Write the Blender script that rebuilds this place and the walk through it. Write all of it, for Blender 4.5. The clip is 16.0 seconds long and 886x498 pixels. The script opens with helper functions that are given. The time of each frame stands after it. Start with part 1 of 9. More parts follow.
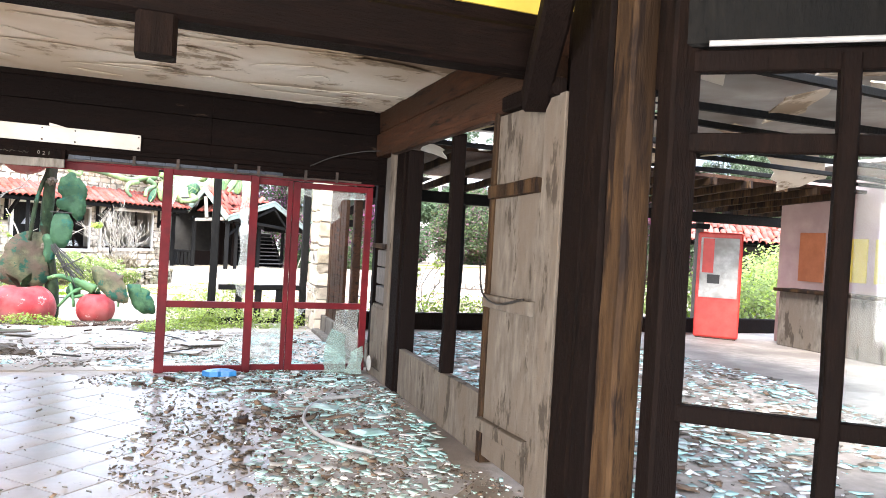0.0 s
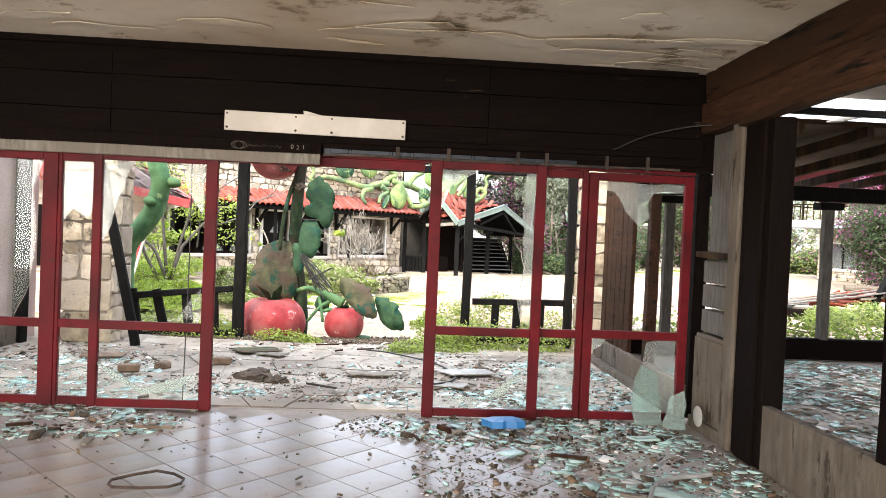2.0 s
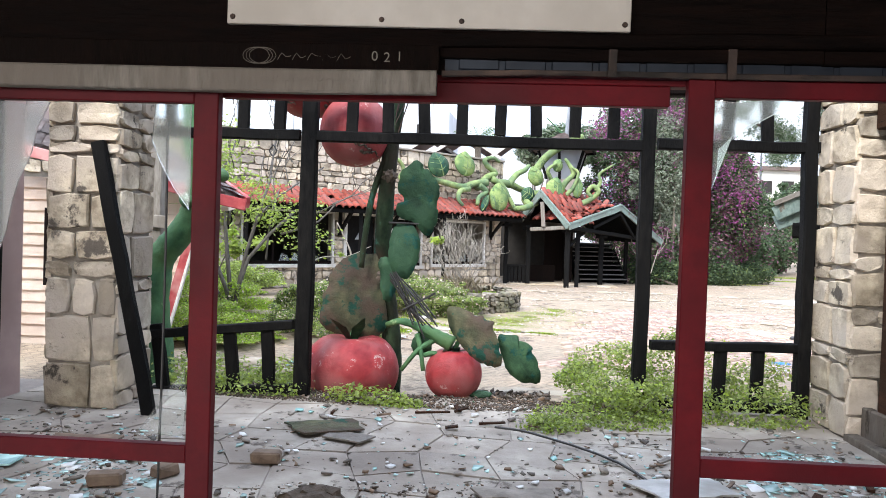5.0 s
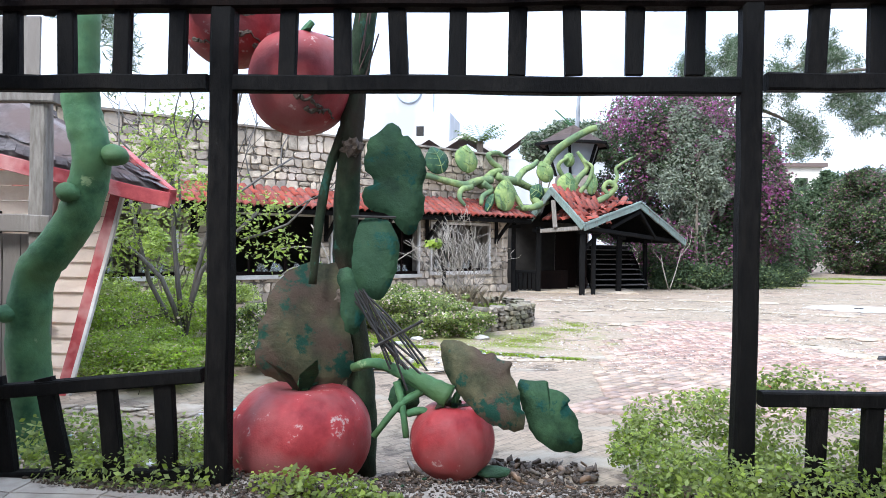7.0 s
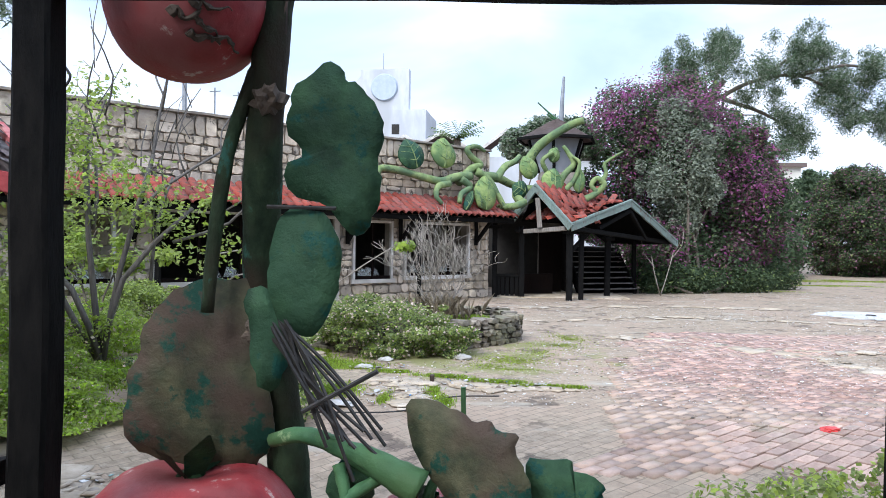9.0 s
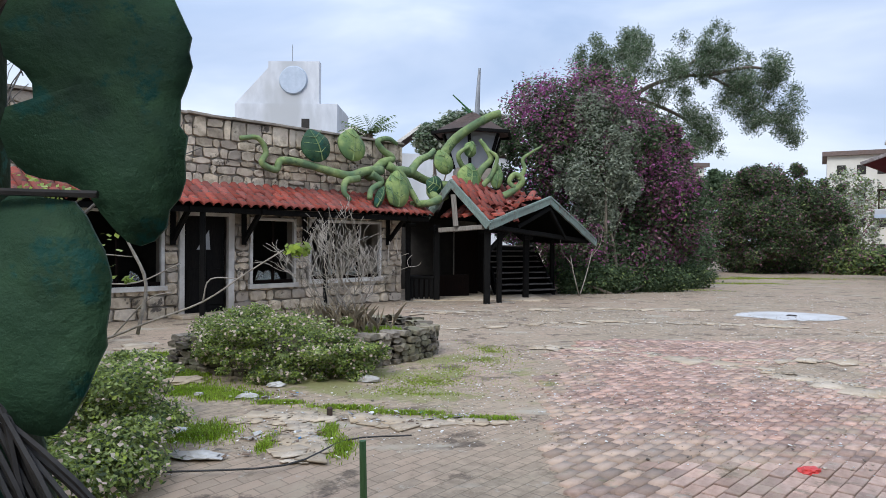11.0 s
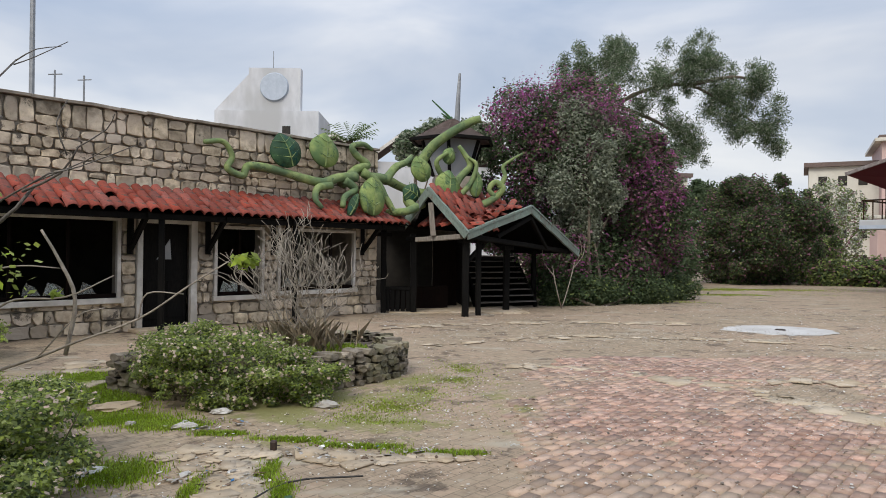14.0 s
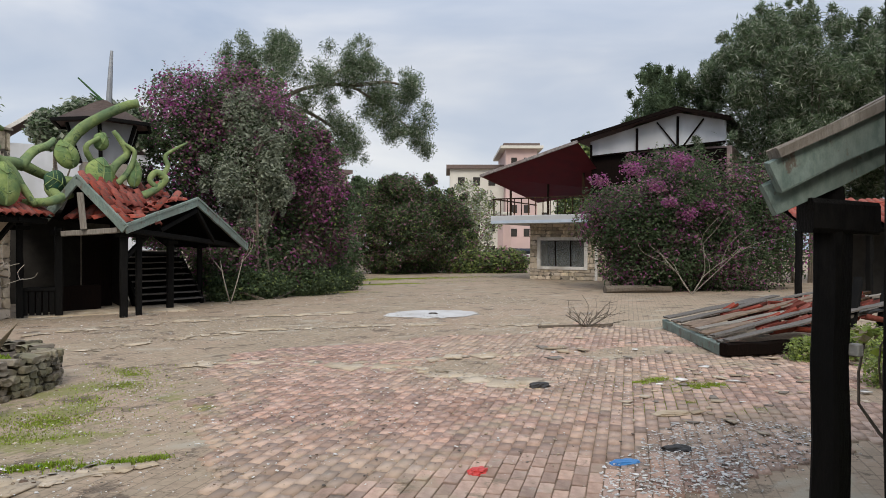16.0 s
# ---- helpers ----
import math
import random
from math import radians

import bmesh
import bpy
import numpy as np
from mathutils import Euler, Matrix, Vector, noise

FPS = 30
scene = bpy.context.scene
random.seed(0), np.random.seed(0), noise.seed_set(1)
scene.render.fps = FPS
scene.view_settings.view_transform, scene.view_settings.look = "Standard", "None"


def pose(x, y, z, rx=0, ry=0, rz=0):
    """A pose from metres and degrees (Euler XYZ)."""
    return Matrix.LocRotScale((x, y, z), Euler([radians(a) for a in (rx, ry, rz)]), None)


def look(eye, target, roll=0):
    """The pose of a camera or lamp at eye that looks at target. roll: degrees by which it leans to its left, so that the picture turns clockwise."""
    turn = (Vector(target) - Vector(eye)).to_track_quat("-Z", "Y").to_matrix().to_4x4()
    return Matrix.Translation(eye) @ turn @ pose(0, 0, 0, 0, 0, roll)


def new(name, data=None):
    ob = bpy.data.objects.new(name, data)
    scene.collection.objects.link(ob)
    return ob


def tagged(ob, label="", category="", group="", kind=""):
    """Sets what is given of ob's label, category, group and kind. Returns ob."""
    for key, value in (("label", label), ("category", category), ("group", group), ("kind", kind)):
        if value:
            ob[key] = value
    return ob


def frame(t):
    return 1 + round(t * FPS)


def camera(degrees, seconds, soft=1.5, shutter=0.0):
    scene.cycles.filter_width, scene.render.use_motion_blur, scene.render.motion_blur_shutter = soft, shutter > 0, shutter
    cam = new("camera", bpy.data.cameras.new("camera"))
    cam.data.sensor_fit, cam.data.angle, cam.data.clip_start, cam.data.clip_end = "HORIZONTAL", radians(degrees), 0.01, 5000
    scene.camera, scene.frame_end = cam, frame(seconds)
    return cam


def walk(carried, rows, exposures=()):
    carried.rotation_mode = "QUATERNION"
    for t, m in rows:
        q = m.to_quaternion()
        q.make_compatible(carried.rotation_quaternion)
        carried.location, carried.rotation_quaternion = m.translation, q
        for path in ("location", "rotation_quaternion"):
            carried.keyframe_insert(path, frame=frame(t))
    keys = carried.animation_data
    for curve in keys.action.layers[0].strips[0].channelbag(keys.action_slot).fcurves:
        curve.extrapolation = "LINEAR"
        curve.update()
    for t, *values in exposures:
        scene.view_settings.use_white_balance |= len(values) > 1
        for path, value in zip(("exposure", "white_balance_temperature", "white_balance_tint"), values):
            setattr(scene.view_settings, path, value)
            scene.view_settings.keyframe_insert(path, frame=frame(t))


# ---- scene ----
cam = camera(64.0, 16.0, soft=0.9)
PATH = [
    (0, (1.689, 0.369, 1.55), (2.386, 2.243, 1.529), 3.3),
    (0.5, (1.524, 0.851, 1.56), (2.0, 2.794, 1.528), 3.0),
    (1, (1.408, 1.378, 1.579), (1.732, 3.351, 1.54), 2.9),
    (1.5, (1.303, 1.883, 1.576), (1.508, 3.872, 1.536), 2.7),
    (2, (1.263, 2.423, 1.539), (1.385, 4.419, 1.497), 2.5),
    (2.5, (1.243, 2.988, 1.566), (1.295, 4.987, 1.522), 2.4),
    (3, (1.163, 3.52, 1.584), (1.156, 5.52, 1.542), 2.5),
    (3.5, (1.097, 4.095, 1.584), (1.043, 6.094, 1.542), 2.5),
    (4, (0.941, 4.618, 1.577), (0.851, 6.616, 1.538), 2.5),
    (4.5, (0.829, 5.135, 1.565), (0.718, 7.131, 1.525), 2.3),
    (7, (0.736, 8.047, 1.505), (0.603, 10.043, 1.483), 0.8),
    (7.5, (0.712, 8.53, 1.497), (0.581, 10.525, 1.476), 0.9),
    (8, (0.663, 8.97, 1.501), (0.539, 10.966, 1.482), 0.9),
    (10.5, (0.697, 10.758, 1.549), (0.802, 12.755, 1.531), 0.5),
    (11, (0.749, 11.091, 1.559), (0.922, 13.084, 1.538), 0.5),
    (11.5, (0.85, 11.418, 1.574), (1.073, 13.406, 1.557), 0.4),
    (12, (0.93, 11.66, 1.569), (1.181, 13.644, 1.554), 0.5),
    (12.5, (0.974, 11.809, 1.584), (1.227, 13.792, 1.574), 0.5),
    (13, (1.004, 11.83, 1.584), (1.242, 13.816, 1.581), 0.6),
    (13.5, (1.016, 11.808, 1.573), (1.233, 13.796, 1.577), 0.6),
    (14, (0.999, 11.78, 1.576), (1.215, 13.769, 1.582), 0.7),
    (14.5, (0.874, 11.732, 1.586), (1.141, 13.714, 1.592), 0.6),
    (15, (0.792, 11.711, 1.594), (1.202, 13.669, 1.597), 0.5),
    (15.5, (0.775, 11.697, 1.588), (1.430, 13.587, 1.589), 0.2),
    (16, (0.788, 11.679, 1.578), (1.875, 13.357, 1.572), 0.1),
]
walk(cam, [(t, look(eye, target, roll)) for t, eye, target, roll in PATH],
     exposures=[(0, 3.55, 6300, 10), (0.5, 3.4, 6300, 10), (1.5, 2.98, 6900, 10), (2.5, 2.68, 7100, 10), (3.5, 2.34, 6900, 10), (4.5, 2.12, 6500, 10), (7, 1.82, 5900, 10),
                (8, 1.64, 5900, 10), (10.5, 0.9, 6000, 10), (12, 0.67, 6450, 10), (13.5, 0.62, 6900, 10), (15.5, 0.57, 7100, 10), (16, 0.57, 7000, 10)])

# ---- world, sun, exposure ----
world = bpy.data.worlds.new("overcast_sky")
world.use_nodes = True
scene.world = world
wt = world.node_tree
wt.nodes.clear()
w_out = wt.nodes.new("ShaderNodeOutputWorld")
w_bg = wt.nodes.new("ShaderNodeBackground")
w_bg.inputs["Strength"].default_value = 0.085
w_sky = wt.nodes.new("ShaderNodeTexSky")
w_sky.sky_type = "NISHITA"
w_sky.sun_disc = False
w_sky.sun_elevation = radians(43)
w_sky.sun_rotation = radians(150)
w_co = wt.nodes.new("ShaderNodeTexCoord")
w_map = wt.nodes.new("ShaderNodeMapping")
w_map.inputs["Scale"].default_value = (1.0, 1.0, 3.2)
w_map.inputs["Rotation"].default_value = (0, 0, 0.6)
w_noise = wt.nodes.new("ShaderNodeTexNoise")
w_noise.inputs["Scale"].default_value = 1.9
w_noise.inputs["Detail"].default_value = 5
w_noise.inputs["Roughness"].default_value = 0.5
w_noise.inputs["Distortion"].default_value = 0.3
w_ramp = wt.nodes.new("ShaderNodeValToRGB")
w_ramp.color_ramp.elements[0].position = 0.36
w_ramp.color_ramp.elements[0].color = (3.3, 4.1, 5.6, 1)
w_ramp.color_ramp.elements[1].position = 0.72
w_ramp.color_ramp.elements[1].color = (7.6, 7.8, 8.2, 1)
w_mid = w_ramp.color_ramp.elements.new(0.5)
w_mid.color = (4.5, 5.15, 6.4, 1)
w_mix = wt.nodes.new("ShaderNodeMix")
w_mix.data_type = "RGBA"
w_mix.inputs["Factor"].default_value = 0.86
wt.links.new(w_co.outputs["Generated"], w_map.inputs["Vector"])
wt.links.new(w_map.outputs["Vector"], w_noise.inputs["Vector"])
wt.links.new(w_noise.outputs["Fac"], w_ramp.inputs["Fac"])
wt.links.new(w_sky.outputs["Color"], w_mix.inputs["A"])
wt.links.new(w_ramp.outputs["Color"], w_mix.inputs["B"])
w_sep = wt.nodes.new("ShaderNodeSeparateXYZ")
w_grad = wt.nodes.new("ShaderNodeMapRange")
w_grad.inputs["From Min"].default_value, w_grad.inputs["From Max"].default_value = 0.25, 1.0
w_grad.inputs["To Min"].default_value, w_grad.inputs["To Max"].default_value = 1.0, 2.0
w_mul = wt.nodes.new("ShaderNodeMix")
w_mul.data_type, w_mul.blend_type = "RGBA", "MULTIPLY"
w_mul.inputs["Factor"].default_value = 1.0
wt.links.new(w_co.outputs["Generated"], w_sep.inputs["Vector"])
wt.links.new(w_sep.outputs["Z"], w_grad.inputs["Value"])
wt.links.new(w_mix.outputs["Result"], w_mul.inputs["A"])
wt.links.new(w_grad.outputs["Result"], w_mul.inputs["B"])
wt.links.new(w_mul.outputs["Result"], w_bg.inputs["Color"])
wt.links.new(w_bg.outputs["Background"], w_out.inputs["Surface"])

sun = new("sun", bpy.data.lights.new("sun", "SUN"))
sun.data.energy = 1.5
sun.data.angle = radians(25)
sun.data.color = (1.0, 0.96, 0.9)
sun.matrix_world = look((0, 0, 15), (8, 14, 0))


# fill lamp added behind the hall, standing in for sky light through assumed bays
bay = new("bay_fill_lamp", bpy.data.lights.new("bay_fill_lamp", "AREA"))
bay.data.shape, bay.data.size, bay.data.size_y, bay.data.energy = "RECTANGLE", 8.4, 2.3, 140
bay.data.color = (1.0, 0.97, 0.93)
bay.matrix_world = look((-0.8, -5.3, 1.6), (-0.8, 5.0, 1.6))

# second fill lamp, added in an assumed west opening to brighten the hall
west = new("west_fill_lamp", bpy.data.lights.new("west_fill_lamp", "AREA"))
west.data.shape, west.data.size, west.data.size_y, west.data.energy = "RECTANGLE", 5.8, 2.1, 125
west.data.color = (1.0, 0.97, 0.93)
west.matrix_world = look((-5.5, -1.0, 1.6), (3.0, 0.5, 1.9))

# ---- materials ----
def surf(name, c1, c2, c3=None, scale=6.0, big=0.7, stretch=(1, 1, 1), rough=(0.6, 0.9), bump=0.25, spots=None,
         vary=0.0, island=False, metal=0.0, specular=0.4, spot_scale=2.5, spot_edge=0.56):
    """Two-scale mottled surface: fine grain between c1 and c2, broad patches of c3, worn spots, random tone per piece."""
    m = bpy.data.materials.new(name)
    m.use_nodes = True
    t = m.node_tree
    b = t.nodes["Principled BSDF"]
    co = t.nodes.new("ShaderNodeTexCoord")
    mp = t.nodes.new("ShaderNodeMapping")
    mp.inputs["Scale"].default_value = stretch
    t.links.new(co.outputs["Object"], mp.inputs["Vector"])
    vec = mp.outputs["Vector"]
    rnd = None
    if vary:
        if island:
            gi = t.nodes.new("ShaderNodeNewGeometry")
            rnd = gi.outputs["Random Per Island"]
        else:
            oi = t.nodes.new("ShaderNodeObjectInfo")
            rnd = oi.outputs["Random"]
    def noise_at(s, d=5, r=0.6):
        n = t.nodes.new("ShaderNodeTexNoise")
        n.inputs["Scale"].default_value, n.inputs["Detail"].default_value, n.inputs["Roughness"].default_value = s, d, r
        t.links.new(vec, n.inputs["Vector"])
        return n.outputs["Fac"]
    def ramp(fac, lo, hi, a=(0, 0, 0, 1), z=(1, 1, 1, 1)):
        r = t.nodes.new("ShaderNodeValToRGB")
        r.color_ramp.elements[0].position, r.color_ramp.elements[1].position = lo, hi
        r.color_ramp.elements[0].color, r.color_ramp.elements[1].color = a, z
        t.links.new(fac, r.inputs["Fac"])
        return r.outputs["Color"]
    def mix(fac, a, z, mode="MIX"):
        n = t.nodes.new("ShaderNodeMix")
        n.data_type, n.blend_type = "RGBA", mode
        for key, v in (("Factor", fac), ("A", a), ("B", z)):
            if isinstance(v, (int, float)):
                n.inputs[key].default_value = v
            elif isinstance(v, tuple):
                n.inputs[key].default_value = (*v[:3], 1)
            else:
                t.links.new(v, n.inputs[key])
        return n.outputs["Result"]
    fine = noise_at(scale)
    col = ramp(fine, 0.33, 0.68, (*c1, 1), (*c2, 1))
    if c3:
        col = mix(ramp(noise_at(big, 3, 0.55), 0.42, 0.62), col, c3)
    if spots:
        col = mix(ramp(noise_at(spot_scale, 6, 0.7), spot_edge, spot_edge + 0.05), col, spots)
    if rnd is not None:
        hs = t.nodes.new("ShaderNodeHueSaturation")
        mr = t.nodes.new("ShaderNodeMapRange")
        mr.inputs["To Min"].default_value, mr.inputs["To Max"].default_value = 1 - vary, 1 + vary
        t.links.new(rnd, mr.inputs["Value"])
        t.links.new(mr.outputs["Result"], hs.inputs["Value"])
        ml = t.nodes.new("ShaderNodeMath")
        ml.operation = "MULTIPLY_ADD"
        fr = t.nodes.new("ShaderNodeMath")
        fr.operation = "PINGPONG"
        t.links.new(rnd, fr.inputs[0])
        fr.inputs[1].default_value = 0.13
        t.links.new(fr.outputs[0], ml.inputs[0])
        ml.inputs[1].default_value, ml.inputs[2].default_value = vary * 4.5, 1 - vary * 0.3
        t.links.new(ml.outputs[0], hs.inputs["Saturation"])
        t.links.new(col, hs.inputs["Color"])
        col = hs.outputs["Color"]
    t.links.new(col, b.inputs["Base Color"])
    rr = t.nodes.new("ShaderNodeMapRange")
    rr.inputs["To Min"].default_value, rr.inputs["To Max"].default_value = rough
    t.links.new(fine, rr.inputs["Value"])
    t.links.new(rr.outputs["Result"], b.inputs["Roughness"])
    b.inputs["Metallic"].default_value = metal
    b.inputs["Specular IOR Level"].default_value = specular
    if bump:
        bp = t.nodes.new("ShaderNodeBump")
        bp.inputs["Strength"].default_value, bp.inputs["Distance"].default_value = bump, 0.02
        t.links.new(noise_at(scale * 2.3, 6, 0.65), bp.inputs["Height"])
        t.links.new(bp.outputs["Normal"], b.inputs["Normal"])
    return m


def foliage(name, c1, c2, vary=0.35):
    m = surf(name, c1, c2, scale=3.0, rough=(0.7, 0.9), bump=0, vary=vary, island=True, specular=0.12)
    t = m.node_tree
    b = t.nodes["Principled BSDF"]
    tr = t.nodes.new("ShaderNodeBsdfTranslucent")
    ms = t.nodes.new("ShaderNodeMixShader")
    ms.inputs["Fac"].default_value = 0.5
    t.links.new(b.inputs["Base Color"].links[0].from_socket, tr.inputs["Color"])
    t.links.new(b.outputs["BSDF"], ms.inputs[1])
    t.links.new(tr.outputs["BSDF"], ms.inputs[2])
    t.links.new(ms.outputs["Shader"], t.nodes["Material Output"].inputs["Surface"])
    return m


def glassy(name, tint, rough=0.03, dirt=0.25):
    m = bpy.data.materials.new(name)
    m.use_nodes = True
    t = m.node_tree
    b = t.nodes["Principled BSDF"]
    b.inputs["Base Color"].default_value = (*tint, 1)
    b.inputs["Roughness"].default_value = rough
    b.inputs["Transmission Weight"].default_value = 1.0 - dirt
    b.inputs["IOR"].default_value = 1.25
    return m


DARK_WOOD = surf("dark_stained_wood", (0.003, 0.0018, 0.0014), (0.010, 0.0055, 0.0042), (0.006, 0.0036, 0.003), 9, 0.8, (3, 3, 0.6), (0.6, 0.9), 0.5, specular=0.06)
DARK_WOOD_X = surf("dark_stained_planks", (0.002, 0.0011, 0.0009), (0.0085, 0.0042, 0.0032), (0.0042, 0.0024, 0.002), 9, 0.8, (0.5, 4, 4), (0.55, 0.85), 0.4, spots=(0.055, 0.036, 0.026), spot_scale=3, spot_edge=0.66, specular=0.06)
DARK_WOOD_Y = surf("brown_beam_wood", (0.022, 0.010, 0.006), (0.070, 0.032, 0.018), (0.032, 0.017, 0.010), 9, 0.8, (4, 0.5, 4), (0.5, 0.8), 0.45, spots=(0.008, 0.006, 0.005), spot_scale=2.5, spot_edge=0.58, specular=0.1)
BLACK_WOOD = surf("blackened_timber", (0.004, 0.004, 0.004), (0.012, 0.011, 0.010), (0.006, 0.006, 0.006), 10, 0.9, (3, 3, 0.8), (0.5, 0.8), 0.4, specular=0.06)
GREY_WOOD = surf("weathered_grey_wood", (0.128, 0.112, 0.092), (0.272, 0.248, 0.216), (0.176, 0.152, 0.128), 10, 0.8, (3, 3, 0.5), (0.7, 0.9), 0.4)
GREY_GREEN = surf("greyed_green_paint", (0.11, 0.16, 0.14), (0.22, 0.28, 0.25), (0.14, 0.17, 0.15), 12, 0.9, (2, 2, 1), (0.6, 0.85), 0.35, spots=(0.12, 0.10, 0.08), spot_scale=4)
GREY_DARK = surf("dark_weathered_wood", (0.07, 0.062, 0.055), (0.15, 0.135, 0.12), None, 10, 0.8, (3, 3, 0.5), (0.7, 0.9), 0.3)
PALE_BOARD = surf("dusty_plywood", (0.088, 0.073, 0.059), (0.178, 0.152, 0.126), (0.122, 0.098, 0.077), 6, 1.6, (2.4, 2.4, 0.7), (0.75, 0.95), 0.4, spots=(0.055, 0.043, 0.033), spot_scale=2.2, spot_edge=0.56, specular=0.15)
TAN_WOOD = surf("tan_worn_board", (0.027, 0.014, 0.007), (0.082, 0.046, 0.021), (0.021, 0.012, 0.007), 7, 1.6, (3, 3, 0.4), (0.6, 0.9), 0.4, spots=(0.012, 0.007, 0.005), spot_scale=1.4, spot_edge=0.52, specular=0.12)
RED_PAINT = surf("red_metal_paint", (0.095, 0.003, 0.007), (0.155, 0.007, 0.012), (0.07, 0.005, 0.008), 8, 2, (1, 1, 1), (0.45, 0.7), 0.12, spots=(0.06, 0.016, 0.014), spot_scale=9, spot_edge=0.66, specular=0.2)
RED_TRIM = surf("red_wood_trim", (0.25, 0.03, 0.035), (0.38, 0.06, 0.06), (0.42, 0.22, 0.2), 10, 2.5, (1, 1, 1), (0.6, 0.85), 0.3)
WHITE_BOARD = surf("white_painted_board", (0.52, 0.48, 0.43), (0.62, 0.58, 0.53), (0.47, 0.43, 0.38), 5, 1.5, (1, 1, 1), (0.5, 0.7), 0.06)
WHITE_FRAME = surf("white_window_paint", (0.50, 0.48, 0.45), (0.68, 0.66, 0.62), (0.40, 0.37, 0.33), 8, 1.2, (1, 1, 1), (0.6, 0.85), 0.15)
CEILING = surf("stained_peeling_ceiling", (0.64, 0.56, 0.46), (0.79, 0.72, 0.62), (0.50, 0.39, 0.27), 2.2, 0.55, (1, 1, 1), (0.75, 0.95), 0.2, spots=(0.27, 0.20, 0.13), spot_scale=1.1, spot_edge=0.545)
PLASTER_PINK = surf("dusty_pink_plaster", (0.42, 0.30, 0.28), (0.52, 0.39, 0.36), (0.36, 0.25, 0.23), 3, 0.7, (1, 1, 1), (0.75, 0.95), 0.15)
PLASTER_GREY = surf("dirty_plaster", (0.30, 0.27, 0.24), (0.44, 0.40, 0.36), (0.24, 0.20, 0.17), 3, 0.7, (1, 1, 1), (0.75, 0.95), 0.2)
YELLOW = surf("yellow_plaster", (0.50, 0.36, 0.05), (0.60, 0.45, 0.08), None, 3, 0.7, (1, 1, 1), (0.7, 0.9), 0.1)
TAN_ORANGE = surf("orange_panel_paint", (0.42, 0.14, 0.06), (0.55, 0.20, 0.09), None, 4, 1, (1, 1, 1), (0.6, 0.85), 0.1)
FLOOR_TILE = surf("grey_floor_tile", (0.336, 0.314, 0.314), (0.448, 0.426, 0.426), (0.302, 0.246, 0.224), 3, 0.8, (1, 1, 1), (0.12, 0.34), 0.05, vary=0.10, specular=0.55, spots=(0.20, 0.17, 0.15), spot_scale=5, spot_edge=0.62)
FLOOR_DARK = surf("dirty_screed", (0.24, 0.205, 0.175), (0.40, 0.345, 0.30), (0.18, 0.15, 0.13), 6, 0.8, (1, 1, 1), (0.6, 0.9), 0.4)
PORCH_STONE = surf("porch_flagstone", (0.28, 0.242, 0.20), (0.47, 0.42, 0.355), (0.235, 0.195, 0.16), 4, 0.9, (1, 1, 1), (0.7, 0.95), 0.45, vary=0.14, spots=(0.13, 0.105, 0.085), spot_scale=3.5, spot_edge=0.58)
STONE = surf("limestone_block", (0.235, 0.190, 0.138), (0.60, 0.515, 0.39), (0.43, 0.365, 0.295), 6, 1.6, (1, 1, 1), (0.8, 0.97), 0.9, vary=0.36, spots=(0.10, 0.085, 0.07), spot_scale=2.4, spot_edge=0.58, specular=0.2)
STONE_ISL = surf("limestone_rubble", (0.235, 0.190, 0.138), (0.60, 0.515, 0.39), (0.43, 0.365, 0.295), 6, 1.6, (1, 1, 1), (0.8, 0.97), 0.9, vary=0.36, island=True, spots=(0.10, 0.085, 0.07), spot_scale=2.4, spot_edge=0.58, specular=0.2)
MORTAR = surf("grey_mortar", (0.24, 0.21, 0.175), (0.38, 0.335, 0.28), (0.19, 0.165, 0.135), 9, 1.2, (1, 1, 1), (0.85, 0.98), 0.6)
ROOF_TILE = surf("red_clay_tile", (0.15, 0.030, 0.022), (0.34, 0.080, 0.055), (0.20, 0.060, 0.045), 9, 2.5, (1, 1, 1), (0.7, 0.92), 0.4, vary=0.32, spots=(0.085, 0.06, 0.05), spot_scale=5, spot_edge=0.58)
ROOF_TILE_ISL = surf("broken_clay_tile", (0.15, 0.030, 0.022), (0.34, 0.080, 0.055), (0.20, 0.060, 0.045), 9, 2.5, (1, 1, 1), (0.7, 0.92), 0.4, vary=0.32, island=True, spots=(0.085, 0.06, 0.05), spot_scale=5, spot_edge=0.58)
SHINGLE = surf("weathered_shingle", (0.10, 0.085, 0.08), (0.27, 0.245, 0.24), (0.16, 0.12, 0.11), 9, 1.5, (1, 1, 1), (0.75, 0.95), 0.4, vary=0.35)
CREAM = surf("cream_clapboard", (0.74, 0.62, 0.52), (0.82, 0.72, 0.62), (0.68, 0.56, 0.46), 8, 1.2, (1, 1, 1), (0.6, 0.85), 0.2, vary=0.06)
TOMATO = surf("faded_red_fibreglass", (0.20, 0.014, 0.018), (0.37, 0.045, 0.048), (0.28, 0.085, 0.083), 7, 2.2, (1, 1, 1), (0.40, 0.70), 0.35, spots=(0.48, 0.34, 0.31), spot_scale=7, spot_edge=0.61, specular=0.3)
STALK = surf("green_painted_plaster", (0.020, 0.075, 0.035), (0.085, 0.195, 0.085), (0.060, 0.120, 0.045), 6, 1.8, (1, 1, 1), (0.5, 0.75), 0.5, spots=(0.19, 0.27, 0.13), spot_scale=3.2, spot_edge=0.62, specular=0.25)
TRUNK_PAINT = surf("mottled_green_brown_paint", (0.008, 0.016, 0.009), (0.036, 0.058, 0.030), (0.030, 0.024, 0.016), 9, 3.0, (1, 1, 0.6), (0.65, 0.9), 0.8, spots=(0.035, 0.10, 0.075), spot_scale=4.5, spot_edge=0.60, specular=0.12)
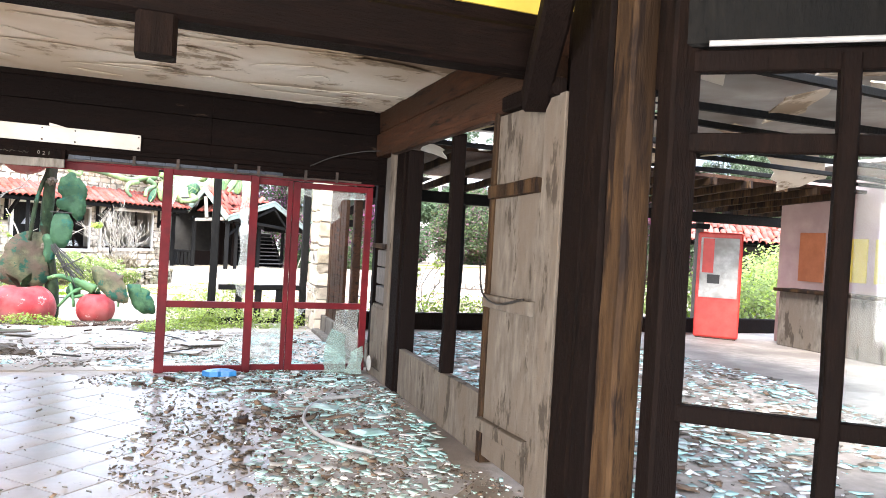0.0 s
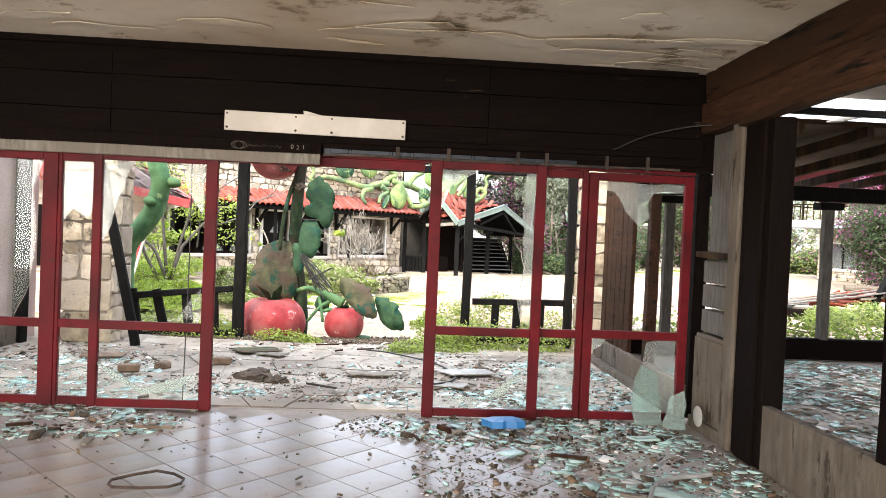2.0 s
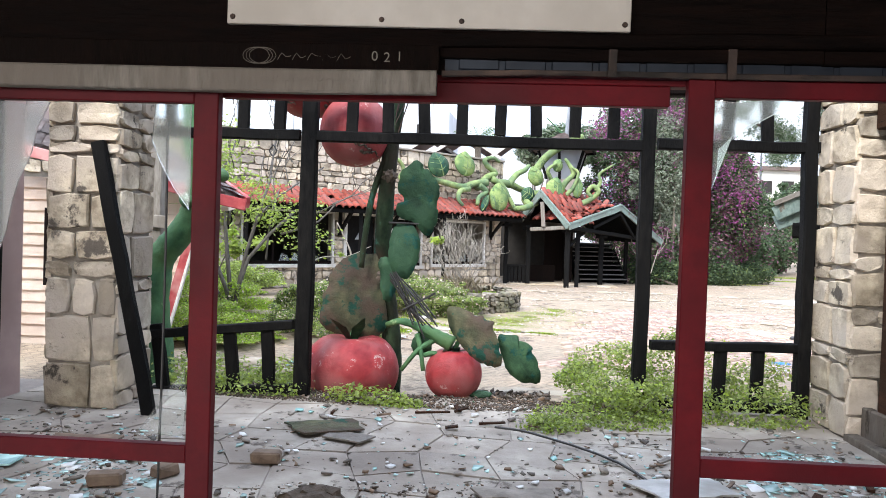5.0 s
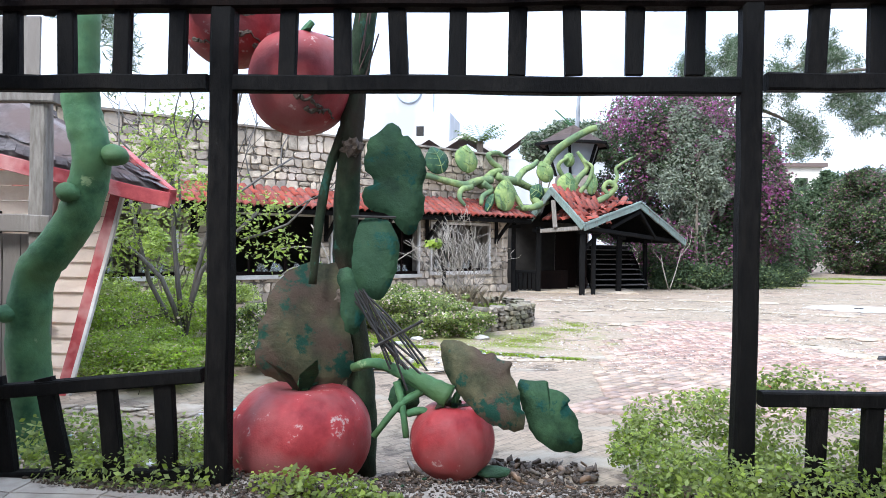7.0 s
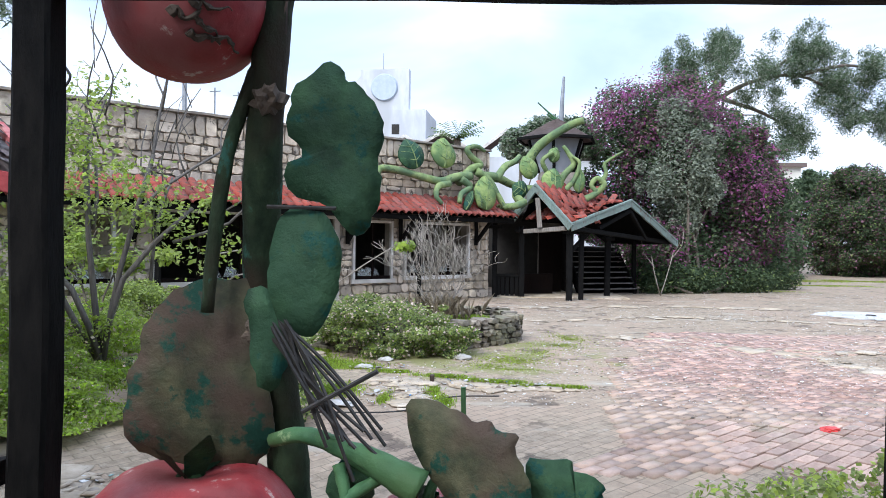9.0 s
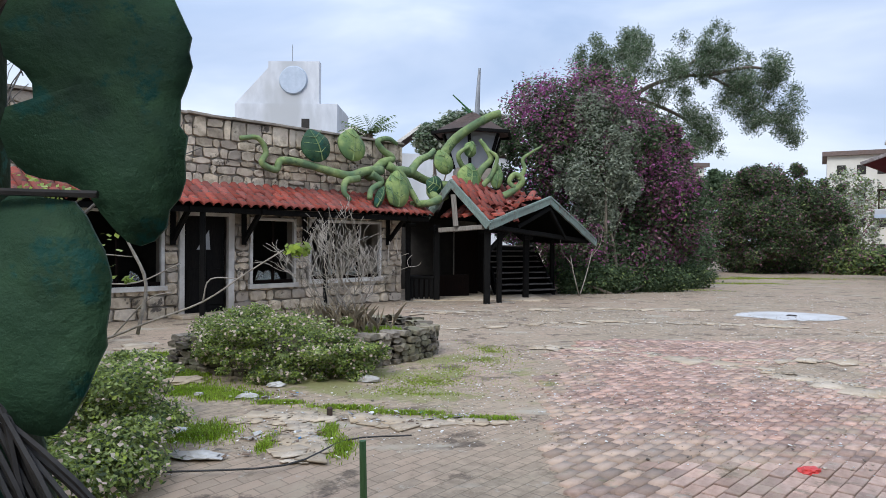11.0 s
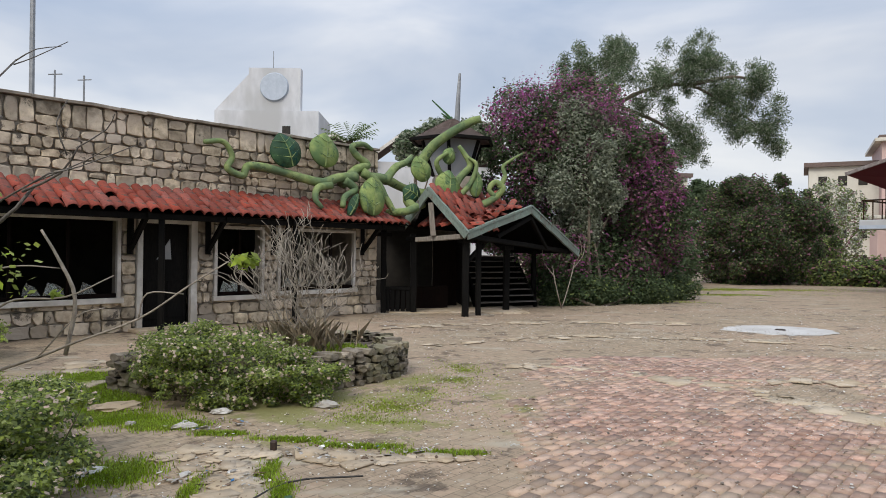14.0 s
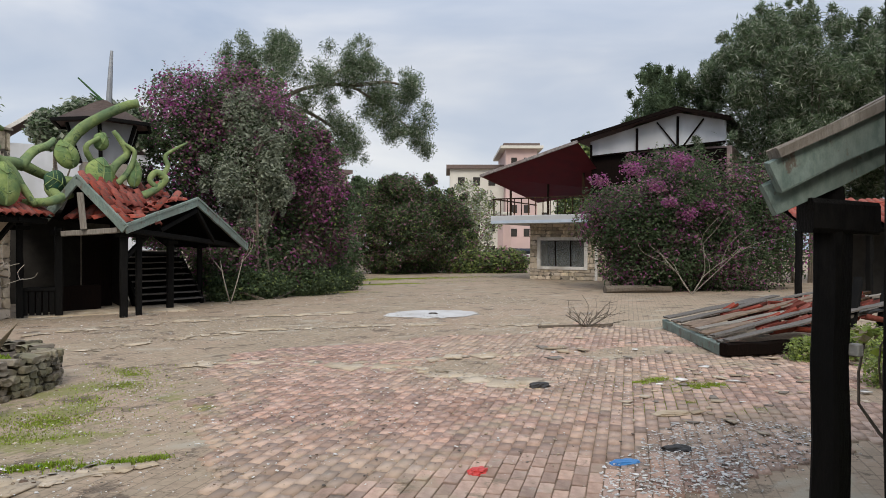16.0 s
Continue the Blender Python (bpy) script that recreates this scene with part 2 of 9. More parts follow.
DARK_STONE = surf("dark_mossy_stone", (0.11, 0.092, 0.072), (0.29, 0.25, 0.20), (0.16, 0.15, 0.10), 8, 3, (1, 1, 1), (0.85, 0.97), 0.9, vary=0.4, spots=(0.045, 0.04, 0.032), spot_scale=4, spot_edge=0.56, specular=0.15)
LEAF_DARK = surf("dark_green_sheet_leaf", (0.006, 0.021, 0.012), (0.062, 0.135, 0.063), (0.025, 0.062, 0.033), 5.5, 2.6, (1, 1, 1), (0.5, 0.8), 0.9, spots=(0.010, 0.060, 0.047), spot_scale=4.2, spot_edge=0.56, specular=0.2)
LEAF_BROWN = surf("faded_olive_sheet_leaf", (0.020, 0.030, 0.017), (0.125, 0.120, 0.068), (0.078, 0.056, 0.042), 5.5, 3.0, (1, 1, 1), (0.55, 0.85), 0.9, spots=(0.014, 0.060, 0.042), spot_scale=4.0, spot_edge=0.56, specular=0.18)
VINE = surf("light_green_sculpted_vine", (0.13, 0.19, 0.065), (0.27, 0.33, 0.14), (0.10, 0.155, 0.08), 6, 1.8, (1, 1, 1), (0.6, 0.85), 0.5, spots=(0.075, 0.12, 0.06), spot_scale=3.0, spot_edge=0.58, specular=0.2)
VINE_LEAF = surf("light_green_sculpted_leaf", (0.13, 0.20, 0.06), (0.28, 0.34, 0.12), (0.095, 0.165, 0.07), 6, 2.2, (1, 1, 1), (0.6, 0.85), 0.5, spots=(0.06, 0.115, 0.055), spot_scale=3.5, spot_edge=0.58, specular=0.2)
SHUTTER = surf("dark_blue_steel", (0.010, 0.014, 0.022), (0.024, 0.030, 0.042), None, 6, 1, (1, 1, 1), (0.3, 0.5), 0.05, metal=0.4)
STEEL = surf("rusty_steel", (0.05, 0.035, 0.03), (0.12, 0.08, 0.065), (0.03, 0.025, 0.022), 15, 3, (1, 1, 1), (0.5, 0.8), 0.2, metal=0.5)
WIRE = surf("black_cable", (0.015, 0.014, 0.013), (0.035, 0.032, 0.03), None, 15, 3, (1, 1, 1), (0.4, 0.6), 0.0)
GREY_PIPE = surf("grey_cable", (0.25, 0.25, 0.25), (0.36, 0.36, 0.36), None, 15, 3, (1, 1, 1), (0.4, 0.6), 0.0)
BLUE = surf("blue_plastic", (0.02, 0.16, 0.42), (0.05, 0.24, 0.52), None, 5, 2, (1, 1, 1), (0.3, 0.5), 0.1)
RED_PLASTIC = surf("red_plastic", (0.50, 0.03, 0.025), (0.62, 0.06, 0.045), None, 5, 2, (1, 1, 1), (0.3, 0.5), 0.1)
PAPER = surf("dirty_white_litter", (0.34, 0.33, 0.31), (0.58, 0.57, 0.55), (0.28, 0.265, 0.24), 7, 2, (1, 1, 1), (0.6, 0.85), 0.2)
BARK = surf("grey_brown_bark", (0.085, 0.068, 0.052), (0.17, 0.14, 0.11), None, 14, 2, (2, 2, 0.6), (0.8, 0.95), 0.5)
TWIG = surf("bleached_dead_twig", (0.22, 0.195, 0.165), (0.38, 0.34, 0.29), None, 14, 2, (1, 1, 1), (0.85, 0.97), 0.2, specular=0.1)
SOIL = surf("dark_soil", (0.05, 0.038, 0.028), (0.12, 0.092, 0.07), (0.08, 0.06, 0.045), 12, 2, (1, 1, 1), (0.85, 0.98), 0.7)
# Darkness of unlit rooms put into a near-black colour; also fills distant windows.
DARK_ROOM = surf("unlit_room_shade", (0.02, 0.018, 0.016), (0.04, 0.036, 0.032), None, 3, 0.7, (1, 1, 1), (0.8, 0.95), 0.1)
WHITE_WALL = surf("white_render", (0.46, 0.48, 0.51), (0.58, 0.60, 0.63), (0.40, 0.41, 0.42), 1.5, 0.35, (1, 1, 0.4), (0.8, 0.95), 0.05)
PINK_WALL = surf("pink_render", (0.50, 0.36, 0.34), (0.58, 0.43, 0.40), (0.46, 0.34, 0.32), 0.6, 0.2, (1, 1, 1), (0.8, 0.95), 0.0)
CREAM_WALL = surf("cream_render", (0.52, 0.50, 0.44), (0.62, 0.60, 0.54), None, 0.6, 0.2, (1, 1, 1), (0.8, 0.95), 0.0)
MAROON = surf("maroon_canopy", (0.10, 0.012, 0.018), (0.16, 0.022, 0.028), (0.12, 0.02, 0.024), 2, 0.6, (1, 1, 1), (0.6, 0.85), 0.1)
BROWN_ROOF = surf("brown_shingle_roof", (0.10, 0.07, 0.06), (0.19, 0.14, 0.12), (0.13, 0.10, 0.09), 5, 0.8, (1, 1, 3), (0.75, 0.95), 0.4)
GREY_METAL = surf("grey_lamp_metal", (0.22, 0.23, 0.24), (0.32, 0.33, 0.34), None, 5, 1, (1, 1, 1), (0.4, 0.6), 0.0, metal=0.6)
DISH = surf("pale_blue_dish", (0.36, 0.42, 0.50), (0.44, 0.50, 0.58), None, 3, 1, (1, 1, 1), (0.5, 0.7), 0.0)
GLASS = glassy("clear_pane", (0.93, 0.97, 0.96), 0.02, 0.04)
GLASS_DUSTY = glassy("dusty_pane", (0.86, 0.91, 0.90), 0.10, 0.10)
GLASS_SHEET = glassy("greenish_glass_sheet", (0.66, 0.84, 0.80), 0.08, 0.22)
GLASS_BIT = surf("green_glass_shard", (0.275, 0.500, 0.475), (0.500, 0.725, 0.700), (0.413, 0.550, 0.525), 4, 1, (1, 1, 1), (0.1, 0.3), 0.0, vary=0.42, island=True, specular=0.7)
RUBBLE = surf("rubble_chips", (0.12, 0.10, 0.08), (0.32, 0.28, 0.235), (0.09, 0.075, 0.06), 6, 1, (1, 1, 1), (0.8, 0.97), 0.3, vary=0.5, island=True)
CHIP_WHITE = surf("white_chips", (0.52, 0.51, 0.49), (0.72, 0.71, 0.69), None, 6, 1, (1, 1, 1), (0.5, 0.8), 0.0, vary=0.25, island=True)
WOODBIT = surf("splintered_wood", (0.10, 0.065, 0.042), (0.22, 0.15, 0.10), None, 8, 2, (1, 1, 1), (0.7, 0.9), 0.2, vary=0.4, island=True)
PAVER = surf("pink_clay_paver", (0.30, 0.188, 0.148), (0.50, 0.345, 0.28), (0.40, 0.30, 0.23), 14, 0.35, (1, 1, 1), (0.75, 0.95), 0.5, vary=0.30)
PAVER_ISL = surf("pink_clay_paving", (0.30, 0.188, 0.148), (0.50, 0.345, 0.28), (0.40, 0.30, 0.23), 14, 0.35, (1, 1, 1), (0.75, 0.95), 0.5, vary=0.32, island=True)
CONCRETE = surf("pale_worn_concrete", (0.35, 0.285, 0.21), (0.53, 0.455, 0.36), (0.37, 0.295, 0.205), 6, 1.6, (1, 1, 1), (0.8, 0.97), 0.6, spots=(0.22, 0.18, 0.13), spot_scale=4.5, spot_edge=0.57, vary=0.15, island=True)
PUDDLE = surf("pale_dried_cement_ring", (0.46, 0.46, 0.455), (0.60, 0.60, 0.595), (0.40, 0.39, 0.38), 5, 0.9, (1, 1, 1), (0.4, 0.7), 0.1)
GRASS_A = foliage("fresh_grass", (0.26, 0.40, 0.04), (0.40, 0.54, 0.09), 0.35)
GRASS_B = foliage("moss_green", (0.19, 0.23, 0.04), (0.29, 0.33, 0.08))
BUSH_A = foliage("shrub_leaf", (0.22, 0.28, 0.09), (0.39, 0.46, 0.17), 0.35)
BUSH_B = foliage("shrub_leaf_dark", (0.15, 0.20, 0.075), (0.26, 0.32, 0.13), 0.35)
BUSH_Y = foliage("yellow_green_leaf", (0.24, 0.33, 0.06), (0.39, 0.47, 0.12), 0.35)
FLOWER = foliage("pale_pink_blossom", (0.64, 0.46, 0.41), (0.80, 0.70, 0.62), 0.2)
MAGENTA = foliage("bougainvillea_bract", (0.27, 0.075, 0.20), (0.42, 0.14, 0.32), 0.35)
DUSKY = foliage("dusky_dry_bract", (0.20, 0.10, 0.135), (0.33, 0.185, 0.22), 0.4)
OLIVE = foliage("olive_leaf", (0.25, 0.28, 0.215), (0.39, 0.425, 0.33), 0.3)
DEEP = foliage("deep_green_leaf", (0.055, 0.085, 0.045), (0.115, 0.155, 0.085), 0.35)
PINE = foliage("pine_needle", (0.085, 0.125, 0.07), (0.155, 0.205, 0.12), 0.35)
HEDGE = foliage("hedge_leaf", (0.065, 0.10, 0.05), (0.125, 0.17, 0.09), 0.35)
STRAW = foliage("bleached_straw", (0.50, 0.42, 0.30), (0.66, 0.57, 0.43), 0.25)
DRY = foliage("dry_stalk", (0.30, 0.245, 0.165), (0.44, 0.37, 0.26), 0.3)
PALM = foliage("palm_frond", (0.10, 0.15, 0.06), (0.17, 0.23, 0.10), 0.25)


def ground_material():
    """Court: worn earth-brown sheet with a clay-paver grid showing through, moss and pale dust patches, all at real size."""
    m = surf("worn_court_ground", (0.20, 0.163, 0.115), (0.37, 0.305, 0.225), (0.32, 0.25, 0.185), 11.0, 0.3, (1, 1, 1), (0.75, 0.95), 0.4, spots=(0.135, 0.105, 0.078), spot_scale=1.6, spot_edge=0.56)
    t = m.node_tree
    b = t.nodes["Principled BSDF"]
    old = b.inputs["Base Color"].links[0].from_socket
    co = t.nodes.new("ShaderNodeTexCoord")
    mp = t.nodes.new("ShaderNodeMapping")
    mp.inputs["Rotation"].default_value = (0, 0, radians(-42.4))
    br = t.nodes.new("ShaderNodeTexBrick")
    br.inputs["Scale"].default_value = 1.0
    br.inputs["Brick Width"].default_value, br.inputs["Row Height"].default_value = 0.205, 0.105
    br.inputs["Mortar Size"].default_value = 0.006
    br.inputs["Color1"].default_value, br.inputs["Color2"].default_value = (1.16, 1.08, 1.05, 1), (0.92, 0.90, 0.88, 1)
    br.inputs["Mortar"].default_value = (0.62, 0.60, 0.56, 1)
    t.links.new(co.outputs["Object"], mp.inputs["Vector"])
    t.links.new(mp.outputs["Vector"], br.inputs["Vector"])
    mx = t.nodes.new("ShaderNodeMix")
    mx.data_type, mx.blend_type = "RGBA", "MULTIPLY"
    mx.inputs["Factor"].default_value = 0.8
    t.links.new(old, mx.inputs["A"])
    t.links.new(br.outputs["Color"], mx.inputs["B"])
    # pale dust streaks across the far court
    sm = t.nodes.new("ShaderNodeMapping")
    sm.inputs["Rotation"].default_value = (0, 0, radians(-28))
    sm.inputs["Scale"].default_value = (0.55, 1.3, 1)
    sn = t.nodes.new("ShaderNodeTexNoise")
    sn.inputs["Scale"].default_value, sn.inputs["Detail"].default_value = 1.3, 6
    sr = t.nodes.new("ShaderNodeValToRGB")
    sr.color_ramp.elements[0].position, sr.color_ramp.elements[1].position = 0.60, 0.66
    t.links.new(co.outputs["Object"], sm.inputs["Vector"])
    t.links.new(sm.outputs["Vector"], sn.inputs["Vector"])
    t.links.new(sn.outputs["Fac"], sr.inputs["Fac"])
    m2 = t.nodes.new("ShaderNodeMix")
    m2.data_type = "RGBA"
    m2.inputs["B"].default_value = (0.34, 0.30, 0.235, 1)
    t.links.new(sr.outputs["Color"], m2.inputs["Factor"])
    t.links.new(mx.outputs["Result"], m2.inputs["A"])
    t.links.new(m2.outputs["Result"], b.inputs["Base Color"])
    return m


GROUND = ground_material()


def mossy(m, amount=0.0, colour=(0.19, 0.19, 0.065), dust=(0.36, 0.295, 0.21)):
    """Thin moss and pale dirt over a paving material, in patches of the court's own size, thickest about the planter."""
    t = m.node_tree
    b = t.nodes["Principled BSDF"]
    old = b.inputs["Base Color"].links[0].from_socket
    g = t.nodes.new("ShaderNodeNewGeometry")
    def layer(scale, edge, soft, colour, old, near):
        n = t.nodes.new("ShaderNodeTexNoise")
        n.inputs["Scale"].default_value, n.inputs["Detail"].default_value, n.inputs["Roughness"].default_value = scale, 9, 0.72
        t.links.new(g.outputs["Position"], n.inputs["Vector"])
        fac = n.outputs["Fac"]
        if near:
            dist = t.nodes.new("ShaderNodeVectorMath")
            dist.operation = "DISTANCE"
            dist.inputs[1].default_value = (0.7, 19.3, 0)
            t.links.new(g.outputs["Position"], dist.inputs[0])
            mr = t.nodes.new("ShaderNodeMapRange")
            mr.inputs["From Min"].default_value, mr.inputs["From Max"].default_value = 0.8, 3.2
            mr.inputs["To Min"].default_value, mr.inputs["To Max"].default_value = 0.20, 0.0
            t.links.new(dist.outputs["Value"], mr.inputs["Value"])
            ad = t.nodes.new("ShaderNodeMath")
            ad.operation = "ADD"
            t.links.new(fac, ad.inputs[0])
            t.links.new(mr.outputs["Result"], ad.inputs[1])
            fac = ad.outputs[0]
        r = t.nodes.new("ShaderNodeValToRGB")
        r.color_ramp.elements[0].position, r.color_ramp.elements[1].position = edge, edge + soft
        r.color_ramp.elements[1].color = (0.85, 0.85, 0.85, 1)
        t.links.new(fac, r.inputs["Fac"])
        x = t.nodes.new("ShaderNodeMix")
        x.data_type = "RGBA"
        x.inputs["B"].default_value = (*colour, 1)
        t.links.new(r.outputs["Color"], x.inputs["Factor"])
        t.links.new(old, x.inputs["A"])
        return x.outputs["Result"]
    col = layer(1.1, 0.54 - amount, 0.12, dust, old, False)
    col = layer(7.0, 0.60 - amount, 0.06, (0.36, 0.32, 0.26), col, False)
    col = layer(3.4, 0.58 - amount, 0.07, (0.20, 0.155, 0.108), col, False)
    col = layer(1.3, 0.645 - amount, 0.07, colour, col, True)
    t.links.new(col, b.inputs["Base Color"])


for court_material in (PAVER, PAVER_ISL, GROUND):
    mossy(court_material)


# ---- building helpers ----
def thing(name, at=(0, 0, 0), label="", category="", group="", kind=""):
    ob = new(name)
    ob.empty_display_size = 0.1
    ob.matrix_basis = Matrix.Translation(at)
    return tagged(ob, label, category, group, kind)


def link_mesh(name, me, material, parent=None, label="", smooth=False, kind=""):
    for m in (material if isinstance(material, (list, tuple)) else [material]):
        me.materials.append(m)
    if smooth:
        me.polygons.foreach_set("use_smooth", [True] * len(me.polygons))
    ob = new(name, me)
    if parent is not None:
        ob.parent = parent
        if parent.parent is None:
            ob.matrix_parent_inverse = parent.matrix_basis.inverted()
    return tagged(ob, label=label, kind=kind)


def part(name, bm, material, parent=None, label="", smooth=False, kind=""):
    """Links a bmesh, in the coordinates of the world, as ONE mesh under its thing."""
    me = bpy.data.meshes.new(name)
    bm.to_mesh(me)
    bm.free()
    return link_mesh(name, me, material, parent, label, smooth, kind)


def single(name, bm, material, label, category, group="", kind="", smooth=False):
    ob = part(name, bm, material, None, "", smooth)
    return tagged(ob, label, category, group, kind)


def raw(name, verts, faces, material, parent=None, label="", smooth=False, kind="", index=None):
    """A mesh from numpy arrays; faces all with the same number of corners."""
    verts, faces = np.asarray(verts, np.float32), np.asarray(faces, np.int32)
    me = bpy.data.meshes.new(name)
    n, k = faces.shape
    me.vertices.add(len(verts))
    me.vertices.foreach_set("co", verts.ravel())
    me.loops.add(n * k)
    me.loops.foreach_set("vertex_index", faces.ravel())
    me.polygons.add(n)
    me.polygons.foreach_set("loop_start", np.arange(0, n * k, k, dtype=np.int32))
    if index is not None:
        me.polygons.foreach_set("material_index", np.asarray(index, np.int32))
    me.update(calc_edges=True)
    return link_mesh(name, me, material, parent, label, smooth, kind)


def box(bm, x0, x1, y0, y1, z0, z1, bev=0.0):
    made = bmesh.ops.create_cube(bm, size=1, matrix=Matrix.Translation(((x0 + x1) / 2, (y0 + y1) / 2, (z0 + z1) / 2)) @ Matrix.Diagonal((x1 - x0, y1 - y0, z1 - z0, 1)))
    if bev:
        edges = {e for v in made["verts"] for e in v.link_edges}
        bmesh.ops.bevel(bm, geom=list(edges), offset=bev, segments=1, affect="EDGES")
    return bm


def boxes(*rows, bev=0.0):
    bm = bmesh.new()
    for r in rows:
        box(bm, *r, bev=bev)
    return bm


def beam(bm, a, b, w, h, up=(0, 0, 1), worn=0.004, seg=0.35, cham=0.12):
    """A timber from a to b, w wide and h high, with chamfered, uneven edges."""
    a, b = Vector(a), Vector(b)
    d = b - a
    length = d.length
    d.normalize()
    up = Vector(up)
    if abs(d.dot(up)) > 0.95:
        up = Vector((0, 1, 0))
    side = d.cross(up).normalized()
    up = side.cross(d).normalized()
    c = min(w, h) * cham
    prof = [(-w / 2 + c, -h / 2), (w / 2 - c, -h / 2), (w / 2, -h / 2 + c), (w / 2, h / 2 - c), (w / 2 - c, h / 2), (-w / 2 + c, h / 2), (-w / 2, h / 2 - c), (-w / 2, -h / 2 + c)]
    n = max(1, min(14, round(length / seg)))
    rings = []
    for i in range(n + 1):
        o = a + d * (length * i / n)
        jx, jy = random.uniform(-worn, worn), random.uniform(-worn, worn)
        rings.append([bm.verts.new(o + side * (x + jx + random.uniform(-worn, worn) * 0.5) + up * (y + jy + random.uniform(-worn, worn) * 0.5)) for x, y in prof])
    for r0, r1 in zip(rings, rings[1:]):
        for k in range(8):
            bm.faces.new((r0[k], r0[(k + 1) % 8], r1[(k + 1) % 8], r1[k]))
    bm.faces.new(rings[0][::-1])
    bm.faces.new(rings[-1])
    return bm


def beams(*rows, **kw):
    bm = bmesh.new()
    for r in rows:
        beam(bm, *r, **kw)
    return bm


def smooth_path(pts, n):
    """Catmull-Rom through the points, n steps a span."""
    p = [Vector(q) for q in pts]
    p = [p[0] * 2 - p[1]] + p + [p[-1] * 2 - p[-2]]
    out = []
    for i in range(1, len(p) - 2):
        for k in range(n):
            t = k / n
            out.append(0.5 * ((2 * p[i]) + (p[i + 1] - p[i - 1]) * t + (2 * p[i - 1] - 5 * p[i] + 4 * p[i + 1] - p[i + 2]) * t * t + (3 * p[i] - p[i - 1] - 3 * p[i + 1] + p[i + 2]) * t ** 3))
    out.append(p[-2])
    return out


def tube(bm, pts, r0, r1=None, sides=8, n=4, lump=0.0):
    """A round tapering tube along a smooth line."""
    r1 = r0 if r1 is None else r1
    path = smooth_path(pts, n) if n > 1 else [Vector(p) for p in pts]
    rings = []
    ref = Vector((0.3, 0.2, 1)).normalized()
    for i, o in enumerate(path):
        d = (path[min(i + 1, len(path) - 1)] - path[max(i - 1, 0)]).normalized()
        s = d.cross(ref)
        s = s.normalized() if s.length > 1e-4 else Vector((1, 0, 0))
        ref = s.cross(d).normalized()
        f = i / max(1, len(path) - 1)
        r = (r0 + (r1 - r0) * f) * (1 + lump * random.uniform(-1, 1))
        rings.append([bm.verts.new(o + (s * math.cos(k * math.tau / sides) + ref * math.sin(k * math.tau / sides)) * r) for k in range(sides)])
    for a, b in zip(rings, rings[1:]):
        for k in range(sides):
            bm.faces.new((a[k], a[(k + 1) % sides], b[(k + 1) % sides], b[k]))
    bm.faces.new(rings[0][::-1])
    bm.faces.new(rings[-1])
    return bm


def plate(bm, outline, thick, m=None, bulge=0.0):
    """A flat, slightly bulged sheet with the given outline in its own x, z plane, thick along y, placed by m."""
    m = m or Matrix()
    cx, cz = sum(p[0] for p in outline) / len(outline), sum(p[1] for p in outline) / len(outline)
    loops = []
    for s in (-1, 1):
        rim = [bm.verts.new(m @ Vector((x, s * thick / 2, z))) for x, z in outline]
        mid = [bm.verts.new(m @ Vector((cx + (x - cx) * 0.55, s * thick / 2 - bulge * 0.7, cz + (z - cz) * 0.55))) for x, z in outline]
        hub = bm.verts.new(m @ Vector((cx, s * thick / 2 - bulge, cz)))
        n = len(outline)
        for k in range(n):
            q = (rim[k], rim[(k + 1) % n], mid[(k + 1) % n], mid[k])
            tri = (mid[k], mid[(k + 1) % n], hub)
            bm.faces.new(q if s < 0 else q[::-1])
            bm.faces.new(tri if s < 0 else tri[::-1])
        loops.append(rim)
    n = len(outline)
    for k in range(n):
        bm.faces.new((loops[0][k], loops[1][k], loops[1][(k + 1) % n], loops[0][(k + 1) % n]))
    return bm


def jagged(pts, amount=0.02, every=0.06):
    """The closed outline with small teeth between its corners."""
    out = []
    for (x0, z0), (x1, z1) in zip(pts, pts[1:] + pts[:1]):
        n = max(1, int(math.hypot(x1 - x0, z1 - z0) / every))
        for k in range(n):
            f = k / n
            j = amount if k else 0
            out.append((x0 + (x1 - x0) * f + random.uniform(-j, j), z0 + (z1 - z0) * f + random.uniform(-j, j)))
    return out


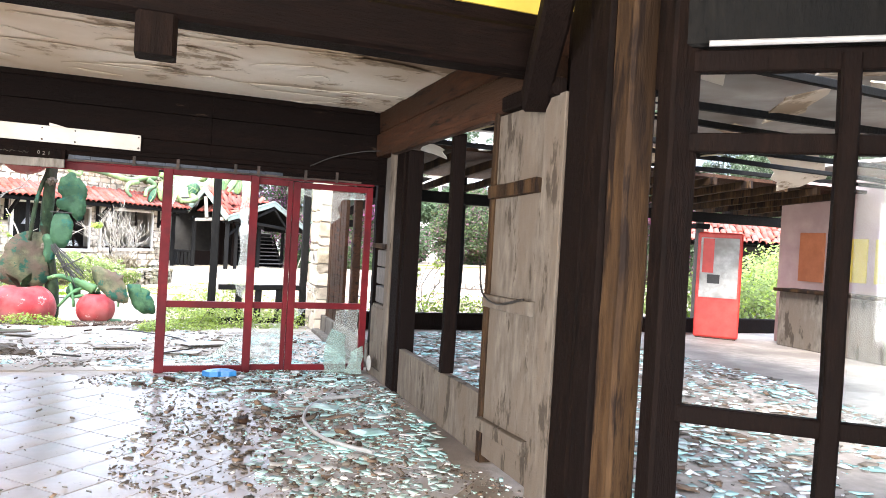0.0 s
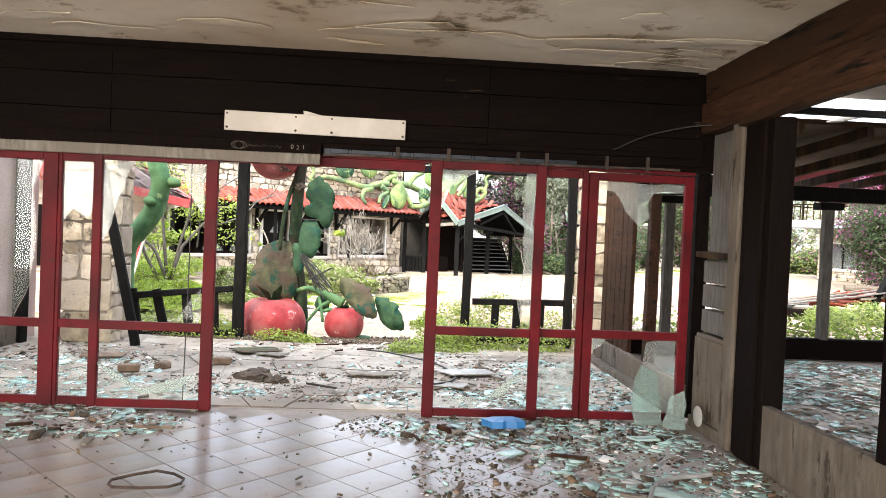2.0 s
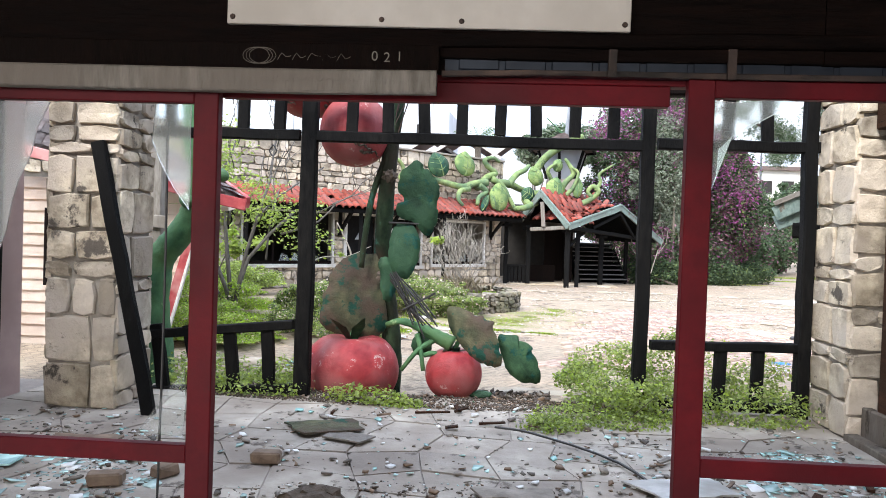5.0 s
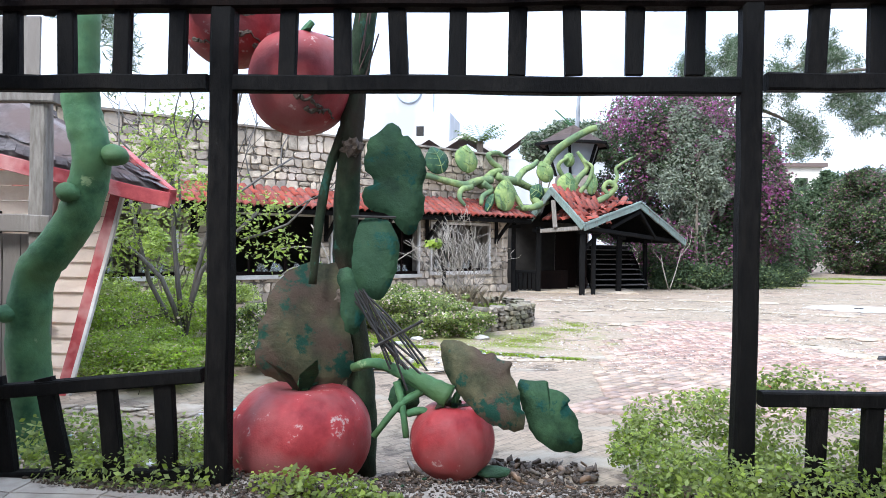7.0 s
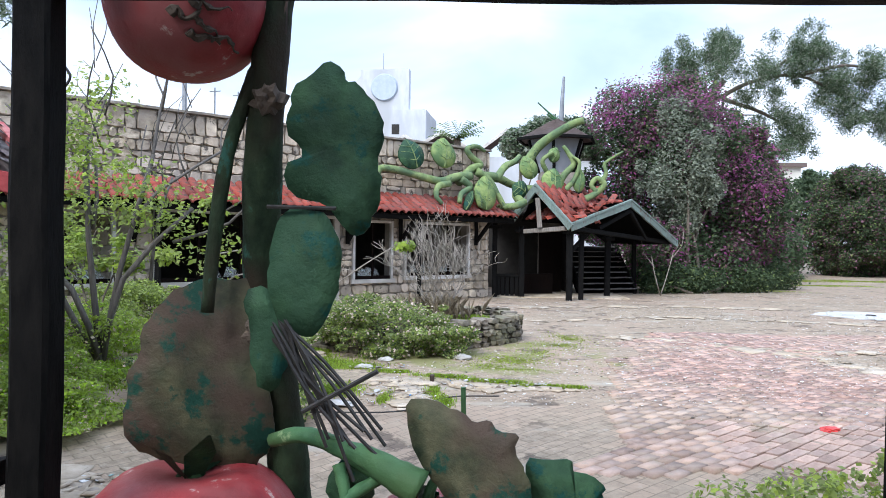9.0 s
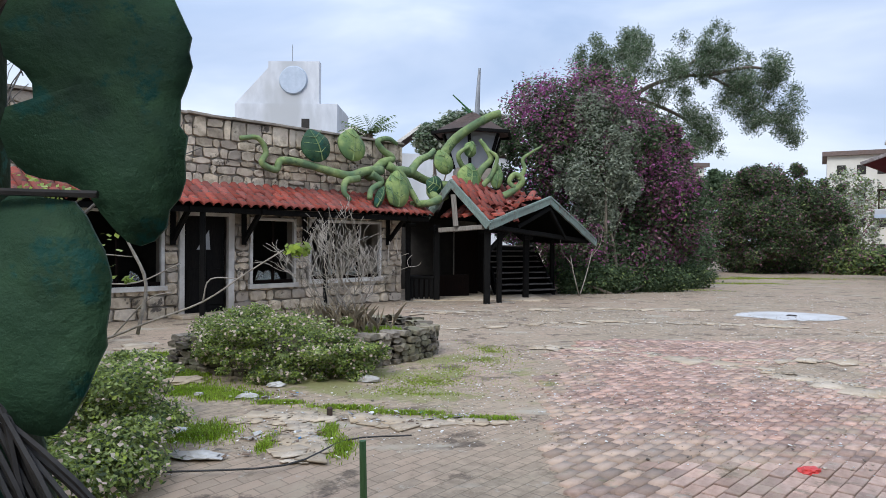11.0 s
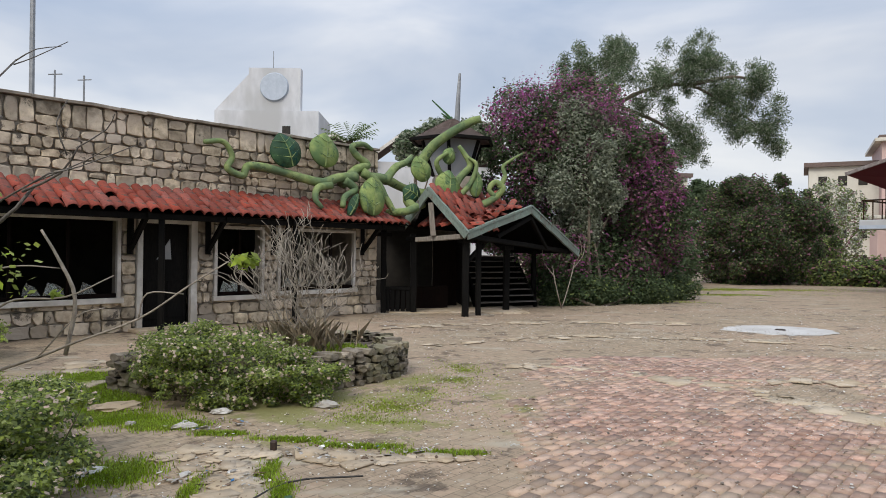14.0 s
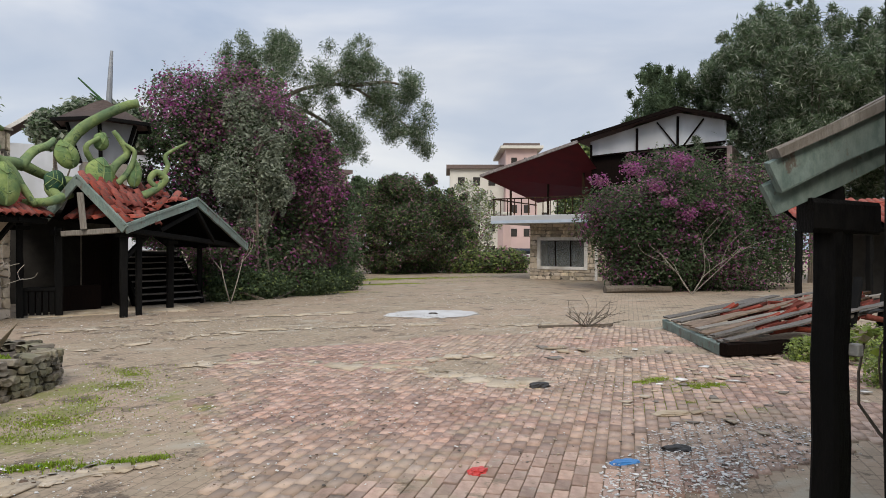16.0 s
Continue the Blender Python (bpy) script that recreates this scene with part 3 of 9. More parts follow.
def leaf_cloud(name, lumps, count, size, mats, weights, parent=None, label="", kind="", shell=0.45, flat=0.0, long=1.7, seed=1, cluster=0.0):
    """Many small leaves, folded diamonds, spread through the outer part of overlapping ellipsoids (x, y, z, rx, ry, rz)."""
    rng = np.random.default_rng(seed)
    lumps = np.asarray(lumps, float)
    area = lumps[:, 3] * lumps[:, 4] + lumps[:, 3] * lumps[:, 5] + lumps[:, 4] * lumps[:, 5]
    pick = rng.choice(len(lumps), count, p=area / area.sum())
    d = rng.normal(size=(count, 3))
    d /= np.linalg.norm(d, axis=1)[:, None]
    r = 1 - shell * rng.random(count) ** 1.5 + 0.10 * rng.normal(size=count)
    c = lumps[pick, :3] + d * lumps[pick, 3:] * r[:, None]
    c[:, 2] = np.maximum(c[:, 2], 0.02)
    a = rng.normal(size=(count, 3)) + np.array([0, 0, -flat])
    a /= np.linalg.norm(a, axis=1)[:, None]
    if long < 3:
        face = rng.normal(size=(count, 3)) * 0.55 + np.array([0, 0, 0.75]) + d * 0.35
        a = np.cross(face, a)
        a /= np.linalg.norm(a, axis=1)[:, None]
        b = np.cross(a, face)
    else:
        b = np.cross(a, rng.normal(size=(count, 3)))
    b /= np.linalg.norm(b, axis=1)[:, None]
    s = size * rng.uniform(0.55, 1.35, count)[:, None]
    v = np.stack([c - a * s * long / 2, c + b * s / 2, c + a * s * long / 2, c - b * s / 2], 1).reshape(-1, 3)
    f = np.arange(count * 4).reshape(-1, 4)
    p = np.array(weights, float) / sum(weights)
    idx = rng.choice(len(mats), count, p=p)
    if cluster:
        q = p * np.where(np.arange(len(mats)) < 2, 1.0, 0.12)
        calm = rng.choice(len(mats), count, p=q / q.sum())
        w = cluster
        wave = np.sin(c[:, 0] * 1.9 * w + 1.3 * np.sin(c[:, 2] * 1.6 * w)) * np.sin(c[:, 2] * 2.2 * w + c[:, 1] * w) + 0.5 * np.sin(c[:, 0] * 4.1 * w - c[:, 2] * 3.3 * w) + 0.3 * rng.normal(size=count)
        idx = np.where(wave > 0.05, idx, calm)
    return raw(name, v, f, mats, parent, label, kind=kind, index=idx)


def crown_lumps(c, r, n, seed, spread=0.75, small=0.38):
    """Uneven lumps about an ellipsoid."""
    rng = random.Random(seed)
    out = [(*c, r[0] * 0.8, r[1] * 0.8, r[2] * 0.8)]
    for _ in range(n):
        while True:
            d = Vector((rng.uniform(-1, 1), rng.uniform(-1, 1), rng.uniform(-0.8, 1)))
            if 0.3 < d.length < 1:
                break
        d.normalize()
        k = small * rng.uniform(0.6, 1.25)
        out.append((c[0] + d.x * r[0] * spread, c[1] + d.y * r[1] * spread, c[2] + d.z * r[2] * spread, r[0] * k, r[1] * k, r[2] * k))
        for _ in range(2):
            e = (d + Vector((rng.uniform(-0.6, 0.6), rng.uniform(-0.6, 0.6), rng.uniform(-0.5, 0.6)))).normalized()
            q = small * rng.uniform(0.2, 0.45)
            f = rng.uniform(0.95, 1.12)
            out.append((c[0] + e.x * r[0] * f, c[1] + e.y * r[1] * f, c[2] + e.z * r[2] * f, r[0] * q, r[1] * q, r[2] * q))
    return out


def branching(bm, base, top, r, depth, rng, spread=0.5, sides=6, kids=3, least=0.0):
    """A limb that forks again and again."""
    base, top = Vector(base), Vector(top)
    bend = (top - base).length * 0.2
    mid = (base + top) / 2 + Vector((rng.uniform(-bend, bend), rng.uniform(-bend, bend), rng.uniform(-bend, bend) * 0.5))
    tube(bm, [base, mid, top], max(r, least), max(r * 0.6, least), sides, 2)
    if depth <= 0:
        return
    for _ in range(kids):
        f = rng.uniform(0.45, 1.0)
        o = base.lerp(top, f)
        d = (top - base).normalized()
        d = (d + Vector((rng.uniform(-1, 1), rng.uniform(-1, 1), rng.uniform(-0.35, 0.8))) * spread * 1.6).normalized()
        branching(bm, o, o + d * (top - base).length * rng.uniform(0.5, 0.8), r * 0.55, depth - 1, rng, spread, max(4, sides - 1), kids, least)


def chips(name, spots, count, size, mats, weights, parent=None, label="", seed=3, lift=0.0, tilt=0.35, thick=0.12, zfun=None):
    """Loose flat fragments, each a thin uneven wedge, strewn over patches (x, y, rx, ry) of the ground."""
    rng = np.random.default_rng(seed)
    spots = np.asarray(spots, float)
    area = spots[:, 2] * spots[:, 3]
    pick = rng.choice(len(spots), count, p=area / area.sum())
    ang, rad = rng.uniform(0, math.tau, count), np.sqrt(rng.random(count)) ** 0.8
    cx = spots[pick, 0] + np.cos(ang) * rad * spots[pick, 2]
    cy = spots[pick, 1] + np.sin(ang) * rad * spots[pick, 3]
    s = np.minimum(size * np.exp(rng.normal(0, 0.55, count)), size * 3.2)
    rot = rng.uniform(0, math.tau, count)
    v = np.zeros((count, 8, 3))
    base = np.array([(-1, -0.6), (1, -0.7), (0.8, 0.7), (-0.7, 0.6)])
    for k in range(4):
        px = (base[k, 0] + rng.uniform(-0.4, 0.4, count)) * s / 2
        py = (base[k, 1] + rng.uniform(-0.4, 0.4, count)) * s / 2
        x, y = px * np.cos(rot) - py * np.sin(rot), px * np.sin(rot) + py * np.cos(rot)
        v[:, k, 0], v[:, k, 1] = cx + x, cy + y
        v[:, k + 4, 0], v[:, k + 4, 1] = cx + x * 0.96, cy + y * 0.96
    tx, ty = rng.normal(0, tilt, count), rng.normal(0, tilt, count)
    h = np.maximum(0.003, s * thick)
    ground = np.full(count, lift) if zfun is None else zfun(cx, cy) + lift
    low = np.abs(tx) * s * 0.5 + np.abs(ty) * s * 0.5
    for k in range(8):
        z = ground + low * 0.8 + (v[:, k, 0] - cx) * tx + (v[:, k, 1] - cy) * ty + 0.002
        v[:, k, 2] = z + (h if k > 3 else 0)
    quads = np.array([(4, 5, 6, 7), (0, 1, 5, 4), (1, 2, 6, 5), (2, 3, 7, 6), (3, 0, 4, 7), (3, 2, 1, 0)])
    f = (np.arange(count)[:, None, None] * 8 + quads[None]).reshape(-1, 4)
    idx = np.repeat(rng.choice(len(mats), count, p=np.array(weights) / sum(weights)), 6)
    return raw(name, v.reshape(-1, 3), f, mats, parent, label, index=idx)


def blades(name, spots, count, h, mats, weights, label="", category="grass", seed=5, zfun=None, width=0.008):
    """Grass: single bent blades over patches (x, y, rx, ry)."""
    rng = np.random.default_rng(seed)
    spots = np.asarray(spots, float)
    area = spots[:, 2] * spots[:, 3]
    pick = rng.choice(len(spots), count, p=area / area.sum())
    ang, rad = rng.uniform(0, math.tau, count), np.minimum(np.abs(rng.normal(0, 0.62, count)) + 0.15 * rng.random(count), 1.7)
    cx, cy = spots[pick, 0] + np.cos(ang) * rad * spots[pick, 2], spots[pick, 1] + np.sin(ang) * rad * spots[pick, 3]
    patchy = np.sin(cx * 3.1 + cy * 1.7) * np.sin(cy * 2.6 - cx * 1.3) + 0.6 * np.sin(cx * 7.3 - cy * 5.1) * np.sin(cy * 8.2 + cx * 3.3)
    keep = patchy + 1.6 * rng.random(count) - 0.5 * rad > -0.15
    cx, cy = cx[keep], cy[keep]
    count = len(cx)
    z = np.zeros(count) if zfun is None else zfun(cx, cy)
    hh, rot = h * rng.uniform(0.4, 1.3, count), rng.uniform(0, math.tau, count)
    lean = hh * rng.uniform(0.1, 0.8, count)
    w = width * rng.uniform(0.7, 1.6, count)
    dx, dy = np.cos(rot), np.sin(rot)
    o = np.stack([cx, cy, z], 1)
    side, fwd, up = np.stack([-dy, dx, 0 * dx], 1), np.stack([dx, dy, 0 * dx], 1), np.array([0, 0, 1.0])
    mid = o + fwd * (lean * 0.35)[:, None] + up * (hh * 0.6)[:, None]
    tip = o + fwd * lean[:, None] + up * hh[:, None]
    v = np.stack([o - side * w[:, None], o + side * w[:, None], mid + side * w[:, None] * 0.8, tip, mid - side * w[:, None] * 0.8], 1).reshape(-1, 3)
    f = np.arange(count * 5).reshape(-1, 5)
    idx = rng.choice(len(mats), count, p=np.array(weights) / sum(weights))
    return tagged(raw(name, v, f, mats, index=idx), label, category, kind="stuff")

# ---- ground: one sheet to the horizon ----
def ground_z(x, y):
    """Height of the outdoor ground: a soil bed sunk below the porch edge, level elsewhere."""
    x, y = np.asarray(x, float), np.asarray(y, float)
    edge = np.clip((y - 12.45) / 0.12, 0, 1) * np.clip((16.2 - y) / 2.2, 0, 1)
    side = np.where(x < 0.2, 1.0, np.clip(1 - (x - 0.2) / 1.6, 0.25, 1))
    dip = -0.2 * edge * side * np.clip((x + 12) / 3, 0, 1) * np.clip((8 - x) / 4, 0, 1)
    under = np.where((y < 12.45) & (x > -14) & (x < 16), -0.08, 0.0)
    roll = 0.012 * np.sin(x * 1.7 + y * 0.6) * np.sin(y * 1.3 - x * 0.4) * np.clip((y - 14) / 4, 0, 1)
    return dip + under + roll


def build_ground():
    xs = np.concatenate([[-400, -200, -100, -50, -25, -14.01, -14], np.arange(-13.5, 16, 0.35), [16.01, 18, 21, 25, 30, 40, 60, 100, 200, 400]])
    ys = np.concatenate([[-400, -100, -30, -8], np.arange(0, 12.3, 1.5), [12.40, 12.46, 12.52, 12.58], np.arange(12.8, 30, 0.35), [32, 36, 42, 50, 60, 80, 120, 200, 400]])
    gx, gy = np.meshgrid(xs, ys)
    v = np.stack([gx, gy, ground_z(gx, gy)], -1).reshape(-1, 3)
    w = len(xs)
    i, j = np.meshgrid(np.arange(w - 1), np.arange(len(ys) - 1))
    k = (j * w + i).ravel()
    raw("ground", v, np.stack([k, k + 1, k + w + 1, k + w], 1), GROUND, kind="structure", smooth=True)


build_ground()

# ---- hall: floor, ceiling, walls ----
def structure(name, bm, material, label="", category=""):
    return tagged(part(name, bm, material), label, category, kind="structure")


floor_hall = structure("floor", boxes((-5.2, 3.95, -5.0, 8.46, -0.2, -0.006)), FLOOR_DARK, "dirty screed floor under the hall tiles", "floor")
floor_porch = structure("floor_porch", boxes((-3.9, 4.1, 8.46, 12.44, -0.2, -0.004)), FLOOR_DARK, "worn porch floor strewn with rubble", "floor")
floor_veranda = structure("floor_veranda", boxes((3.95, 14.0, -5.0, 12.2, -0.2, -0.002)), FLOOR_DARK, "dirty side room floor covered in broken glass", "floor")


def ceiling_mesh():
    """Plaster ceiling with sagging, peeling flakes as real sheets below it."""
    bm = boxes((-5.2, 3.8, 4.45, 8.40, 2.985, 3.1), (-5.2, 3.8, -5.0, 4.25, 3.5, 3.62))
    rng = random.Random(11)
    for k in range(70):
        x, y = rng.uniform(-2.6, 3.5), rng.uniform(4.9, 8.2)
        r = rng.uniform(0.05, 0.26)
        sx = rng.uniform(1.2, 5.0)
        pts = [(math.cos(a) * r * sx * rng.uniform(0.5, 1), math.sin(a) * r * rng.uniform(0.4, 1)) for a in [i * math.tau / 11 for i in range(11)]]
        m = pose(x, y, 2.972, 90 + rng.uniform(-2, 7), 0, 0) @ pose(0, 0, 0, 0, rng.uniform(-18, 18), 0)
        plate(bm, pts, 0.004, m, rng.uniform(-0.008, 0.012))
    return bm


structure("ceiling", ceiling_mesh(), CEILING, "stained off-white plaster ceiling with peeling flakes", "ceiling")

# West and south walls are never in view; their openings are assumed, for light.
wall_west = structure("wall_west", boxes((-5.4, -5.2, -5.0, -4.0, -0.2, 3.6), (-5.4, -5.2, -4.0, 2.0, 2.7, 3.6), (-5.4, -5.2, -4.0, 2.0, -0.2, 0.5), (-5.4, -5.2, 2.0, 8.46, -0.2, 3.6)), PLASTER_GREY, "dirty plaster wall of the hall, unseen, with openings assumed for light", "wall")
wall_south = structure("wall_south", boxes((-5.4, 14.0, -5.2, -5.0, 2.75, 3.6), (-5.4, 14.0, -5.2, -5.0, -0.2, 0.4), (-5.4, -5.0, -5.2, -5.0, 0.4, 2.75), (3.5, 4.2, -5.2, -5.0, 0.4, 2.75), (13.6, 14.0, -5.2, -5.0, 0.4, 2.75)), PLASTER_GREY, "dirty plaster wall of the hall, unseen, with openings assumed for light", "wall")
roof_slab = structure("roof_slab", boxes((-6.0, 4.3, -5.2, 8.9, 3.63, 3.75)), PLASTER_GREY, "flat roof slab", "roof")


# Wall over the glazed front: dark stained planks.
def lintel():
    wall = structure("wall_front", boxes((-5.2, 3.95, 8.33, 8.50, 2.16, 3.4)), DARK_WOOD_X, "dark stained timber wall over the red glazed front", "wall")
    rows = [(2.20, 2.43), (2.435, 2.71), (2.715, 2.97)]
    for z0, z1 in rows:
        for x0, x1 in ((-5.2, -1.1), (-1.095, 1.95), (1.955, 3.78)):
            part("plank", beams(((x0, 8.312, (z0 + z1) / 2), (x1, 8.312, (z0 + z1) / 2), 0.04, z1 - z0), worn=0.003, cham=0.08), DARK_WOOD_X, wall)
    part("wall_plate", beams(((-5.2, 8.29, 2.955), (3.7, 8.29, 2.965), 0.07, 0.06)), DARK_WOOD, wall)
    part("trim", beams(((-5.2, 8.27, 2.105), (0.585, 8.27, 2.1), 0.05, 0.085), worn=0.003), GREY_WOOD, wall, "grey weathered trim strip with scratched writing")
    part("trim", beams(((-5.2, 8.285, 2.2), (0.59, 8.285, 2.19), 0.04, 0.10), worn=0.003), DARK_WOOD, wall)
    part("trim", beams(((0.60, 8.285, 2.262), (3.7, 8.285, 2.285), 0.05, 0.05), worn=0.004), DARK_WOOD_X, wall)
    for x in (1.2, 1.62, 2.2, 2.44, 2.95, 3.3):
        part("bracket", boxes((x, x + 0.03, 8.285, 8.30, 2.14, 2.27)), STEEL, wall)
    return wall


wall_front = lintel()

# Rolled shutter rail above the opening.
def shutter():
    t = thing("door_operator", (1.6, 8.34, 2.2), "dark steel sliding door track with slotted cover above the opening", "door track")
    part("housing", boxes((0.61, 2.72, 8.325, 8.40, 2.155, 2.245)), SHUTTER, t)
    x = 0.66
    while x < 2.6:
        part("slat", boxes((x, x + 0.15, 8.318, 8.326, 2.165, 2.235), bev=0.004), SHUTTER, t)
        x += 0.17
    part("rail", beams(((0.6, 8.31, 2.15), (3.6, 8.31, 2.165), 0.02, 0.02)), STEEL, t)


shutter()


def sign_board():
    t = thing("blank_sign_board", (0.54, 8.27, 2.38), "off-white screwed board fixed on the dark timber lintel", "sign")
    m = pose(0.539, 8.272, 2.380, 0, 0.4, 0)
    bm = bmesh.new()
    bmesh.ops.create_cube(bm, size=1, matrix=m @ Matrix.Diagonal((1.462, 0.022, 0.160, 1)))
    bmesh.ops.bevel(bm, geom=bm.edges[:], offset=0.003, segments=1, affect="EDGES")
    b = part("board", bm, WHITE_BOARD, t)
    for i, x in enumerate((-0.71, -0.16, 0.13, 0.71)):
        for z in (-0.055, 0.055):
            bm = bmesh.new()
            bmesh.ops.create_cone(bm, cap_ends=True, segments=8, radius1=0.011 if z < 0 else 0.007, radius2=0.008, depth=0.008, matrix=m @ pose(x, -0.014, z, 90))
            part("screw", bm, STEEL, b)
    bm = bmesh.new()
    plate(bm, [(-0.10, 0.078), (0.06, 0.078), (-0.06, 0.105), (-0.105, 0.112)], 0.004, m)
    part("torn_flap", bm, WHITE_BOARD, t)


sign_board()


# Scratched writing on the lintel and trim: thin pale strokes.
def scratches():
    t = thing("scratched_writing", (0.2, 8.26, 2.19), "pale scratched illegible writing and a date on dark wood", "writing")
    rng = random.Random(4)
    bm = bmesh.new()
    for k in range(3):
        pts = [(-0.08 + 0.05 * math.cos(a) + k * 0.012, 8.262, 2.19 + 0.03 * math.sin(a)) for a in [i * 0.7 for i in range(10)]]
        tube(bm, pts, 0.0012, sides=4, n=2)
    for k in range(5):
        x = 0.0 + 0.055 * k
        tube(bm, [(x, 8.262, 2.175), (x + 0.015, 8.262, 2.20), (x + 0.03, 8.262, 2.18 + rng.uniform(0, 0.03)), (x + 0.05, 8.262, 2.19)], 0.0012, sides=4, n=2)
    part("stroke", bm, GREY_WOOD, t)
    for k, digit in enumerate("2021"):
        cu = bpy.data.curves.new("numeral", "FONT")
        cu.body, cu.size, cu.extrude = digit, 0.05, 0.0006
        tmp = new("tmp_text", cu)
        me = bpy.data.meshes.new_from_object(tmp.evaluated_get(bpy.context.evaluated_depsgraph_get()))
        bpy.data.objects.remove(tmp)
        me.transform(pose(0.30 + 0.045 * k, 8.263, 2.174 + 0.004 * (k % 2), 90, 0, 0))
        link_mesh("numeral", me, GREY_WOOD, t)
    bm = bmesh.new()
    for k in range(9):
        x = -0.06 + 0.06 * k
        tube(bm, [(x, 8.243, 2.10), (x + 0.02, 8.243, 2.10 + rng.uniform(0, 0.025)), (x + 0.04, 8.243, 2.095), (x + 0.055, 8.243, 2.105)], 0.001, sides=4, n=2)
    part("stroke", bm, GREY_WOOD, t)


scratches()


# ---- red glazed front ----
def red_leaf(name, x0, x1, y, z1, label, mids=(), rail=0.70, w=0.075, wl=None, wr=None, bottom=True, glass=()):
    """A red framed glazed leaf with a mid rail, and the broken glass left in it."""
    t = thing(name, ((x0 + x1) / 2, y, 0), label, "door", kind="structure")
    wl, wr = wl or w, wr or w
    d = 0.05
    f = 0.003
    part("stile", boxes((x0, x0 + wl, y - d / 2, y + d / 2, 0.0, z1), bev=0.004), RED_PAINT, t)
    part("stile", boxes((x1 - wr, x1, y - d / 2, y + d / 2, 0.0, z1), bev=0.004), RED_PAINT, t)
    part("top_rail", boxes((x0 + wl, x1 - wr, y - d / 2 + f, y + d / 2 - f, z1 - 0.065, z1), bev=0.004), RED_PAINT, t)
    part("mid_rail", boxes((x0 + wl, x1 - wr, y - d / 2 + f, y + d / 2 - f, rail - 0.04, rail + 0.03), bev=0.004), RED_PAINT, t)
    if bottom:
        part("bottom_rail", boxes((x0 + wl, x1 - wr, y - d / 2 + f, y + d / 2 - f, 0.01, 0.075), bev=0.004), RED_PAINT, t)
    for x in mids:
        part("mullion", boxes((x - 0.035, x + 0.035, y - d / 2 - f, y + d / 2 + f, 0.0, z1 - 0.065), bev=0.004), RED_PAINT, t)
    for outline, mat in glass:
        bm = bmesh.new()
        plate(bm, jagged(outline, 0.012, 0.09), 0.006, Matrix.Translation((0, y, 0)))
        g = part("broken_pane", bm, mat, t, "jagged remains of a broken glass pane")
        g.visible_shadow = False
    return t


red_leaf("door_1", -4.6, -2.95, 8.40, 2.07, "red framed glazed panel with shattered glass", (-3.8,), 0.68)
red_leaf("door_2", -2.95, -1.53, 8.40, 2.07, "red framed fixed glazed panel with cracked dusty glass", (), 0.68, wr=0.12,
         glass=[([(-2.85, 0.72), (-1.86, 0.72), (-1.74, 1.0), (-1.70, 1.4), (-1.74, 1.75), (-1.66, 2.0), (-2.85, 2.0)], GLASS), ([(-2.85, 0.08), (-1.75, 0.08), (-1.82, 0.3), (-2.2, 0.42), (-2.85, 0.6)], GLASS)])
red_leaf("door_3", -1.53, -1.22, 8.405, 2.07, "narrow red framed sidelight with broken glass", (), 0.68, w=0.03,
         glass=[([(-1.50, 1.50), (-1.42, 1.62), (-1.30, 1.55), (-1.25, 1.62), (-1.25, 2.0), (-1.50, 2.0)], GLASS_DUSTY), ([(-1.5, 0.08), (-1.25, 0.08), (-1.25, 0.3), (-1.4, 0.4), (-1.5, 0.58)], GLASS)])
red_leaf("door_4", -1.235, -0.245, 8.36, 2.09, "red framed sliding door leaf pushed open with broken glass", (), 0.685, w=0.07, wr=0.095,
         glass=[([(-1.21, 2.02), (-1.21, 1.30), (-1.12, 1.42), (-1.04, 1.72), (-0.92, 2.02)], GLASS_DUSTY), ([(-0.5, 2.02), (-0.51, 1.88), (-0.42, 1.7), (-0.36, 1.62), (-0.36, 2.02)], GLASS_DUSTY), ([(-1.21, 0.08), (-0.37, 0.08), (-0.37, 0.3), (-0.5, 0.17), (-0.8, 0.12), (-1.05, 0.25), (-1.21, 0.4)], GLASS), ([(-0.36, 0.74), (-0.36, 1.0), (-0.44, 0.9), (-0.55, 0.74)], GLASS)])
red_leaf("door_5", 1.50, 2.475, 8.36, 2.15, "red framed sliding door leaf pushed open with broken glass", (), 0.735, w=0.095, wr=0.085,
         glass=[([(1.59, 2.08), (1.59, 1.72), (1.62, 1.9), (1.75, 2.0), (1.9, 2.08)], GLASS_DUSTY), ([(2.39, 0.78), (2.39, 2.08), (2.31, 2.08), (2.29, 1.7), (2.32, 1.3), (2.27, 1.0), (2.3, 0.85)], GLASS_DUSTY), ([(1.59, 0.08), (2.39, 0.08), (2.34, 0.42), (2.2, 0.2), (1.9, 0.14), (1.59, 0.16)], GLASS)])
red_leaf("door_6", 2.44, 2.85, 8.415, 2.13, "narrow red framed sidelight with dusty glass", (), 0.735, w=0.03, wr=0.05,
         glass=[([(2.48, 0.08), (2.79, 0.08), (2.79, 0.55), (2.6, 0.4), (2.48, 0.5)], GLASS_DUSTY)])
red_leaf("door_7", 2.855, 3.765, 8.40, 2.12, "red framed glazed panel with jagged glass in its corners", (), 0.745, w=0.08, wr=0.075,
         glass=[([(2.94, 2.04), (3.68, 2.04), (3.68, 1.98), (3.42, 1.97), (3.36, 1.86), (3.40, 1.76), (3.30, 1.68), (3.18, 1.80), (3.08, 1.96), (2.94, 1.99)], GLASS_DUSTY), ([(3.34, 0.08), (3.68, 0.08), (3.68, 0.72), (3.42, 0.68), (3.36, 0.3)], GLASS_DUSTY), ([(2.94, 0.70), (3.06, 0.70), (3.02, 0.64), (2.94, 0.60)], GLASS_DUSTY)])
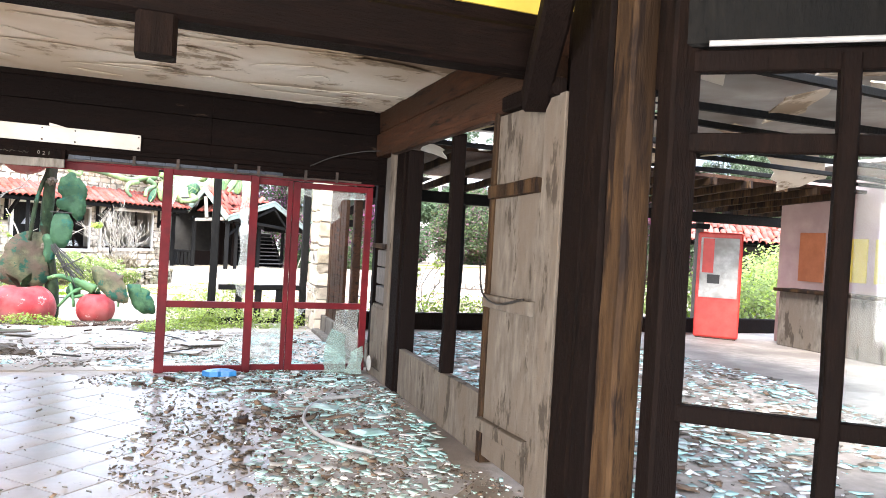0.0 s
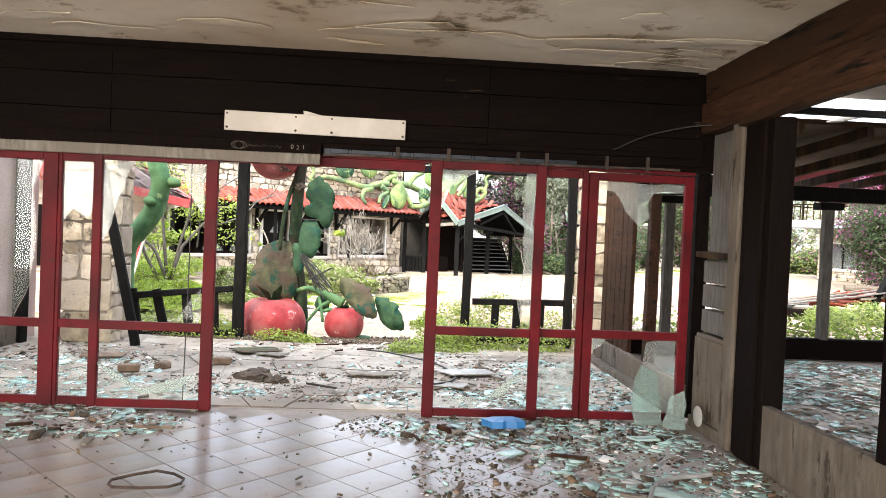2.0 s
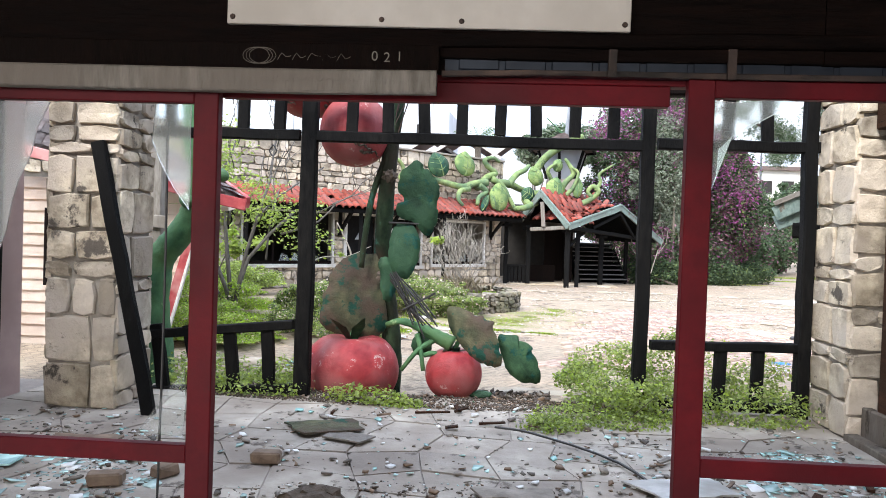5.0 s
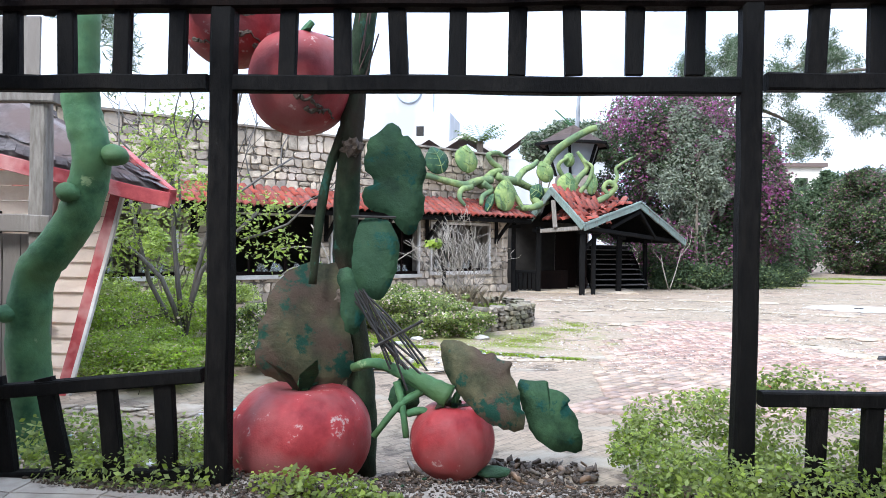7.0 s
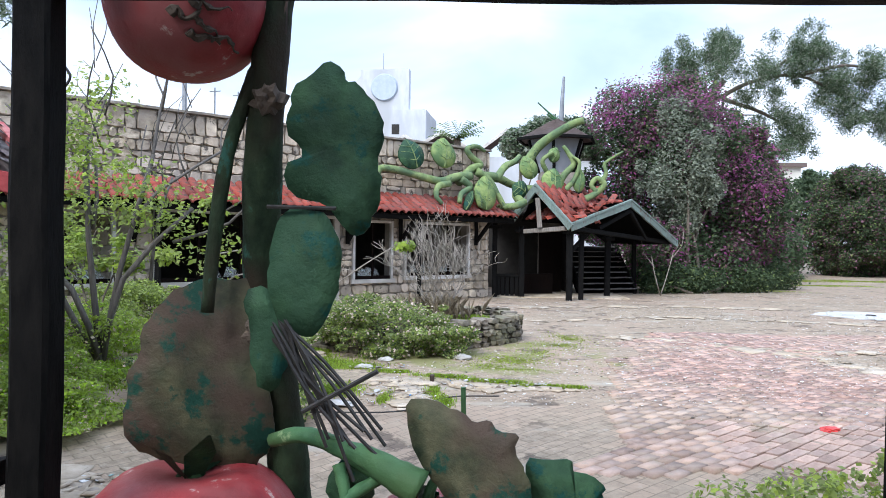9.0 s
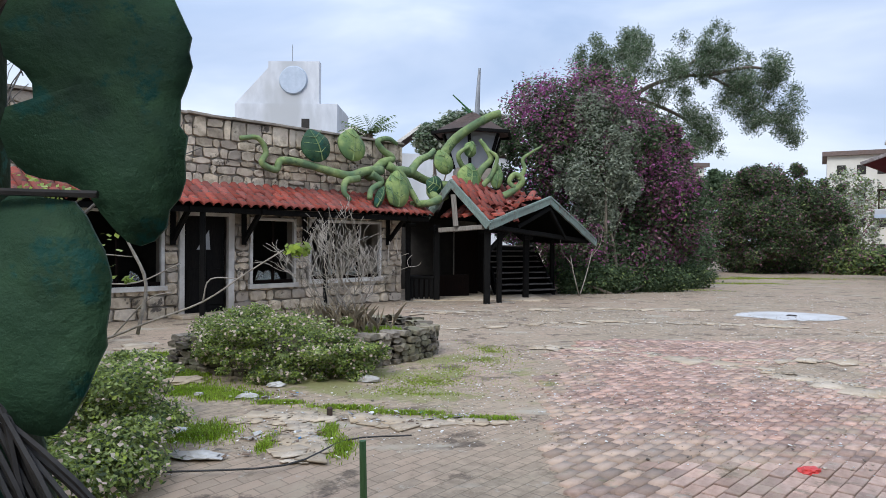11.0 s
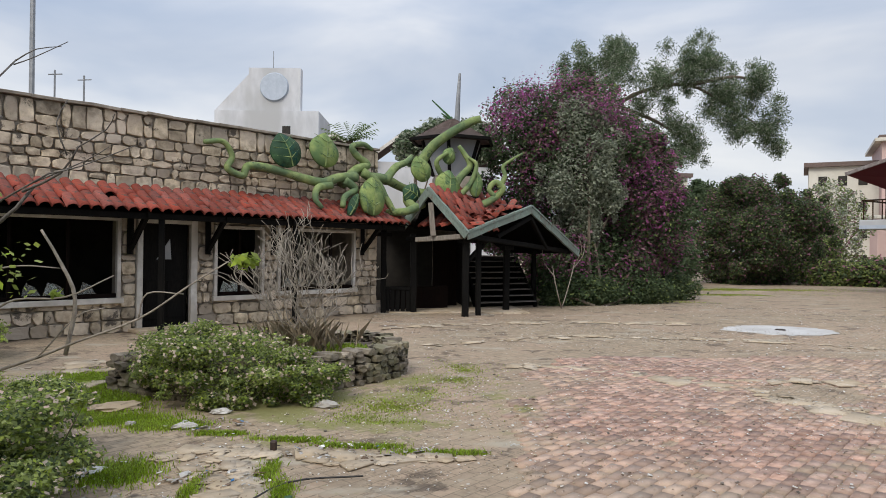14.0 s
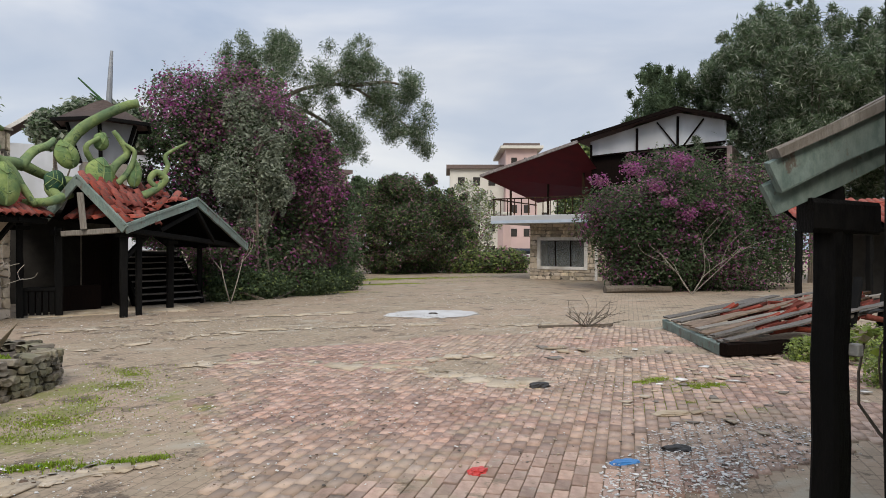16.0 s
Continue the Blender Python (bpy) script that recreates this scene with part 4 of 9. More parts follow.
header = structure("trim", boxes((-5.2, 3.78, 8.395, 8.46, 2.135, 2.18), (-0.26, 1.45, 8.40, 8.45, 2.06, 2.1345), bev=0.003), RED_PAINT, "red painted head rail over the openings", "trim")


# ---- side wall of the hall towards the veranda ----
def side_wall():
    w = thing("wall_east", (3.87, 5.5, 0), "dark timber side wall with open bays above low panels", "wall", kind="structure")
    x = 3.87
    part("post", beams(((3.84, 7.66, 0), (3.84, 7.66, 2.5), 0.13, 0.16)), PALE_BOARD, w, "pale worn timber post")
    part("jamb", boxes((3.80, 3.96, 7.16, 7.575, 0, 2.45), bev=0.01), DARK_WOOD, w)
    part("jamb", boxes((3.78, 3.83, 7.25, 7.5, 0.0, 2.44), bev=0.01), DARK_WOOD, w)
    part("mullion", beams(((3.85, 5.93, 0.45), (3.85, 5.93, 2.46), 0.11, 0.08)), DARK_WOOD, w)
    part("post", beams(((3.83, 4.98, 0), (3.83, 4.98, 2.5), 0.16, 0.07)), TAN_WOOD, w, "light brown post edge")
    for y0, y1 in ((5.97, 7.15), (5.02, 5.96)):
        part("low_panel", beams(((3.84, y0, 0.225), (3.84, y1, 0.225), 0.07, 0.45), worn=0.003, cham=0.06), PALE_BOARD, w, "dusty low timber panel")
    part("head_beam", beams(((3.82, 4.25, 2.60), (3.82, 8.25, 2.60), 0.16, 0.26), worn=0.006), DARK_WOOD_Y, w, "reddish brown timber beam")
    part("head_beam", beams(((3.835, 4.25, 2.86), (3.835, 8.25, 2.86), 0.14, 0.25), worn=0.006), DARK_WOOD_Y, w)
    part("beam_lip", beams(((3.76, 5.0, 2.46), (3.76, 7.55, 2.46), 0.07, 0.05), worn=0.006), DARK_WOOD_Y, w)
    part("upper_wall", boxes((3.86, 3.96, -5.0, 8.3, 2.99, 3.62)), YELLOW, w, "yellow painted upper wall")
    part("post", beams(((3.84, 3.86, 0), (3.84, 3.86, 3.3), 0.2, 0.24)), DARK_WOOD, w)
    part("post", beams(((3.82, 3.62, 0), (3.82, 3.62, 3.3), 0.2, 0.20)), DARK_WOOD, w)
    part("post", beams(((3.80, 3.41, 0), (3.80, 3.41, 3.3), 0.16, 0.18)), TAN_WOOD, w, "tan board post with dark stains")
    # dark glazed screens: the first stretch turns away from the wall line at an angle
    c0, run = Vector((3.84, 3.08, 0)), Vector((0.79, -0.613, 0))
    part("post", beams((c0 - run * 0.02, c0 - run * 0.02 + Vector((0, 0, 3.0)), 0.16, 0.12)), DARK_WOOD, w)
    for k in range(4):
        p, q = c0 + run * (0.68 * k), c0 + run * (0.68 * (k + 1))
        part("screen_post", beams((q, q + Vector((0, 0, 2.46)), 0.10, 0.08), up=run), DARK_WOOD, w)
        for z, hh in ((0.05, 0.1), (0.825, 0.08), (2.07, 0.09), (2.44, 0.1)):
            part("screen_rail", beams((p + Vector((0, 0, z)), q + Vector((0, 0, z)), 0.06, hh), worn=0.002), DARK_WOOD, w)
        part("transom", beams((p + Vector((0, 0, 2.66)), q + Vector((0, 0, 2.66)), 0.12, 0.32), worn=0.003), BLACK_WOOD, w)
        if k != 0:
            m = Matrix.Translation(p) @ pose(0, 0, 0, 0, 0, math.degrees(math.atan2(run.y, run.x)))
            g = part("pane", plate(bmesh.new(), [(0.06, 0.87), (0.62, 0.87), (0.62, 2.02), (0.06, 2.02)], 0.005, m), GLASS, w)
            g.visible_shadow = False
    part("conduit", tube(bmesh.new(), [c0 + run * 0.1 + Vector((-0.06, -0.07, 2.50)), c0 + run * 1.2 + Vector((-0.06, -0.07, 2.505)), c0 + run * 2.6 + Vector((-0.06, -0.07, 2.50))], 0.014, n=2), GREY_PIPE, w, "grey conduit")
    y = 1.28
    for k in range(3):
        part("screen_post", beams(((3.86, y, 0), (3.86, y, 2.34), 0.1, 0.12)), DARK_WOOD, w)
        y0, y1 = y - 0.06, y - 1.0
        for z0, z1 in ((0.02, 0.12), (0.955, 1.03), (1.955, 2.045), (2.28, 2.36)):
            part("screen_rail", boxes((3.83, 3.89, y1 + 0.06, y0, z0, z1), bev=0.006), DARK_WOOD, w)
        y = y1
    part("transom_beam", beams(((3.84, -5.0, 2.60), (3.84, 1.3, 2.60), 0.14, 0.30)), DARK_WOOD, w)
    for yy in (-1.7, -2.7, -3.7):
        part("screen_post", beams(((3.86, yy, 0), (3.86, yy, 2.34), 0.1, 0.12)), DARK_WOOD, w)
    part("plank", boxes((3.86, 3.96, -5.0, 1.3, 2.36, 2.99), (3.86, 3.96, 3.2, 4.2, 2.36, 2.99)), DARK_WOOD, w)
    # end of the wall by the glazed front: cabinet recess
    part("back_panel", boxes((3.90, 3.96, 7.74, 8.33, 1.45, 2.98)), GREY_DARK, w, "bare grey plaster strip")
    part("ledge", beams(((3.84, 7.76, 1.46), (3.84, 8.3, 1.46), 0.14, 0.05)), TAN_WOOD, w)
    return w


wall_east = side_wall()


def recess_cabinet():
    t = thing("wall_cabinet", (3.83, 8.03, 0), "small weathered wooden cupboard with grey boxes above it", "cabinet")
    part("body", boxes((3.82, 3.95, 7.76, 8.32, 0.0, 0.80), bev=0.008), PALE_BOARD, t)
    for y in (7.78, 8.05):
        part("door", boxes((3.80, 3.818, y, y + 0.25, 0.10, 0.77), bev=0.004), PALE_BOARD, t)
    part("plinth", beams(((3.80, 7.76, 0.05), (3.80, 8.32, 0.05), 0.03, 0.09)), PALE_BOARD, t)
    for z in (0.82, 1.03, 1.23):
        part("grey_box", boxes((3.83, 3.95, 7.80, 8.26, z, z + 0.185), bev=0.008), GREY_DARK, t, "grey meter box")


recess_cabinet()


def leaning_panel():
    """The plywood door panel standing against the side wall."""
    t = thing("plywood_panel", (3.74, 4.5, 0), "dusty grey plywood door panel with battens leaning on the wall", "panel")
    part("sheet", boxes((3.76, 3.785, 4.02, 4.93, 0.06, 2.45), bev=0.003), PALE_BOARD, t)
    part("batten", boxes((3.735, 3.7595, 3.98, 4.22, 0.02, 2.46), bev=0.004), PALE_BOARD, t)
    for z in (0.30, 1.17, 1.93):
        part("crossbar", beams(((3.735, 4.24, z), (3.735, 4.95, z - 0.02), 0.05, 0.09)), TAN_WOOD if z > 1.5 else PALE_BOARD, t)
    part("header_block", beams(((3.73, 4.05, 2.50), (3.73, 4.75, 2.50), 0.09, 0.10)), DARK_WOOD, t)
    part("cable", tube(bmesh.new(), [(3.70, 4.3, 1.22), (3.66, 4.6, 1.16), (3.66, 4.85, 1.22), (3.70, 5.0, 1.42)], 0.008, sides=6), WIRE, t)


leaning_panel()


def cross_beam():
    t = thing("ceiling_beam", (0, 4.35, 2.6), "heavy dark timber ceiling beam with a sawn stub", "beam", kind="structure")
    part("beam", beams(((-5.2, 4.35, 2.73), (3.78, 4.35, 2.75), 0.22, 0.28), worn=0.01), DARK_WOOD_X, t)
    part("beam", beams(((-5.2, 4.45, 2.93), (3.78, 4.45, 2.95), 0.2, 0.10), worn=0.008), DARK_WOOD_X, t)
    part("stub", beams(((1.53, 4.33, 2.41), (1.53, 4.33, 2.62), 0.2, 0.18), worn=0.004), DARK_WOOD, t)
    part("brace", beams(((3.7, 4.3, 2.45), (3.35, 3.3, 3.15), 0.16, 0.18), worn=0.006), DARK_WOOD, t, "diagonal timber brace")
    part("upper_wall", boxes((-5.2, 3.8, 4.33, 4.40, 2.99, 3.5)), YELLOW, t, "yellow painted strip of wall")


cross_beam()

# loose wire at the corner, and the hanging ones
single("loose_wire", tube(bmesh.new(), [(3.0, 8.24, 2.30), (3.25, 8.2, 2.42), (3.55, 8.15, 2.5), (3.75, 8.05, 2.52)], 0.006, sides=5), WIRE, "thin loose black wire hanging at the corner", "wire")
single("hanging_wire", tube(bmesh.new(), [(-0.48, 8.42, 2.1), (-0.475, 8.42, 1.2), (-0.49, 8.42, 0.05)], 0.005, sides=5), WIRE, "thin black wire hanging down the glazed door", "wire")
single("grey_hose", tube(bmesh.new(), [(3.35, 6.9, 0.05), (2.95, 6.75, 0.04), (2.72, 6.2, 0.03), (2.78, 5.6, 0.03), (3.05, 5.2, 0.03)], 0.016, sides=7), GREY_PIPE, "bent grey plastic hose lying in broken glass", "hose")
single("bent_steel_frame", tube(bmesh.new(), [(-0.35, 6.62, 0.03), (-0.12, 6.70, 0.06), (0.05, 6.66, 0.03), (0.0, 6.52, 0.03), (-0.3, 6.50, 0.03), (-0.35, 6.62, 0.03)], 0.009, sides=5, n=2), STEEL, "small bent rusty steel frame on the floor tiles", "metal scrap")

# ---- porch ----
def pier(name, x0, x1, y0, y1, label, seed):
    """A square stone pier: a mortar core with uneven blocks set proud."""
    t = thing(name, ((x0 + x1) / 2, (y0 + y1) / 2, 0), label, "pillar", kind="structure")
    part("core", boxes((x0 + 0.03, x1 - 0.03, y0 + 0.03, y1 - 0.03, -0.2, 3.02)), MORTAR, t)
    rng = random.Random(seed)
    for side in range(4):
        z = 0.0
        while z < 2.95:
            h = min(rng.uniform(0.10, 0.40), 3.0 - z)
            a, b = (x0, x1) if side % 2 == 0 else (y0, y1)
            p = a
            while p < b - 0.02:
                w = min(rng.uniform(0.22, 0.42), b - p)
                if b - p - w < 0.12:
                    w = b - p
                block(t, side, p, p + w, z, z + h, (x0, x1, y0, y1), rng)
                p += w
            z += h
    return t


def stone_bm(u0, u1, z0, z1, depth, rng, gap=0.012, jit=0.02):
    """One rough block in x, z, its face at y = 0 pointing to -y."""
    bm = bmesh.new()
    j = lambda: rng.uniform(-jit, jit)
    u0, u1, z0, z1 = u0 + gap, u1 - gap, z0 + gap, z1 - gap
    c = [(u0 + abs(j()), z0 + abs(j())), ((u0 + u1) / 2, z0 + j() * 0.3), (u1 - abs(j()), z0 + abs(j())), (u1 - abs(j()) * 0.3, (z0 + z1) / 2), (u1 - abs(j()), z1 - abs(j())), ((u0 + u1) / 2, z1 + j() * 0.3), (u0 + abs(j()), z1 - abs(j())), (u0 + abs(j()) * 0.3, (z0 + z1) / 2)]
    mx, mz = (u0 + u1) / 2, (z0 + z1) / 2
    back = [bm.verts.new((x, depth, z)) for x, z in c]
    mid = [bm.verts.new((x, 0.008, z)) for x, z in c]
    face = [bm.verts.new((mx + (x - mx) * 0.93, rng.uniform(-0.016, 0.003), mz + (z - mz) * 0.93)) for x, z in c]
    for k in range(8):
        n = (k + 1) % 8
        bm.faces.new((back[n], back[k], mid[k], mid[n])[::-1])
        bm.faces.new((mid[n], mid[k], face[k], face[n])[::-1])
    bm.faces.new(face)
    return bm


def block(t, side, p0, p1, z0, z1, rect, rng):
    x0, x1, y0, y1 = rect
    bm = stone_bm(p0, p1, z0, z1, 0.05, rng, 0.006, 0.032)
    m = (Matrix.Translation((0, y0, 0)), Matrix.Translation((x1, 0, 0)) @ Matrix.Rotation(math.pi / 2, 4, "Z"), Matrix.Translation((0, y1, 0)) @ Matrix.Diagonal((1, -1, 1, 1)), Matrix.Translation((x0, 0, 0)) @ Matrix(((0, 1, 0, 0), (1, 0, 0, 0), (0, 0, 1, 0), (0, 0, 0, 1))))[side]
    bmesh.ops.transform(bm, matrix=m, verts=bm.verts)
    if m.determinant() < 0:
        bmesh.ops.reverse_faces(bm, faces=bm.faces)
    part("stone", bm, STONE, t)


pier("pillar_1", -2.90, -2.27, 11.42, 12.05, "square pillar of rough yellow limestone blocks", 2)
pier("pillar_2", 3.74, 4.22, 11.62, 12.30, "square pillar of rough pale limestone blocks", 7)


def frieze():
    """Timber screen across the porch front: posts, upper lattice and two low railings."""
    t = thing("porch_screen", (0.6, 12.27, 0), "blackened timber porch screen with upper lattice", "porch screen", kind="structure")
    part("post", beams(((-0.905, 12.27, -0.1), (-0.895, 12.27, 3.0), 0.145, 0.13), worn=0.006), BLACK_WOOD, t)
    part("post", beams(((2.215, 12.27, -0.1), (2.222, 12.27, 3.0), 0.12, 0.12), worn=0.006), BLACK_WOOD, t)
    part("post", beams(((3.66, 12.27, 0), (3.66, 12.27, 3.0), 0.11, 0.12), worn=0.006), BLACK_WOOD, t)
    part("lower_beam", beams(((-3.4, 12.27, 2.45), (-0.99, 12.27, 2.45), 0.09, 0.10), worn=0.006), BLACK_WOOD, t)
    part("lower_beam", beams(((-0.85, 12.27, 2.445), (2.185, 12.27, 2.42), 0.09, 0.10), worn=0.006), BLACK_WOOD, t)
    part("lower_beam", beams(((2.31, 12.27, 2.45), (3.75, 12.27, 2.445), 0.09, 0.10), worn=0.006), BLACK_WOOD, t)
    part("top_beam", beams(((-3.4, 12.27, 2.96), (3.75, 12.27, 2.95), 0.14, 0.14), worn=0.006), DARK_WOOD, t)
    x = -2.225
    while x < 3.5:
        if min(abs(x + 0.90), abs(x - 2.22)) > 0.12:
            part("baluster", beams(((x, 12.27, 2.49), (x + random.uniform(-0.02, 0.02), 12.27, 2.91), 0.105, 0.06), worn=0.006), BLACK_WOOD, t)
        x += 0.344
    rail = thing("porch_railing", (-1.7, 12.27, 0), "sagging blackened timber railing with leaning balusters", "railing", "porch railings")
    part("hand_rail", beams(((-2.42, 12.27, 0.52), (-1.0, 12.27, 0.665), 0.10, 0.085), worn=0.006), BLACK_WOOD, rail)
    part("bottom_rail", beams(((-2.35, 12.27, -0.02), (-1.0, 12.27, 0.06), 0.09, 0.085), worn=0.006), BLACK_WOOD, rail)
    for x0, x1 in ((-2.33, -2.25), (-2.02, -1.88), (-1.62, -1.55), (-1.25, -1.22)):
        part("baluster", beams(((x1, 12.27, 0.02), (x0, 12.27, 0.62), 0.115, 0.06), worn=0.006), BLACK_WOOD, rail)
    rail = thing("porch_railing", (3.0, 12.27, 0), "blackened timber railing overgrown by a shrub", "railing", "porch railings")
    part("hand_rail", beams(((2.31, 12.27, 0.62), (3.62, 12.27, 0.64), 0.10, 0.085), worn=0.006), BLACK_WOOD, rail)
    part("bottom_rail", beams(((2.31, 12.27, 0.09), (3.62, 12.27, 0.09), 0.09, 0.085), worn=0.006), BLACK_WOOD, rail)
    for x in (2.62, 2.93, 3.26):
        part("baluster", beams(((x, 12.27, 0.1), (x + 0.01, 12.27, 0.60), 0.105, 0.06), worn=0.006), BLACK_WOOD, rail)


frieze()

wall_porch_west = structure("wall_porch_west", boxes((-3.6, -3.42, 8.5, 9.6, -0.1, 3.02), (-3.6, -3.42, 9.6, 10.4, -0.1, 0.9), (-3.6, -3.42, 9.6, 10.4, 1.9, 3.02), (-3.6, -3.42, 10.4, 11.9, -0.1, 3.02)), PLASTER_PINK, "dusty pink plaster wall of the porch", "wall")
# Backing added behind the pink wall, coloured near-black for the dark window opening.
structure("wall_porch_backing", boxes((-5.6, -5.4, 8.5, 12.0, -0.1, 3.02), (-5.4, -3.6, 11.9, 12.0, -0.1, 3.02)), DARK_ROOM, "added near-black backing that keeps the porch window opening dark", "wall")
single("corner_post", beams(((-3.30, 11.3, 0), (-3.30, 11.3, 3.0), 0.14, 0.14), worn=0.005), BLACK_WOOD, "dark timber post beside the pink wall", "post")
single("low_kerb", beams(((-3.34, 8.6, 0.12), (-3.34, 11.2, 0.12), 0.1, 0.26), worn=0.006), PALE_BOARD, "dusty low board along the porch wall", "board")


# Porch top is unseen; open rafters are assumed so sky light reaches the floor.
def assumed_rafters():
    t = thing("assumed_porch_rafters", (0, 10.5, 3.0), "assumed blackened rafters out of view, spaced to let sky light onto the porch", "rafters", kind="structure")
    for k in range(8):
        x = -3.3 + 1.02 * k
        part("rafter", beams(((x, 8.5, 3.12), (x, 12.7, 3.08), 0.09, 0.15), worn=0.008), BLACK_WOOD, t)


assumed_rafters()


def porch_east():
    w = thing("wall_porch_east", (3.92, 10, 0), "dark brown boarded porch wall above a low grey board", "wall", kind="structure")
    y = 10.45
    while y < 11.55:
        part("board", beams(((3.93, y, 0.28), (3.93, y, 3.0), 0.17, 0.05), up=(1, 0, 0), worn=0.004), DARK_WOOD_Y, w)
        y += 0.185
    part("post", beams(((3.93, 9.75, 0), (3.93, 9.75, 3.0), 0.11, 0.12)), DARK_WOOD_Y, w)
    part("post", beams(((3.93, 8.60, 0), (3.93, 8.60, 3.0), 0.12, 0.12)), DARK_WOOD, w)
    part("low_board", beams(((3.90, 8.6, 0.14), (3.90, 11.6, 0.14), 0.08, 0.28), worn=0.004), PALE_BOARD, w)
    part("kerb", beams(((3.78, 8.6, 0.03), (3.78, 11.6, 0.03), 0.12, 0.07), worn=0.008), PALE_BOARD, w)
    part("head_beam", beams(((3.93, 8.5, 2.66), (3.93, 11.6, 2.66), 0.12, 0.3)), DARK_WOOD_Y, w)


porch_east()


# ---- veranda room beyond the side wall ----
def veranda():
    w = thing("wall_veranda", (8, 12.1, 0), "low timber wall and blackened posts closing the side room", "wall", kind="structure")
    part("low_wall", beams(((4.2, 12.1, 0.14), (14, 12.1, 0.14), 0.14, 0.30), worn=0.006), DARK_WOOD, w)
    for x in (5.0, 7.28, 9.4, 11.6):
        p = part("post", beams(((x, 12.1, 0.2), (x, 12.1, 2.3), 0.13, 0.13), worn=0.006), GREY_DARK, w)
        part("capital", beams(((x, 12.0, 2.16), (x, 12.2, 2.16), 0.34, 0.1)), BLACK_WOOD, p)
    for x in (8.35, 8.62):
        part("post", beams(((x, 12.1, 0.2), (x, 12.1, 2.6), 0.07, 0.07), worn=0.006), DARK_WOOD_Y, w)
    part("head_beam", beams(((4.2, 12.1, 2.32), (14, 12.1, 2.36), 0.16, 0.2), worn=0.006), BLACK_WOOD, w)
    roof = thing("veranda_roof", (8, 8, 2.8), "sagging veranda ceiling of reddish boards and bare joists", "ceiling", kind="structure")
    part("boards", boxes((3.98, 14, 9.2, 12.9, 2.78, 2.83)), DARK_WOOD_Y, roof, "reddish brown ceiling boards")
    part("plaster", boxes((3.98, 14, -5, 1.5, 3.05, 3.10), (3.98, 5.0, 1.5, 9.2, 3.05, 3.10), (6.6, 9.0, 1.5, 9.2, 3.05, 3.10), (11.0, 14, 1.5, 9.2, 3.05, 3.10), (5.0, 6.6, 4.2, 6.0, 3.05, 3.10), (5.0, 6.6, 8.0, 9.2, 3.05, 3.10)), PLASTER_GREY, roof, "torn grey ceiling panels")
    for k in range(14):
        part("joist", beams(((4.4 + 0.7 * k, 9.1, 2.72), (4.4 + 0.7 * k, 12.8, 2.50), 0.07, 0.12)), TAN_WOOD, roof)
    for k in range(9):
        y = 1.5 + 0.85 * k
        part("hanger", beams(((3.98, y, 2.72 + 0.1 * (k % 2)), (14, y + 0.3, 2.74 + 0.1 * ((k + 1) % 2)), 0.05, 0.06)), BLACK_WOOD, roof)
    rng = random.Random(8)
    for k in range(22):
        bm = bmesh.new()
        x, y = rng.uniform(4.3, 10), rng.uniform(3.5, 9.5)
        r = rng.uniform(0.25, 0.6)
        plate(bm, jagged([(-r, -r * 0.6), (r, -r * 0.5), (r * 0.8, r * 0.6), (-r, r * 0.5)], 0.06, 0.15), 0.012, pose(x, y, rng.uniform(2.72, 2.95), 90 + rng.uniform(-20, 20), rng.uniform(-20, 20), rng.uniform(0, 90)))
        part("torn_panel", bm, CEILING, roof)
    # East wall is out of view, its openings added to let light in.
    structure("wall_side_east", boxes((14.0, 14.2, -5.2, 7.6, -0.2, 0.6), (14.0, 14.2, -5.2, 7.6, 2.6, 3.2), (14.0, 14.2, -5.2, -4.6, 0.6, 2.6), (14.0, 14.2, 1.0, 1.8, 0.6, 2.6), (14.0, 14.2, 7.0, 7.6, 0.6, 2.6)), PLASTER_PINK, "dirty pink plaster wall of the side room", "wall")
    structure("wall_side_back", boxes((12.6, 12.8, -5.0, 11.0, 0, 3.05)), PLASTER_PINK, "dirty pink plaster wall of the side room", "wall")


veranda()


def red_kiosk():
    t = thing("display_cooler", (11.3, 11.4, 0), "red drinks cooler with a pale glass front", "cooler")
    m = pose(11.3, 11.15, 0, 0, 0, -43)
    def b(n, mat, *r, bev=0.0, label=""):
        bm = boxes(r, bev=bev)
        bmesh.ops.transform(bm, matrix=m, verts=bm.verts)
        part(n, bm, mat, t, label)
    b("body", RED_PLASTIC, -0.40, 0.40, 0.0, 0.62, 0.02, 2.02, bev=0.03)
    b("front_panel", PAPER, -0.34, 0.34, -0.02, -0.001, 0.78, 1.92, bev=0.004, label="pale advertising front with unreadable print")
    b("stripe", RED_PLASTIC, -0.30, -0.10, -0.027, -0.021, 1.25, 1.9)
    b("stripe", WIRE, -0.20, 0.02, -0.027, -0.021, 1.05, 1.22)
    b("plinth", STEEL, -0.36, 0.36, 0.03, 0.58, 0.0, 0.018)


red_kiosk()


def counter():
    t = thing("bar_counter", (12.3, 8.0, 0), "worn orange and white counter front against the far wall", "counter")
    part("front", boxes((12.15, 12.598, 5.0, 10.5, 0.0, 1.0), bev=0.01), PALE_BOARD, t)
    part("top", beams(((12.3, 4.95, 1.03), (12.3, 10.55, 1.03), 0.5, 0.06)), TAN_WOOD, t)
    part("orange_panel", boxes((12.57, 12.597, 9.95, 10.5, 1.2, 2.1), bev=0.004), TAN_ORANGE, t, "orange painted panel")
    for y in (5.6, 6.6, 8.2, 9.1):
        part("yellow_panel", boxes((12.57, 12.597, y, y + 0.75, 1.25, 2.0), bev=0.004), YELLOW, t, "yellow painted panel")


counter()


